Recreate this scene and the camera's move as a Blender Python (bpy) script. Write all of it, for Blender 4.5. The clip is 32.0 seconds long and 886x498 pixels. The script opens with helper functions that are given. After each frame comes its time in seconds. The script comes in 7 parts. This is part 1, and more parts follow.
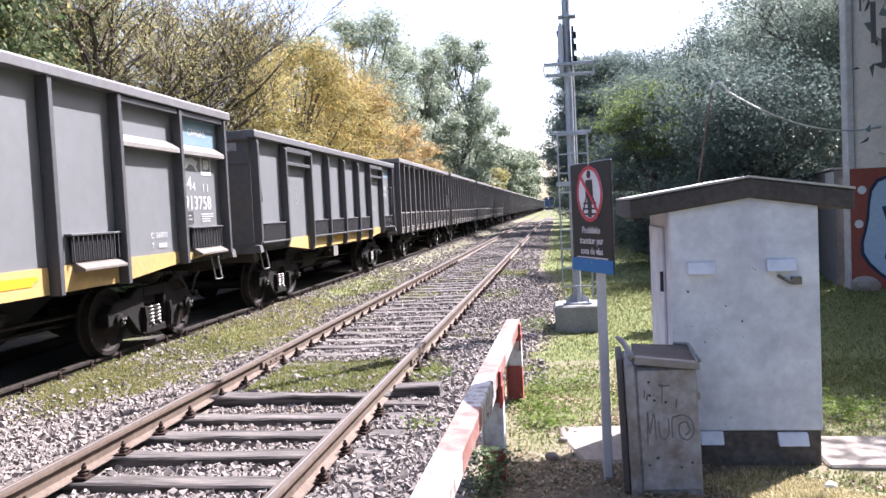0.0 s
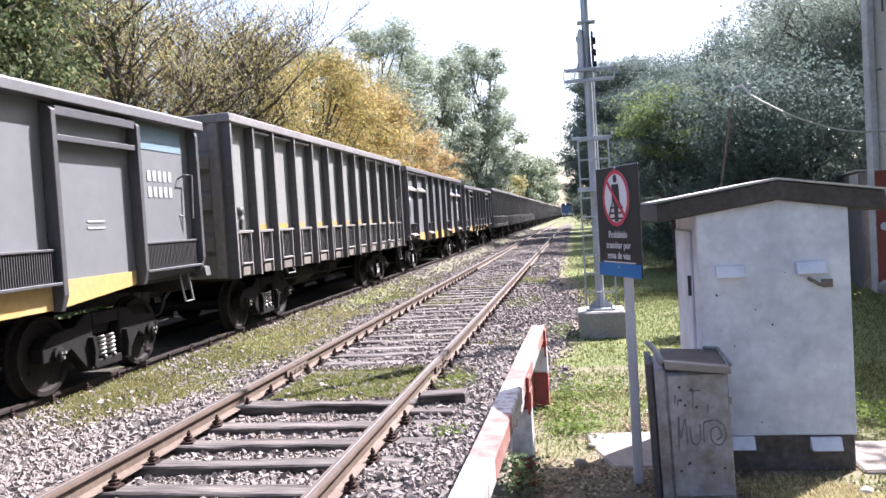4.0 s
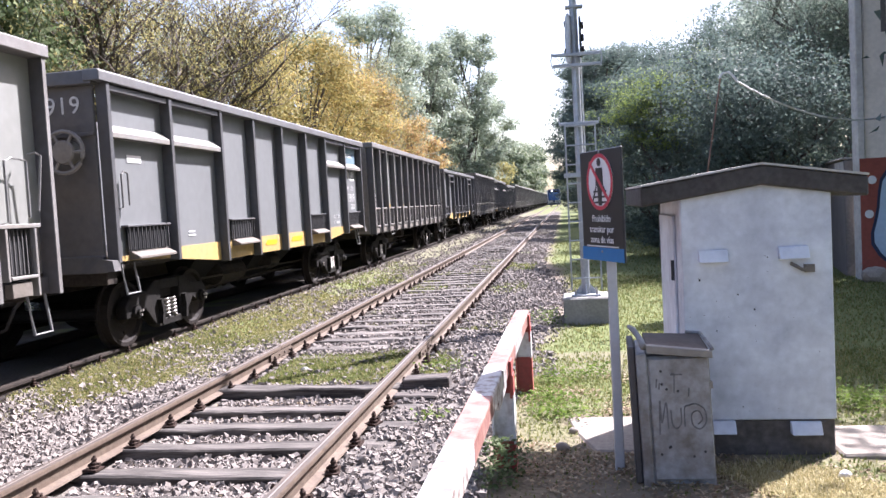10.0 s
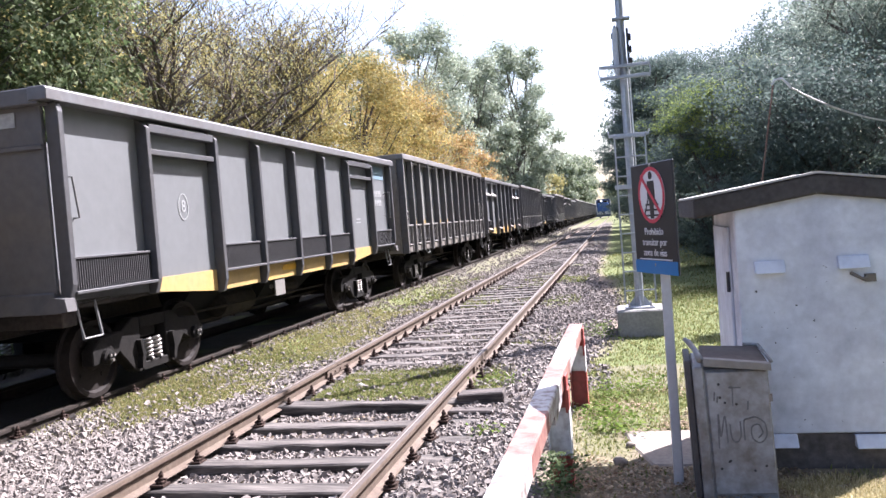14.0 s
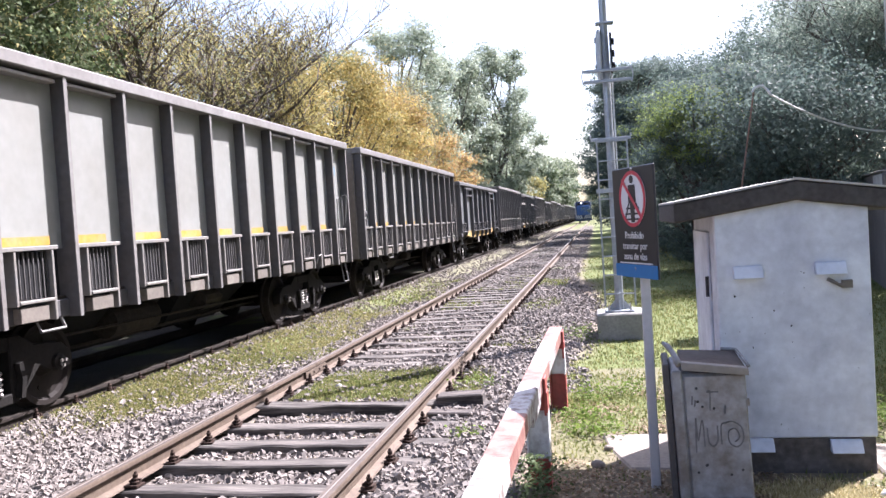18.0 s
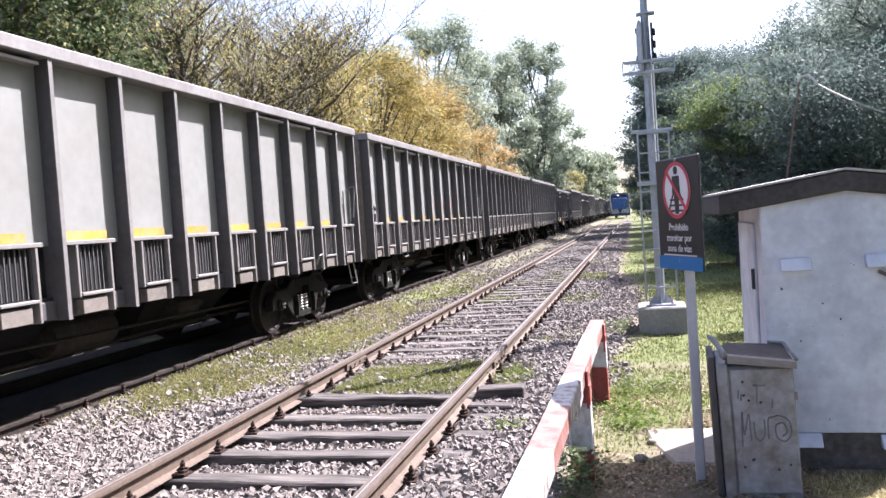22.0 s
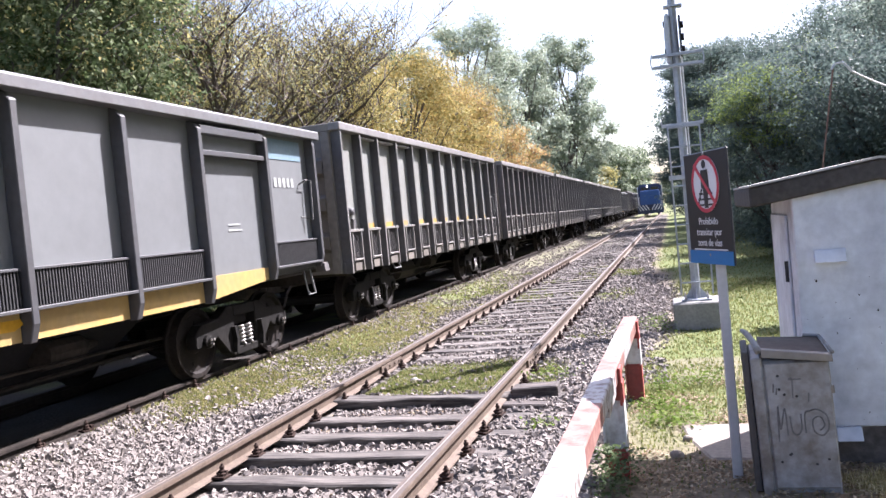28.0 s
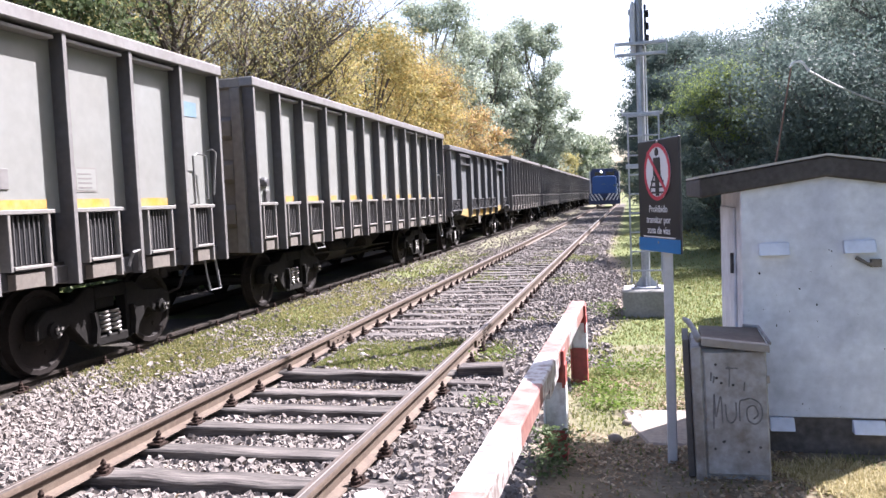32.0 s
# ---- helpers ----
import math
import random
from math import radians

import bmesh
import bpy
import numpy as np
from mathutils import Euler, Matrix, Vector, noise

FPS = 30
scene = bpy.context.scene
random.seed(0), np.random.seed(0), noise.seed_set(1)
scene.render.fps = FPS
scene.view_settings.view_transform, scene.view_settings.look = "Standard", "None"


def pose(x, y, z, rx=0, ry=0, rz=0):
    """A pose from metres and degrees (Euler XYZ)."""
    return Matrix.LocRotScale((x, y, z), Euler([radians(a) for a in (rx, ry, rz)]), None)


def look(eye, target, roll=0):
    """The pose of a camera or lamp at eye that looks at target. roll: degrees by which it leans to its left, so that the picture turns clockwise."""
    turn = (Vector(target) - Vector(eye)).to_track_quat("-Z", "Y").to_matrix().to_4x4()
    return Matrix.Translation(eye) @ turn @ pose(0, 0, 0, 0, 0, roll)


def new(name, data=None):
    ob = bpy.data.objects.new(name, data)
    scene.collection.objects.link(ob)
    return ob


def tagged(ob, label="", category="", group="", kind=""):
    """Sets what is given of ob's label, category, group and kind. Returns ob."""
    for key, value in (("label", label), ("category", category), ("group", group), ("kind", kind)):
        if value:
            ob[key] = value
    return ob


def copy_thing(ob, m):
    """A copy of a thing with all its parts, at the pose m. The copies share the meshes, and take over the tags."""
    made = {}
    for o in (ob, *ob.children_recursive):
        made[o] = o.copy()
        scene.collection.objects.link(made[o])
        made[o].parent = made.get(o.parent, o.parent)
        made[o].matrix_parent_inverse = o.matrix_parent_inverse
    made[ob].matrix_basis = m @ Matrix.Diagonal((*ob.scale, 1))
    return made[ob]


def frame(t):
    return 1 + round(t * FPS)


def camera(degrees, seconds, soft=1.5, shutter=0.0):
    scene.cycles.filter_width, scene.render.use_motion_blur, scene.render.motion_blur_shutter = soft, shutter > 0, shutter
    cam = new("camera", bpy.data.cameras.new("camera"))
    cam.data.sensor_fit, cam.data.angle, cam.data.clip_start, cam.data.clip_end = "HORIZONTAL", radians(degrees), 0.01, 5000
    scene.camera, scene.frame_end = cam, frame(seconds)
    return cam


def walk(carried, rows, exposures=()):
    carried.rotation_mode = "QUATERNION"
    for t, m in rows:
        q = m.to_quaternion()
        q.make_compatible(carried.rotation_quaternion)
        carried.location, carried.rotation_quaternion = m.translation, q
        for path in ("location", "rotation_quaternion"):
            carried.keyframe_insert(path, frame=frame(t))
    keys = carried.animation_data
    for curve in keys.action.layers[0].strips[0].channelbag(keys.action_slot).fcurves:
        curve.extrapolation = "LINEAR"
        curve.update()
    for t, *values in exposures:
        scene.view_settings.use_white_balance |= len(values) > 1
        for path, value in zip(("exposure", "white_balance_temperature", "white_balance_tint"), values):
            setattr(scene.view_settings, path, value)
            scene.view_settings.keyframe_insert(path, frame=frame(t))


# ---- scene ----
cam = camera(58.4, 32.0)
PATH = [
    (0, (2.582, 0.015, 1.593), (2.291, 1.991, 1.496), -2.7),
    (0.5, (2.581, 0.034, 1.589), (2.282, 2.009, 1.479), -2.4),
    (1, (2.558, 0.014, 1.584), (2.252, 1.987, 1.481), -2.0),
    (1.5, (2.544, 0.02, 1.582), (2.263, 1.997, 1.471), -2.3),
    (2, (2.542, 0.012, 1.595), (2.219, 1.985, 1.528), -3.5),
    (2.5, (2.54, -0.008, 1.593), (2.198, 1.961, 1.521), -3.6),
    (4.5, (2.528, 0.012, 1.583), (2.194, 1.983, 1.509), -3.4),
    (5, (2.539, -0.012, 1.587), (2.159, 1.951, 1.534), -3.3),
    (5.5, (2.537, -0.039, 1.587), (2.124, 1.917, 1.523), -3.7),
    (6, (2.532, -0.028, 1.585), (2.071, 1.916, 1.501), -4.4),
    (6.5, (2.539, -0.02, 1.593), (2.054, 1.919, 1.525), -5.0),
    (7, (2.545, -0.02, 1.583), (2.073, 1.922, 1.516), -4.5),
    (7.5, (2.545, 0.008, 1.577), (2.126, 1.962, 1.504), -4.1),
    (8, (2.562, 0.006, 1.578), (2.147, 1.961, 1.507), -4.6),
    (8.5, (2.555, 0.004, 1.575), (2.129, 1.957, 1.494), -4.5),
    (9, (2.57, 0.021, 1.571), (2.205, 1.985, 1.476), -4.5),
    (9.5, (2.561, 0.041, 1.56), (2.21, 2.007, 1.444), -3.8),
    (10, (2.559, 0.044, 1.558), (2.251, 2.017, 1.449), -3.1),
    (10.5, (2.548, 0.01, 1.565), (2.226, 1.982, 1.474), -2.9),
    (11, (2.545, -0.001, 1.569), (2.199, 1.968, 1.492), -3.1),
    (11.5, (2.547, -0.004, 1.569), (2.159, 1.957, 1.49), -3.2),
    (12, (2.542, -0.001, 1.566), (2.136, 1.956, 1.488), -3.1),
    (12.5, (2.541, -0.014, 1.57), (2.142, 1.944, 1.496), -3.1),
    (13, (2.542, -0.019, 1.571), (2.143, 1.939, 1.489), -3.6),
    (13.5, (2.555, -0.026, 1.578), (2.129, 1.927, 1.513), -4.2),
    (15.5, (2.558, 0.002, 1.58), (2.136, 1.956, 1.508), -4.9),
    (16, (2.564, -0.003, 1.581), (2.151, 1.953, 1.517), -5.1),
    (16.5, (2.562, -0.014, 1.583), (2.164, 1.944, 1.514), -5.1),
    (17, (2.56, -0.011, 1.573), (2.18, 1.952, 1.51), -3.7),
    (17.5, (2.554, -0.018, 1.571), (2.177, 1.945, 1.505), -3.6),
    (18, (2.558, -0.004, 1.576), (2.173, 1.958, 1.511), -3.6),
    (18.5, (2.556, -0.013, 1.566), (2.144, 1.943, 1.508), -4.1),
    (19, (2.567, -0.003, 1.57), (2.144, 1.951, 1.501), -4.5),
    (19.5, (2.575, 0.014, 1.567), (2.156, 1.968, 1.497), -4.2),
    (20, (2.565, -0.008, 1.571), (2.129, 1.942, 1.503), -4.1),
    (20.5, (2.552, -0.012, 1.564), (2.085, 1.932, 1.484), -4.2),
    (21, (2.535, -0.014, 1.561), (2.06, 1.927, 1.476), -3.7),
    (21.5, (2.53, -0.032, 1.567), (2.054, 1.909, 1.49), -3.7),
    (22, (2.53, -0.017, 1.565), (2.053, 1.924, 1.492), -3.8),
    (22.5, (2.53, -0.041, 1.564), (2.035, 1.896, 1.499), -3.9),
    (23, (2.539, -0.034, 1.566), (2.05, 1.904, 1.5), -4.1),
    (23.5, (2.542, -0.026, 1.56), (2.039, 1.909, 1.488), -4.3),
    (24, (2.548, -0.002, 1.548), (2.083, 1.941, 1.461), -4.3),
    (24.5, (2.549, -0.02, 1.562), (2.065, 1.918, 1.467), -4.6),
    (26.5, (2.574, -0.023, 1.566), (2.092, 1.917, 1.489), -4.5),
    (27, (2.567, -0.019, 1.567), (2.065, 1.916, 1.492), -4.8),
    (27.5, (2.567, -0.024, 1.576), (2.041, 1.905, 1.512), -5.1),
    (28, (2.572, -0.035, 1.566), (2.012, 1.884, 1.501), -5.4),
    (28.5, (2.554, -0.038, 1.556), (1.966, 1.871, 1.457), -5.5),
    (29, (2.533, -0.061, 1.566), (1.93, 1.842, 1.437), -6.6),
    (29.5, (2.567, -0.013, 1.556), (1.939, 1.88, 1.417), -6.0),
    (30, (2.601, 0.045, 1.54), (2.073, 1.97, 1.414), -2.7),
    (30.5, (2.609, 0.012, 1.543), (2.127, 1.951, 1.44), -1.9),
    (31, (2.615, 0.005, 1.544), (2.134, 1.943, 1.425), -2.4),
    (31.5, (2.61, 0.009, 1.543), (2.132, 1.947, 1.413), -2.6),
    (32, (2.614, 0.016, 1.539), (2.152, 1.958, 1.414), -2.4),
]
walk(cam, [(t, look(eye, target, roll)) for t, eye, target, roll in PATH], [(0.0, 2.14, 6230, 22), (32.0, 2.14, 6230, 22)])

# ---- light: late-morning sun ahead and to the side, pale clear sky ----
SUN_AZ, SUN_EL = math.radians(41.0), math.radians(48.5)
SUN_DIR = Vector((math.sin(SUN_AZ) * math.cos(SUN_EL), math.cos(SUN_AZ) * math.cos(SUN_EL), math.sin(SUN_EL)))
world = bpy.data.worlds.new("sky")
scene.world = world
world.use_nodes = True
wn = world.node_tree
sky = wn.nodes.new("ShaderNodeTexSky")
sky.sky_type, sky.sun_disc = "NISHITA", False
sky.sun_elevation, sky.sun_rotation = SUN_EL, SUN_AZ
sky.air_density, sky.dust_density, sky.ozone_density = 1.0, 2.6, 1.0
wn.nodes["Background"].inputs[1].default_value = 0.09
wn.links.new(sky.outputs[0], wn.nodes["Background"].inputs[0])
sun_data = bpy.data.lights.new("sun", "SUN")
sun_data.energy, sun_data.angle, sun_data.color = 5.0, math.radians(0.53), (1.0, 0.985, 0.965)
sun = new("sun", sun_data)
sun.matrix_world = look((60, 50, 90), Vector((60, 50, 90)) - SUN_DIR)

# ---- materials ----
TONE_SCALE = 0.76              # lowers paint, stone and timber so higher exposure leaves shade deeper


def surface(name, base, rough=0.6, metal=0.0, grain=(40.0, 0.25), stain=None, bump=(60.0, 0.1), vary=0.0, spec=0.5, world_space=False, stretch=(1, 1, 1)):
    """A painted, stone or wooden surface: base colour, fine grain, broad stains of a second colour, fine relief."""
    m = bpy.data.materials.new(name)
    m.use_nodes = True
    n, l = m.node_tree.nodes, m.node_tree.links
    p = n["Principled BSDF"]
    p.inputs["Roughness"].default_value, p.inputs["Metallic"].default_value = rough, metal
    p.inputs["Specular IOR Level"].default_value = spec
    tc = n.new("ShaderNodeTexCoord")
    mp = n.new("ShaderNodeMapping")
    mp.inputs["Scale"].default_value = stretch
    l.new(tc.outputs["Object"], mp.inputs[0])
    where = mp.outputs[0]
    if world_space:
        geo = n.new("ShaderNodeNewGeometry")
        where = geo.outputs["Position"]
    fine = n.new("ShaderNodeTexNoise")
    fine.inputs["Scale"].default_value, fine.inputs["Detail"].default_value = grain[0], 6
    l.new(where, fine.inputs["Vector"])
    ramp = n.new("ShaderNodeMapRange")
    ramp.inputs[1].default_value, ramp.inputs[2].default_value = 0.25, 0.75
    ramp.inputs[3].default_value, ramp.inputs[4].default_value = 1 - grain[1], 1 + grain[1]
    l.new(fine.outputs[0], ramp.inputs[0])
    rgb = n.new("ShaderNodeRGB")
    rgb.outputs[0].default_value = (*(c * TONE_SCALE for c in base), 1)
    col = rgb.outputs[0]
    if stain:
        tint, scale, amount, sharp = stain
        big = n.new("ShaderNodeTexNoise")
        big.inputs["Scale"].default_value, big.inputs["Detail"].default_value = scale, 8
        big.inputs["Roughness"].default_value = 0.65
        l.new(where, big.inputs["Vector"])
        mr = n.new("ShaderNodeMapRange")
        mr.inputs[1].default_value, mr.inputs[2].default_value = 0.5 - 0.5 * sharp + (0.5 - amount) * 0.5, 0.5 + 0.5 * sharp + (0.5 - amount) * 0.5
        l.new(big.outputs[0], mr.inputs[0])
        mx = n.new("ShaderNodeMix")
        mx.data_type = "RGBA"
        l.new(mr.outputs[0], mx.inputs[0])
        l.new(col, mx.inputs[6])
        mx.inputs[7].default_value = (*(c * TONE_SCALE for c in tint), 1)
        col = mx.outputs[2]
    mul = n.new("ShaderNodeVectorMath")
    mul.operation = "SCALE"
    l.new(col, mul.inputs[0])
    l.new(ramp.outputs[0], mul.inputs["Scale"])
    out = mul.outputs[0]
    if vary:
        info = n.new("ShaderNodeObjectInfo")
        vr = n.new("ShaderNodeMapRange")
        vr.inputs[3].default_value, vr.inputs[4].default_value = 1 - vary, 1 + vary
        l.new(info.outputs["Random"], vr.inputs[0])
        m2 = n.new("ShaderNodeVectorMath")
        m2.operation = "SCALE"
        l.new(out, m2.inputs[0])
        l.new(vr.outputs[0], m2.inputs["Scale"])
        out = m2.outputs[0]
    l.new(out, p.inputs["Base Color"])
    if bump[1]:
        bn = n.new("ShaderNodeTexNoise")
        bn.inputs["Scale"].default_value, bn.inputs["Detail"].default_value = bump[0], 5
        l.new(where, bn.inputs["Vector"])
        bp = n.new("ShaderNodeBump")
        bp.inputs["Strength"].default_value, bp.inputs["Distance"].default_value = bump[1], 0.01
        l.new(bn.outputs[0], bp.inputs["Height"])
        l.new(bp.outputs[0], p.inputs["Normal"])
    return m


def leaf_material(name, a, b, c, glow=0.35):
    """Leaves: three colours mixed leaf by leaf, with light passing through."""
    m = bpy.data.materials.new(name)
    m.use_nodes = True
    n, l = m.node_tree.nodes, m.node_tree.links
    p = n["Principled BSDF"]
    geo = n.new("ShaderNodeNewGeometry")
    ramp = n.new("ShaderNodeValToRGB")
    ramp.color_ramp.elements[0].color, ramp.color_ramp.elements[1].color = (*a, 1), (*c, 1)
    e = ramp.color_ramp.elements.new(0.5)
    e.color = (*b, 1)
    l.new(geo.outputs["Random Per Island"], ramp.inputs[0])
    l.new(ramp.outputs[0], p.inputs["Base Color"])
    p.inputs["Roughness"].default_value = 0.62
    p.inputs["Specular IOR Level"].default_value = 0.12
    tr = n.new("ShaderNodeBsdfTranslucent")
    l.new(ramp.outputs[0], tr.inputs[0])
    mx = n.new("ShaderNodeMixShader")
    mx.inputs[0].default_value = glow
    l.new(p.outputs[0], mx.inputs[1])
    l.new(tr.outputs[0], mx.inputs[2])
    l.new(mx.outputs[0], n["Material Output"].inputs[0])
    return m


def glowing(name, colour, strength):
    m = bpy.data.materials.new(name)
    m.use_nodes = True
    p = m.node_tree.nodes["Principled BSDF"]
    p.inputs["Base Color"].default_value = (*colour, 1)
    p.inputs["Emission Color"].default_value = (*colour, 1)
    p.inputs["Emission Strength"].default_value = strength
    return m


RUST, DUST = (0.13, 0.065, 0.035), (0.30, 0.26, 0.21)
M_PANEL = surface("pale_panel_paint", (0.282, 0.293, 0.278), 0.5, grain=(9, 0.07), stain=((0.238, 0.235, 0.212), 0.9, 0.42, 0.5), bump=(3, 0.12), vary=0.07)
# Frame paint is set dark to carry the shade on the ribs.
M_RIB = surface("shade_dark_frame_paint", (0.080, 0.083, 0.095), 0.6, grain=(14, 0.2), stain=((0.088, 0.078, 0.072), 2.0, 0.5, 0.5), bump=(30, 0.12), vary=0.08)
M_CHORD = surface("pale_chord_paint", (0.235, 0.228, 0.222), 0.55, grain=(14, 0.15), stain=((0.15, 0.135, 0.125), 2.5, 0.42, 0.5), bump=(30, 0.1), vary=0.06)
M_SLATE = surface("slate_grey_paint", (0.180, 0.190, 0.194), 0.5, grain=(8, 0.07), stain=((0.152, 0.158, 0.160), 0.8, 0.45, 0.6), bump=(2.5, 0.12), vary=0.05)
M_SLATE_CHORD = surface("dull_grey_rail_paint", (0.150, 0.154, 0.163), 0.5, grain=(14, 0.15), stain=((0.12, 0.11, 0.105), 2.0, 0.45, 0.5), bump=(30, 0.1), vary=0.06)
# Slate paint darkened so that ribs and frames read as shaded.
M_SLATE_RIB = surface("shade_dark_slate_paint", (0.078, 0.081, 0.090), 0.5, grain=(14, 0.15), stain=((0.075, 0.070, 0.068), 2.0, 0.45, 0.5), bump=(30, 0.1), vary=0.06)
M_DARKEND = surface("charcoal_end_paint", (0.10, 0.10, 0.108), 0.6, grain=(10, 0.18), stain=((0.14, 0.12, 0.10), 1.4, 0.4, 0.5), bump=(20, 0.1))
M_BROWNEND = surface("brown_grey_end_paint", (0.225, 0.208, 0.185), 0.7, grain=(10, 0.2), stain=((0.145, 0.125, 0.105), 1.4, 0.5, 0.5), bump=(20, 0.15))
M_YELLOW = surface("faded_yellow_paint", (0.52, 0.34, 0.10), 0.6, grain=(12, 0.12), stain=((0.42, 0.30, 0.14), 2.5, 0.45, 0.5), bump=(20, 0.08), vary=0.08)
M_YELLOW_BRIGHT = surface("bright_yellow_stripe", (0.50, 0.275, 0.035), 0.5, grain=(20, 0.15), stain=((0.40, 0.31, 0.16), 6, 0.4, 0.3), bump=(20, 0.05), vary=0.12)
M_ORANGE = surface("fresh_orange_yellow_paint", (0.70, 0.37, 0.012), 0.5, grain=(20, 0.15), bump=(20, 0.05))
M_BEIGE_PLATE = surface("dusty_beige_plate", (0.185, 0.165, 0.14), 0.8, grain=(25, 0.2), stain=((0.13, 0.108, 0.09), 5, 0.45, 0.5), bump=(30, 0.1), vary=0.15)
M_GRILLE = surface("dark_steel_grille", (0.085, 0.080, 0.079), 0.7, grain=(30, 0.2), bump=(30, 0.1))
M_GRILLE_BACK = surface("shade_black_paint", (0.022, 0.022, 0.024), 0.85, grain=(30, 0.2), bump=(30, 0.0), spec=0.15)
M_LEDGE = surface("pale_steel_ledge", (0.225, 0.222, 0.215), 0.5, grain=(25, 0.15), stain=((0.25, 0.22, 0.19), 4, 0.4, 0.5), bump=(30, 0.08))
M_UNDER = surface("black_underframe", (0.035, 0.032, 0.030), 0.75, grain=(20, 0.3), stain=((0.07, 0.055, 0.045), 3, 0.4, 0.5), bump=(30, 0.2), spec=0.15)
# Bogie steel set near black to carry shade under the wagon body.
M_BOGIE = surface("shade_dark_cast_steel", (0.010, 0.0095, 0.009), 0.8, grain=(25, 0.3), stain=((0.021, 0.018, 0.016), 4, 0.4, 0.5), bump=(40, 0.25), spec=0.15)
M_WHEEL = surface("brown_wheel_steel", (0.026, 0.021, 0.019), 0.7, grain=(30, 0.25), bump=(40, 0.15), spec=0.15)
M_BRIGHT = surface("bright_steel", (0.55, 0.53, 0.50), 0.4, 0.5, grain=(40, 0.25), stain=((0.20, 0.17, 0.15), 12, 0.45, 0.4), bump=(40, 0.1))
M_ROD = surface("pale_grab_rod_paint", (0.19, 0.187, 0.182), 0.5, grain=(40, 0.2), bump=(40, 0.0))
M_WHITE_MARK = surface("white_stencil_paint", (0.78, 0.78, 0.76), 0.7, grain=(60, 0.12), stain=((0.5, 0.5, 0.49), 14, 0.4, 0.3), bump=(40, 0.0))
M_WORN_MARK = surface("worn_white_stencil", (0.46, 0.47, 0.46), 0.7, grain=(60, 0.15), stain=((0.28, 0.29, 0.29), 14, 0.45, 0.3), bump=(40, 0.0))
M_GRILLE_DARK = surface("near_black_steel", (0.040, 0.039, 0.041), 0.7, grain=(30, 0.2), bump=(30, 0.1))
M_BLUE_PALE = surface("pale_blue_label_paint", (0.14, 0.25, 0.32), 0.55, grain=(20, 0.1), stain=((0.20, 0.28, 0.33), 3, 0.5, 0.5), bump=(20, 0.0))
M_RED_SCRAWL = surface("faded_red_spray_paint", (0.62, 0.20, 0.20), 0.7, grain=(30, 0.2), stain=((0.62, 0.45, 0.42), 8, 0.45, 0.4), bump=(20, 0.0))
M_RAIL_SIDE = surface("rusty_rail_side", (0.112, 0.076, 0.054), 0.8, grain=(25, 0.2), stain=((0.165, 0.122, 0.090), 6, 0.45, 0.4), bump=(60, 0.25), world_space=True)
M_RAIL_TOP = surface("worn_rail_head_steel", (0.065, 0.051, 0.043), 0.72, 0.0, grain=(25, 0.2), stain=((0.12, 0.085, 0.065), 5, 0.4, 0.5), bump=(60, 0.08), world_space=True)
M_RAIL_SHINE = surface("polished_running_line", (0.31, 0.275, 0.25), 0.42, 0.4, grain=(25, 0.2), bump=(60, 0.05), world_space=True)
M_SLEEPER = surface("weathered_grey_brown_timber", (0.145, 0.127, 0.114), 0.95, grain=(15, 0.75), stain=((0.035, 0.028, 0.025), 7.0, 0.46, 0.14), bump=(10, 1.0), vary=0.25, stretch=(0.22, 3.0, 3.0))
M_OLD_TIMBER = surface("dark_old_timber", (0.12, 0.10, 0.09), 0.95, grain=(15, 0.6), stain=((0.03, 0.025, 0.023), 7.0, 0.46, 0.2), bump=(10, 0.8), stretch=(0.4, 3.0, 3.0))
M_SHADE_BLACK = surface("shade_black_steel_and_timber", (0.022, 0.019, 0.018), 0.75, grain=(20, 0.3), stain=((0.07, 0.055, 0.045), 3, 0.4, 0.5), bump=(30, 0.3), spec=0.15)
M_CLIP = surface("rust_black_fastening", (0.045, 0.028, 0.022), 0.85, grain=(60, 0.3), bump=(60, 0.2), spec=0.15)
M_CONCRETE = surface("weathered_grey_concrete", (0.36, 0.345, 0.32), 0.9, grain=(30, 0.18), stain=((0.22, 0.205, 0.185), 3, 0.42, 0.5), bump=(50, 0.25))
M_SLAB = surface("pale_concrete_paving", (0.33, 0.288, 0.242), 0.9, grain=(30, 0.2), stain=((0.25, 0.21, 0.175), 3, 0.42, 0.5), bump=(50, 0.25))
M_GALV = surface("galvanised_steel", (0.46, 0.49, 0.53), 0.45, 0.35, grain=(25, 0.12), stain=((0.33, 0.35, 0.38), 5, 0.45, 0.5), bump=(40, 0.06))
M_SIGNAL = surface("grey_signal_housing", (0.55, 0.58, 0.62), 0.55, grain=(20, 0.12), bump=(30, 0.06))
M_LENS = surface("dark_signal_lens", (0.02, 0.02, 0.022), 0.15, grain=(20, 0.05), bump=(30, 0.0))
M_WHITEWASH = surface("whitewashed_render", (0.80, 0.84, 0.92), 0.85, grain=(16, 0.10), stain=((0.50, 0.53, 0.62), 2.2, 0.42, 0.30), bump=(9, 0.35))
M_ROOF = surface("dark_bitumen_roof_edge", (0.062, 0.052, 0.052), 0.9, grain=(25, 0.3), stain=((0.085, 0.08, 0.075), 5, 0.45, 0.5), bump=(40, 0.4))
M_ROOF_RIM = surface("sunlit_roof_rim", (0.50, 0.48, 0.45), 0.8, grain=(25, 0.2), bump=(40, 0.2))
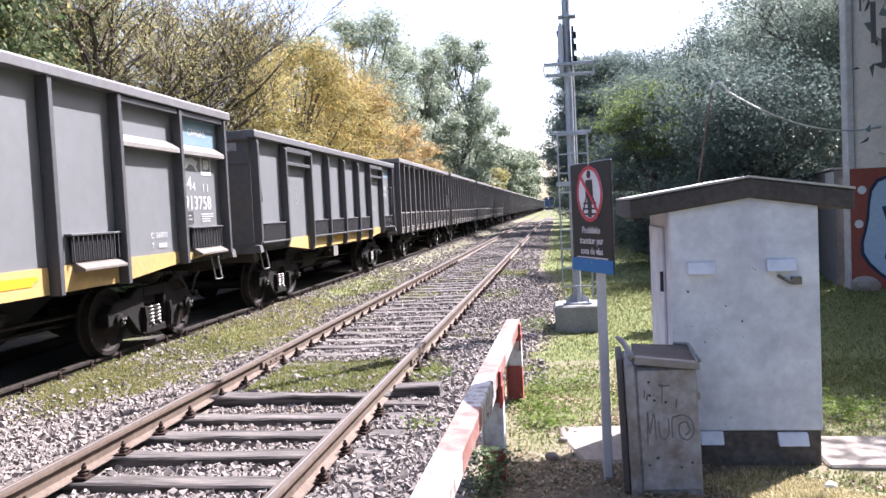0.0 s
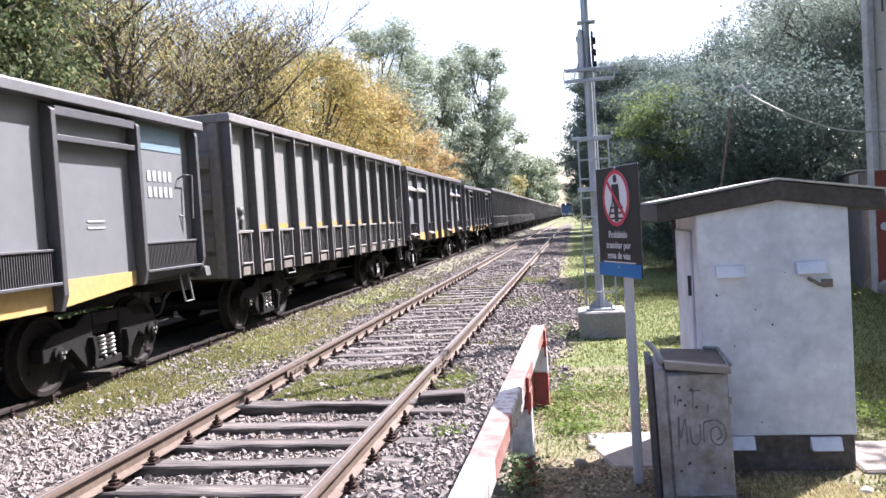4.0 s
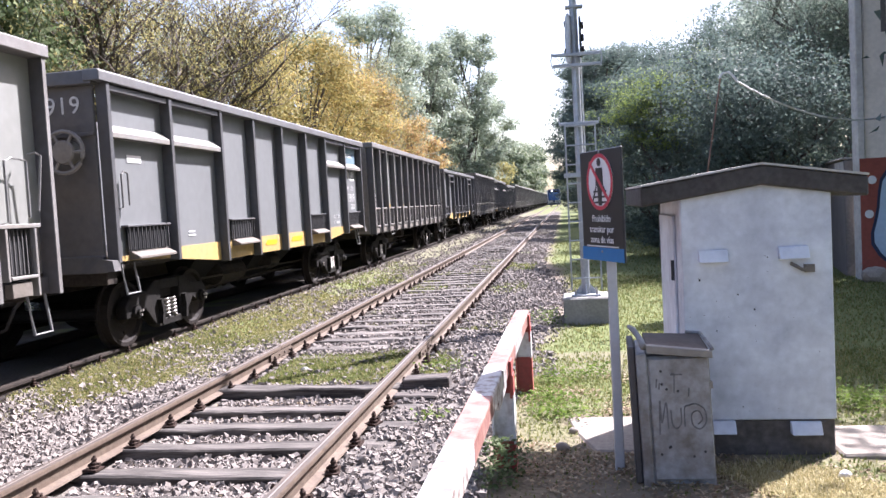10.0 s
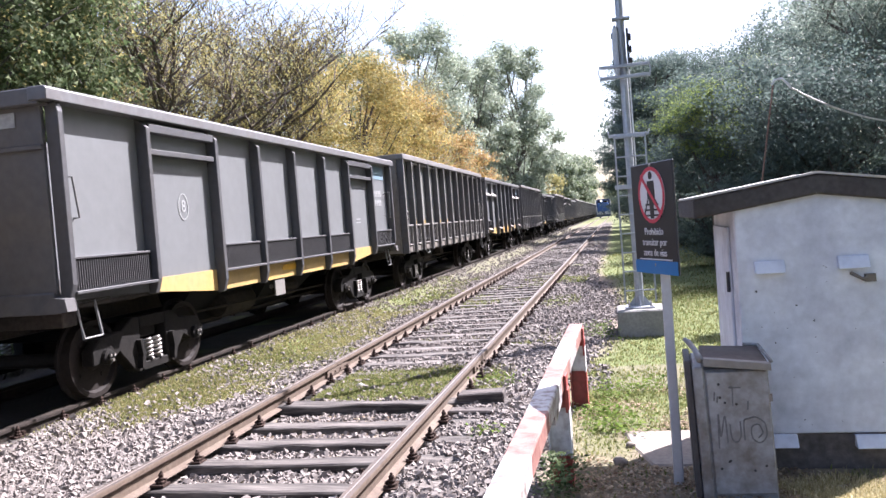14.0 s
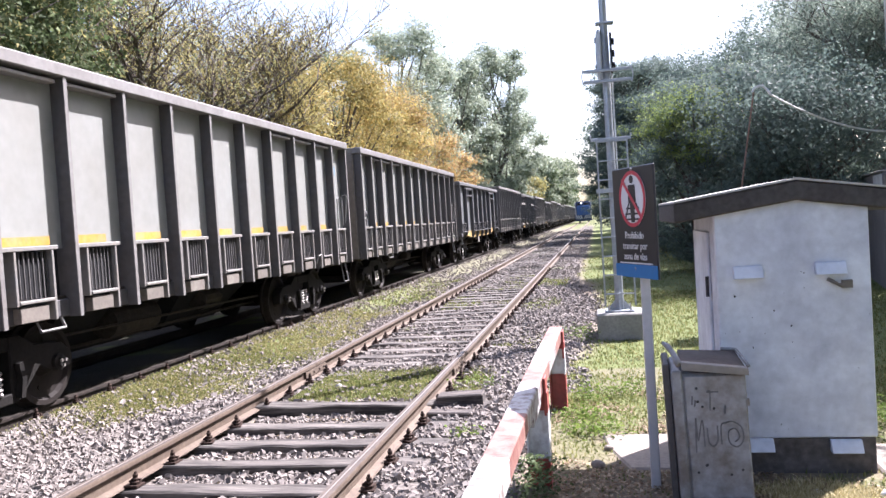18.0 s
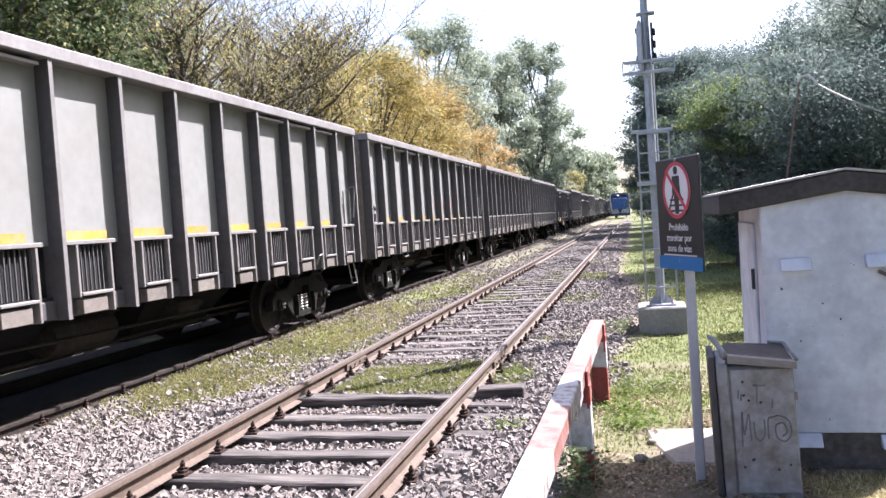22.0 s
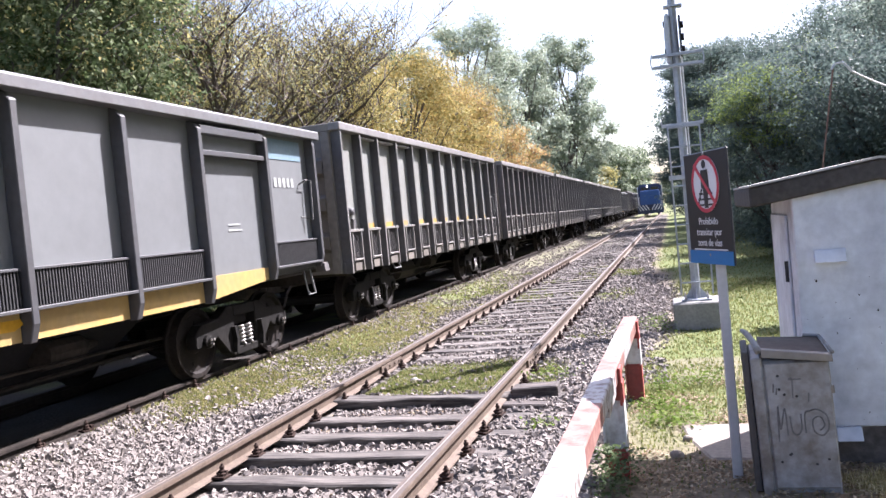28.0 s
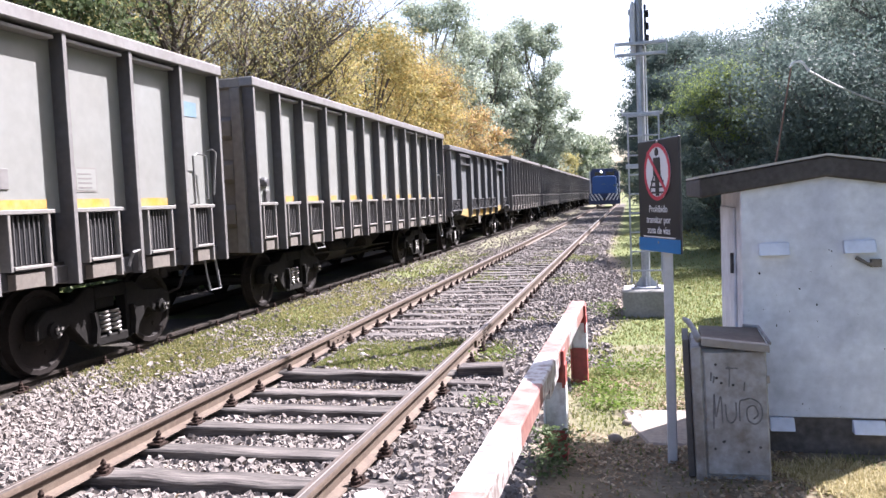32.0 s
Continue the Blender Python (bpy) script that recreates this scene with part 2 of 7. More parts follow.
M_PLINTH = surface("dark_brown_plinth", (0.075, 0.062, 0.055), 0.9, grain=(25, 0.3), stain=((0.17, 0.15, 0.14), 6, 0.4, 0.4), bump=(40, 0.4))
M_CABINET = surface("scuffed_grey_cabinet_paint", (0.33, 0.345, 0.365), 0.65, grain=(22, 0.15), stain=((0.175, 0.155, 0.14), 6.5, 0.47, 0.28), bump=(30, 0.12))
M_CABINET_TOP = surface("rusty_shade_dark_lid", (0.115, 0.095, 0.085), 0.75, grain=(25, 0.25), stain=((0.07, 0.045, 0.036), 6, 0.45, 0.4), bump=(30, 0.15))
M_SIGN_BLACK = surface("black_sign_face", (0.018, 0.018, 0.022), 0.45, grain=(30, 0.1), bump=(30, 0.0))
M_SIGN_BLUE = surface("blue_sign_band", (0.015, 0.19, 0.48), 0.45, grain=(30, 0.06), bump=(30, 0.0))
M_SIGN_WHITE = surface("white_sign_print", (0.80, 0.80, 0.80), 0.5, grain=(30, 0.04), bump=(30, 0.0))
M_SIGN_RED = surface("red_sign_print", (0.62, 0.06, 0.09), 0.5, grain=(30, 0.06), bump=(30, 0.0))
M_POLE = surface("pale_grey_painted_post", (0.62, 0.63, 0.66), 0.5, grain=(30, 0.06), stain=((0.45, 0.45, 0.46), 5, 0.4, 0.5), bump=(30, 0.04))
# Bar paint dimmed for full sun; post copies below lifted for shade.
M_BAR_WHITE = surface("chipped_white_bar_paint", (0.50, 0.49, 0.48), 0.6, grain=(30, 0.1), stain=((0.20, 0.14, 0.125), 13, 0.42, 0.15), bump=(30, 0.15))
M_BAR_RED = surface("chipped_red_bar_paint", (0.23, 0.075, 0.060), 0.65, grain=(30, 0.2), stain=((0.40, 0.25, 0.21), 9, 0.42, 0.35), bump=(30, 0.15))
M_POST_WHITE = surface("lifted_white_paint", (0.85, 0.85, 0.84), 0.6, grain=(30, 0.1), stain=((0.45, 0.40, 0.37), 9, 0.36, 0.25), bump=(30, 0.12))
M_POST_RED = surface("lifted_red_paint", (0.44, 0.075, 0.06), 0.6, grain=(30, 0.2), stain=((0.30, 0.08, 0.065), 9, 0.42, 0.3), bump=(30, 0.12))
M_BARK = surface("grey_brown_bark", (0.10, 0.085, 0.072), 0.95, grain=(18, 0.35), stain=((0.17, 0.15, 0.13), 3, 0.4, 0.5), bump=(14, 0.6))
M_TWIG = surface("pale_grey_brown_twigs", (0.19, 0.165, 0.145), 0.95, grain=(18, 0.3), bump=(14, 0.4))
M_LIMB = surface("dark_brown_limb_bark", (0.12, 0.095, 0.08), 0.95, grain=(18, 0.35), bump=(14, 0.5))
M_BARK_DARK = surface("dark_bark", (0.085, 0.072, 0.066), 0.95, grain=(18, 0.35), bump=(14, 0.6))
M_LOCO_BLUE = surface("bright_blue_locomotive_paint", (0.016, 0.085, 0.29), 0.4, grain=(8, 0.08), bump=(10, 0.03))
M_LOCO_DARK = surface("dark_blue_cab_paint", (0.015, 0.03, 0.09), 0.45, grain=(8, 0.1), bump=(10, 0.03))
M_LOCO_GREY = surface("grey_locomotive_frame", (0.12, 0.12, 0.13), 0.6, grain=(12, 0.15), bump=(20, 0.08))
M_LOCO_WHITE = surface("white_chevron_paint", (0.75, 0.76, 0.78), 0.5, grain=(12, 0.08), bump=(20, 0.0))
M_GLASS_DARK = surface("dark_cab_glass", (0.01, 0.012, 0.015), 0.08, grain=(12, 0.0), bump=(20, 0.0))
M_HEADLIGHT = glowing("lit_headlight", (1.0, 0.95, 0.85), 12.0)
M_CREAM = surface("weathered_cream_render", (0.92, 0.82, 0.71), 0.9, grain=(14, 0.1), stain=((0.68, 0.62, 0.56), 0.9, 0.45, 0.5), bump=(12, 0.3))
M_PIER = surface("pale_pier_render", (0.62, 0.60, 0.57), 0.9, grain=(14, 0.15), stain=((0.36, 0.34, 0.32), 2.2, 0.45, 0.5), bump=(12, 0.3))
M_MURAL_RED = surface("brick_red_mural_paint", (0.33, 0.075, 0.05), 0.8, grain=(14, 0.15), stain=((0.22, 0.06, 0.045), 1.5, 0.45, 0.5), bump=(12, 0.2))
M_MURAL_BLUE = surface("pale_blue_mural_paint", (0.40, 0.52, 0.66), 0.8, grain=(14, 0.08), bump=(12, 0.1))
M_MURAL_LINE = surface("navy_mural_outline", (0.02, 0.03, 0.07), 0.8, grain=(14, 0.1), bump=(12, 0.1))
M_MURAL_WHITE = surface("white_mural_dots", (0.70, 0.70, 0.72), 0.8, grain=(14, 0.08), bump=(12, 0.1))
M_SCRAWL = surface("black_marker_scrawl", (0.035, 0.035, 0.04), 0.7, grain=(14, 0.1), bump=(12, 0.0))
M_FADED_INK = surface("faded_grey_scrawl", (0.15, 0.15, 0.16), 0.7, grain=(30, 0.3), bump=(12, 0.0))
M_YARD = surface("dark_grey_yard_render", (0.13, 0.12, 0.12), 0.9, grain=(20, 0.2), stain=((0.20, 0.18, 0.17), 2, 0.4, 0.5), bump=(20, 0.3))
M_WIRE = surface("pale_cable", (0.72, 0.72, 0.73), 0.6, grain=(30, 0.1), bump=(12, 0.0))
M_WIRE_POLE = surface("rusty_thin_pole", (0.22, 0.13, 0.10), 0.8, grain=(30, 0.2), bump=(12, 0.0))
L_DARK = leaf_material("deep_green_leaves", (0.055, 0.08, 0.034), (0.095, 0.13, 0.058), (0.21, 0.24, 0.14), 0.45)
# Leaves paled toward grey to carry the glare over the right-hand trees.
L_RIGHT = leaf_material("haze_paled_green_leaves", (0.115, 0.155, 0.128), (0.145, 0.19, 0.155), (0.19, 0.235, 0.195), 0.55)
L_SILVER = leaf_material("silvery_green_leaves", (0.24, 0.30, 0.235), (0.33, 0.385, 0.315), (0.46, 0.505, 0.43), 0.6)
L_OLIVE = leaf_material("grey_green_poplar_leaves", (0.15, 0.19, 0.13), (0.235, 0.27, 0.19), (0.41, 0.44, 0.33), 0.5)
L_YELLOW = leaf_material("autumn_yellow_leaves", (0.17, 0.14, 0.045), (0.29, 0.22, 0.068), (0.43, 0.315, 0.115), 0.5)
L_ORANGE = leaf_material("autumn_orange_leaves", (0.27, 0.165, 0.075), (0.40, 0.25, 0.105), (0.42, 0.32, 0.14), 0.5)
L_SPARSE = leaf_material("olive_yellow_leaves", (0.175, 0.170, 0.07), (0.285, 0.262, 0.105), (0.45, 0.385, 0.17), 0.5)
L_DEEP = leaf_material("dense_dark_green_leaves", (0.080, 0.111, 0.100), (0.098, 0.134, 0.118), (0.128, 0.165, 0.145), 0.45)
# Lime leaf colour stands for sun on upper boughs.
L_LIME = leaf_material("sunlit_lime_leaves", (0.15, 0.21, 0.06), (0.22, 0.285, 0.09), (0.30, 0.36, 0.13), 0.55)
L_GRASS = leaf_material("short_lawn_grass", (0.090, 0.118, 0.034), (0.150, 0.162, 0.058), (0.245, 0.225, 0.105), 0.5)
# Dry grass colour lifted to stand for sunlight on the bank.
L_STRAW = leaf_material("dry_grass_lifted_for_sun", (0.23, 0.195, 0.085), (0.39, 0.33, 0.16), (0.58, 0.52, 0.33), 0.4)
L_VERGE = leaf_material("yellowed_verge_grass", (0.15, 0.145, 0.055), (0.23, 0.21, 0.09), (0.33, 0.29, 0.15), 0.4)
L_WEED = leaf_material("fresh_green_weed_leaves", (0.08, 0.135, 0.025), (0.13, 0.19, 0.04), (0.19, 0.235, 0.07), 0.5)
L_LITTER = leaf_material("dry_fallen_leaves", (0.13, 0.085, 0.05), (0.22, 0.16, 0.10), (0.36, 0.30, 0.21), 0.15)


# ---- shape tools ----
class Shape:
    """Vertices and faces of one mesh, put together from simple solids."""

    def __init__(self):
        self.v, self.f, self.m = [], [], []

    def add(self, verts, faces, mi=0):
        k = len(self.v)
        self.v.extend(verts)
        self.f.extend(tuple(i + k for i in f) for f in faces)
        self.m.extend([mi] * len(faces))
        return self

    def box(self, x0, x1, y0, y1, z0, z1, mi=0):
        return self.add([(x0, y0, z0), (x1, y0, z0), (x1, y1, z0), (x0, y1, z0), (x0, y0, z1), (x1, y0, z1), (x1, y1, z1), (x0, y1, z1)],
                        [(3, 2, 1, 0), (4, 5, 6, 7), (0, 1, 5, 4), (1, 2, 6, 5), (2, 3, 7, 6), (3, 0, 4, 7)], mi)

    def prism(self, outline, axis, a, b, mi=0):
        """outline: 2D points of a section, pushed along axis from a to b."""
        def at(p, q):
            return {"x": (q, p[0], p[1]), "y": (p[0], q, p[1]), "z": (p[0], p[1], q)}[axis]
        n = len(outline)
        area = sum(outline[i][0] * outline[(i + 1) % n][1] - outline[(i + 1) % n][0] * outline[i][1] for i in range(n))
        if (area > 0) == (axis == "y"):
            outline = outline[::-1]
        verts = [at(p, a) for p in outline] + [at(p, b) for p in outline]
        faces = [tuple(range(n))[::-1], tuple(range(n, 2 * n))] + [(i, (i + 1) % n, n + (i + 1) % n, n + i) for i in range(n)]
        return self.add(verts, faces, mi)

    def tube(self, path, r, n=8, mi=0, caps=True):
        """A round bar along a path; r: one radius or one for each point."""
        pts = [Vector(p) for p in path]
        rs = r if isinstance(r, (list, tuple)) else [r] * len(pts)
        verts = []
        for i, p in enumerate(pts):
            d = (pts[min(i + 1, len(pts) - 1)] - pts[max(i - 1, 0)]).normalized()
            side = d.cross(Vector((0, 0, 1)) if abs(d.z) < 0.9 else Vector((1, 0, 0))).normalized()
            up = side.cross(d)
            for k in range(n):
                a = 2 * math.pi * k / n
                verts.append(tuple(p + (side * math.cos(a) + up * math.sin(a)) * rs[i]))
        faces = [(i * n + k, i * n + (k + 1) % n, (i + 1) * n + (k + 1) % n, (i + 1) * n + k) for i in range(len(pts) - 1) for k in range(n)]
        if caps:
            faces += [tuple(range(n))[::-1], tuple(range((len(pts) - 1) * n, len(pts) * n))]
        return self.add(verts, faces, mi)

    def lathe(self, profile, axis="x", n=20, centre=(0, 0, 0), mi=0):
        """profile: (along, radius) pairs turned about the axis."""
        verts = []
        for a, r in profile:
            for k in range(n):
                t = 2 * math.pi * k / n
                c, s = r * math.cos(t), r * math.sin(t)
                q = {"x": (a, c, s), "y": (s, a, c), "z": (c, s, a)}[axis]
                verts.append(tuple(q[i] + centre[i] for i in range(3)))
        m = len(profile)
        faces = [(i * n + k, (i + 1) * n + k, (i + 1) * n + (k + 1) % n, i * n + (k + 1) % n)[::-1] for i in range(m - 1) for k in range(n)]
        faces += [tuple(range(n))[::-1], tuple(range((m - 1) * n, m * n))]
        return self.add(verts, faces, mi)

    def mesh(self, name, *mats, bevel=0.0, smooth=False):
        me = bpy.data.meshes.new(name)
        me.from_pydata(self.v, [], self.f)
        for m in mats:
            me.materials.append(m)
        if len(mats) > 1:
            me.polygons.foreach_set("material_index", self.m)
        if bevel:
            bm = bmesh.new()
            bm.from_mesh(me)
            edges = [e for e in bm.edges if len(e.link_faces) == 2 and e.calc_face_angle(0) > 0.6]
            bmesh.ops.bevel(bm, geom=edges, offset=bevel, segments=1, affect="EDGES", clamp_overlap=True)
            bm.to_mesh(me)
            bm.free()
        if smooth:
            me.polygons.foreach_set("use_smooth", [True] * len(me.polygons))
        me.update()
        return me


def part(name, mesh, parent=None, at=(0, 0, 0), label="", turn=None):
    """Links a mesh as one object, under a thing or part if one is given."""
    ob = new(name, mesh)
    ob.location = at
    if turn:
        ob.rotation_euler = [radians(a) for a in turn]
    if parent is not None:
        ob.parent = parent
    if label:
        ob["label"] = label
    return ob


def thing(name, at, label, category, group="", kind="", rz=0.0):
    ob = new(name)
    ob.empty_display_size = 0.1
    ob.location, ob.rotation_euler = at, (0, 0, radians(rz))
    return tagged(ob, label, category, group, kind)


def lettering(text, height, mat, depth=0.002):
    """Words as a mesh in the xz plane, centred, facing -y."""
    cu = bpy.data.curves.new("words", "FONT")
    cu.body, cu.size, cu.extrude = text, height * 1.38, depth
    cu.align_x, cu.align_y = "CENTER", "CENTER"
    ob = bpy.data.objects.new("words", cu)
    scene.collection.objects.link(ob)
    bpy.context.view_layer.update()
    me = bpy.data.meshes.new_from_object(ob.evaluated_get(bpy.context.evaluated_depsgraph_get()))
    bpy.data.objects.remove(ob)
    me.transform(Euler((radians(90), 0, 0)).to_matrix().to_4x4())
    me.materials.clear()
    me.materials.append(mat)
    return me


def stroke(points, width, depth, mat_slot, shape, axis="x"):
    """A painted line: a flat ribbon of some thickness along 2D points (u, z) on a wall that faces axis."""
    for (u0, z0), (u1, z1) in zip(points[:-1], points[1:]):
        d = math.hypot(u1 - u0, z1 - z0) or 1e-6
        nu, nz = -(z1 - z0) / d * width / 2, (u1 - u0) / d * width / 2
        eu, ez = (u1 - u0) / d * width * 0.25, (z1 - z0) / d * width * 0.25
        q = [(u0 - eu + nu, z0 - ez + nz), (u0 - eu - nu, z0 - ez - nz), (u1 + eu - nu, z1 + ez - nz), (u1 + eu + nu, z1 + ez + nz)]
        shape.prism(q, axis, 0, depth, mat_slot)
    return shape

# ---- ground: one sheet to the horizon, with ballast beds, grass and bare earth ----
TRACK_X = -3.92          # centre line of the far track; the near one lies at x = 0
RNG = np.random.default_rng(7)


def fuzz(x, y, s, seed=0.0):
    return noise.noise(Vector((x * s + seed * 17.3, y * s - seed * 9.1, seed * 3.7)))


def smooth(a, b, v):
    t = min(1.0, max(0.0, (v - a) / (b - a)))
    return t * t * (3 - 2 * t)


def on_paving(x, y):
    return 2.5 < x < 3.34 and 5.54 < y < 6.48 and x > 2.66 - 0.19 * (y - 5.54)


def grass_amount(x, y):
    """How much of the ground is green here, 0 to 1."""
    if on_paving(x, y):
        return 0.0
    w = fuzz(x, y, 0.55, 1) * 0.55 + fuzz(x, y, 1.9, 2) * 0.35
    g = 0.0
    if x > 1.75:                                              # lawn beyond the ballast shoulder
        edge = 1.95 + 0.55 * smooth(9.0, 12.0, y) * (1 - smooth(17, 24, y)) + 0.25 * fuzz(x, y, 0.6, 3)
        g = smooth(edge - 0.15, edge + 0.35, x)
        thin = 0.12 + 0.45 * smooth(5.3, 6.3, y + 0.5 * w) + 0.43 * smooth(6.6, 8.0, y + 0.8 * w)   # bare, littered earth close to the barrier
        g *= max(thin, 0.8 * smooth(3.45, 3.9, x + 0.4 * w) * (1 - smooth(5.2, 5.6, y)))
        if 1.9 < x < 3.4 and 8.0 < y < 9.3:
            g *= 0.45 + 0.5 * smooth(-0.1, 0.35, w)
    elif abs(x) < 0.72:                                       # between the rails of the near track
        g = smooth(7.45, 7.75, y + 0.2 * w) * (1 - smooth(9.1, 9.5, y + 0.25 * w)) * 0.98
        g = max(g, smooth(-0.06, 0.28, w) * smooth(10.5, 13, y) * 0.9)
    elif 0.72 <= x <= 1.75:
        g = 0.7 * smooth(7.6, 8.2, y + 0.3 * w) * (1 - smooth(8.8, 9.3, y)) * (1 - smooth(1.15, 1.5, x))
        g = max(g, smooth(0.05, 0.4, w) * smooth(9.5, 13, y) * 0.8)
    elif x < -0.72:
        mid = -2.95 + 0.15 * fuzz(x, y, 0.4, 5) + 0.80 * smooth(5.5, 10.0, y)
        wide = 0.42 + 0.36 * smooth(6.8, 8.5, y) * (1 - 0.4 * smooth(10.5, 14, y)) + 0.2 * fuzz(x, y, 0.8, 6)
        g = (1 - smooth(wide * 0.6, wide * 1.4, abs(x - mid))) * (0.85 + 0.55 * w)
        g = max(g, (1 - smooth(0.10, 0.34, abs(x + 2.62))) * (0.30 + 0.6 * w))
        g *= (1 - shade_and_oil(x, y)) * (0.10 + 0.90 * smooth(6.0, 7.7, y + 0.6 * w)) * smooth(3.2, 4.6, y)
        g = max(g, 0.7 * smooth(0.05, 0.35, w) * smooth(7, 11, y))
        g *= 1 - 0.55 * smooth(15, 26, y)
        if x < -6.2:
            g = max(g, smooth(-6.2, -7.5, x))
    return min(1.0, max(0.0, g))


def stone_amount(x, y):
    """How thick the crushed stone lies here, 0 to 1."""
    b = 1.0 if -6.4 < x < 1.75 else (1 - smooth(1.75, 2.15 + 0.75 * smooth(9.0, 11.5, y) * (1 - smooth(16, 22, y)), x + 0.25 * fuzz(x, y, 1.1, 8)) if x > 0 else 1 - smooth(6.4, 7.2, -x))
    if 2.0 < x < 3.6 and 7.9 < y < 9.4:
        b = max(b, 0.45)
    return max(0.0, b * (1 - 0.93 * grass_amount(x, y)))


def shade_and_oil(x, y):
    """Bed of the busy track, darkened for the train's shade and for oily brake dust."""
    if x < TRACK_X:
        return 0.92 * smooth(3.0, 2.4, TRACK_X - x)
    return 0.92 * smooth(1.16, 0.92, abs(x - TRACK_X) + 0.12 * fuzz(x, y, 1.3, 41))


def ground_height(x, y):
    z = -0.185 + 0.022 * fuzz(x, y, 0.9, 11) + 0.012 * fuzz(x, y, 3.1, 12)
    if abs(x) < 1.5 and y < 9:
        z -= 0.042 * (1 - smooth(0.80, 0.95, abs(x))) * (1 - smooth(7.3, 7.7, y))
    z -= 0.035 * smooth(1.7, 2.4, x) * (1 - smooth(30, 60, y))
    z += 0.03 * smooth(0.9, 1.1, abs(x)) * (1 - smooth(1.5, 2.0, abs(x)))
    z += 0.10 * math.exp(-((x - 1.95) / 0.5) ** 2 - ((y - 12.6) / 1.4) ** 2)
    z -= 0.04 * math.exp(-((x + 2.1) / 0.5) ** 2)
    if 2.3 < x < 3.5 and 5.3 < y < 6.7:
        z = -0.216
    z += 0.075 * math.exp(-((x - 3.2) / 0.42) ** 2 - ((y - 4.75) / 0.40) ** 2)
    d = abs(x - TRACK_X)
    z += 0.10 * smooth(1.75, 1.30, d) * smooth(0.80, 0.98, d) + 0.05 * smooth(0.9, 0.7, d)
    return z


def stretch_axis(lo, hi, step, far):
    mid = list(np.arange(lo, hi + 1e-6, step))
    out, d = [], step
    v = hi
    while v < far:
        d *= 1.35
        v += d
        out.append(v)
    neg, d, v = [], step, lo
    while v > -far:
        d *= 1.35
        v -= d
        neg.append(v)
    return np.array(neg[::-1] + mid + out)


def build_ground():
    xs, ys = stretch_axis(-6.6, 7.0, 0.11, 2500), stretch_axis(1.0, 26.0, 0.13, 3500)
    nx, ny = len(xs), len(ys)
    verts, tint = [], []
    for y in ys:
        for x in xs:
            near = -30 < x < 40 and -20 < y < 120
            verts.append((x, y, ground_height(x, y) if near else -0.2))
            if near:
                tint.append((grass_amount(x, y), stone_amount(x, y), shade_and_oil(x, y), 1))
            else:
                tint.append((0.9, 0.0, 0.0, 1))
    faces = [(j * nx + i, j * nx + i + 1, (j + 1) * nx + i + 1, (j + 1) * nx + i) for j in range(ny - 1) for i in range(nx - 1)]
    me = bpy.data.meshes.new("ground")
    me.from_pydata(verts, [], faces)
    at = me.attributes.new("cover", "FLOAT_COLOR", "POINT")
    at.data.foreach_set("color", [c for t in tint for c in t])
    me.polygons.foreach_set("use_smooth", [True] * len(me.polygons))
    m = bpy.data.materials.new("earth_grass_and_grit")
    m.use_nodes = True
    n, l = m.node_tree.nodes, m.node_tree.links
    p = n["Principled BSDF"]
    p.inputs["Roughness"].default_value, p.inputs["Specular IOR Level"].default_value = 0.95, 0.2
    att = n.new("ShaderNodeAttribute")
    att.attribute_name = "cover"
    sep = n.new("ShaderNodeSeparateColor")
    l.new(att.outputs["Color"], sep.inputs[0])
    geo = n.new("ShaderNodeNewGeometry")

    def noisy(scale, detail=6.0):
        t = n.new("ShaderNodeTexNoise")
        t.inputs["Scale"].default_value, t.inputs["Detail"].default_value = scale, detail
        l.new(geo.outputs["Position"], t.inputs["Vector"])
        return t.outputs[0]

    def mixed(fac, a, b):
        t = n.new("ShaderNodeMix")
        t.data_type = "RGBA"
        l.new(fac, t.inputs[0])
        for i, v in ((6, a), (7, b)):
            if isinstance(v, tuple):
                t.inputs[i].default_value = (*v, 1)
            else:
                l.new(v, t.inputs[i])
        return t.outputs[2]

    vor = n.new("ShaderNodeTexVoronoi")
    vor.inputs["Scale"].default_value = 24
    l.new(geo.outputs["Position"], vor.inputs["Vector"])
    hue = n.new("ShaderNodeSeparateColor")
    l.new(vor.outputs["Color"], hue.inputs[0])
    grit = mixed(hue.outputs[0], (0.068, 0.061, 0.056), (0.180, 0.162, 0.148))
    earth = mixed(noisy(5), (0.115, 0.088, 0.066), (0.205, 0.165, 0.122))
    green = mixed(noisy(3.5), (0.078, 0.108, 0.032), (0.128, 0.134, 0.054))
    grit = mixed(noisy(1.6), grit, (0.125, 0.107, 0.095))
    base = mixed(sep.outputs[1], earth, grit)
    # Near-black mix paints the train's shade, and oily dust, onto the bed.
    shaded_bed = mixed(noisy(2.2), (0.023, 0.021, 0.019), (0.057, 0.049, 0.044))
    base = mixed(sep.outputs[2], base, shaded_bed)
    base = mixed(sep.outputs[0], base, green)
    l.new(base, p.inputs["Base Color"])
    bump = n.new("ShaderNodeBump")
    bump.inputs["Strength"].default_value, bump.inputs["Distance"].default_value = 0.8, 0.03
    add = n.new("ShaderNodeMath")
    add.operation = "MULTIPLY"
    l.new(vor.outputs["Distance"], add.inputs[0])
    l.new(noisy(30), add.inputs[1])
    l.new(add.outputs[0], bump.inputs["Height"])
    l.new(bump.outputs[0], p.inputs["Normal"])
    me.materials.append(m)
    return tagged(new("ground", me), "uneven ground of grass, bare earth and crushed stone", "ground", kind="structure")


build_ground()


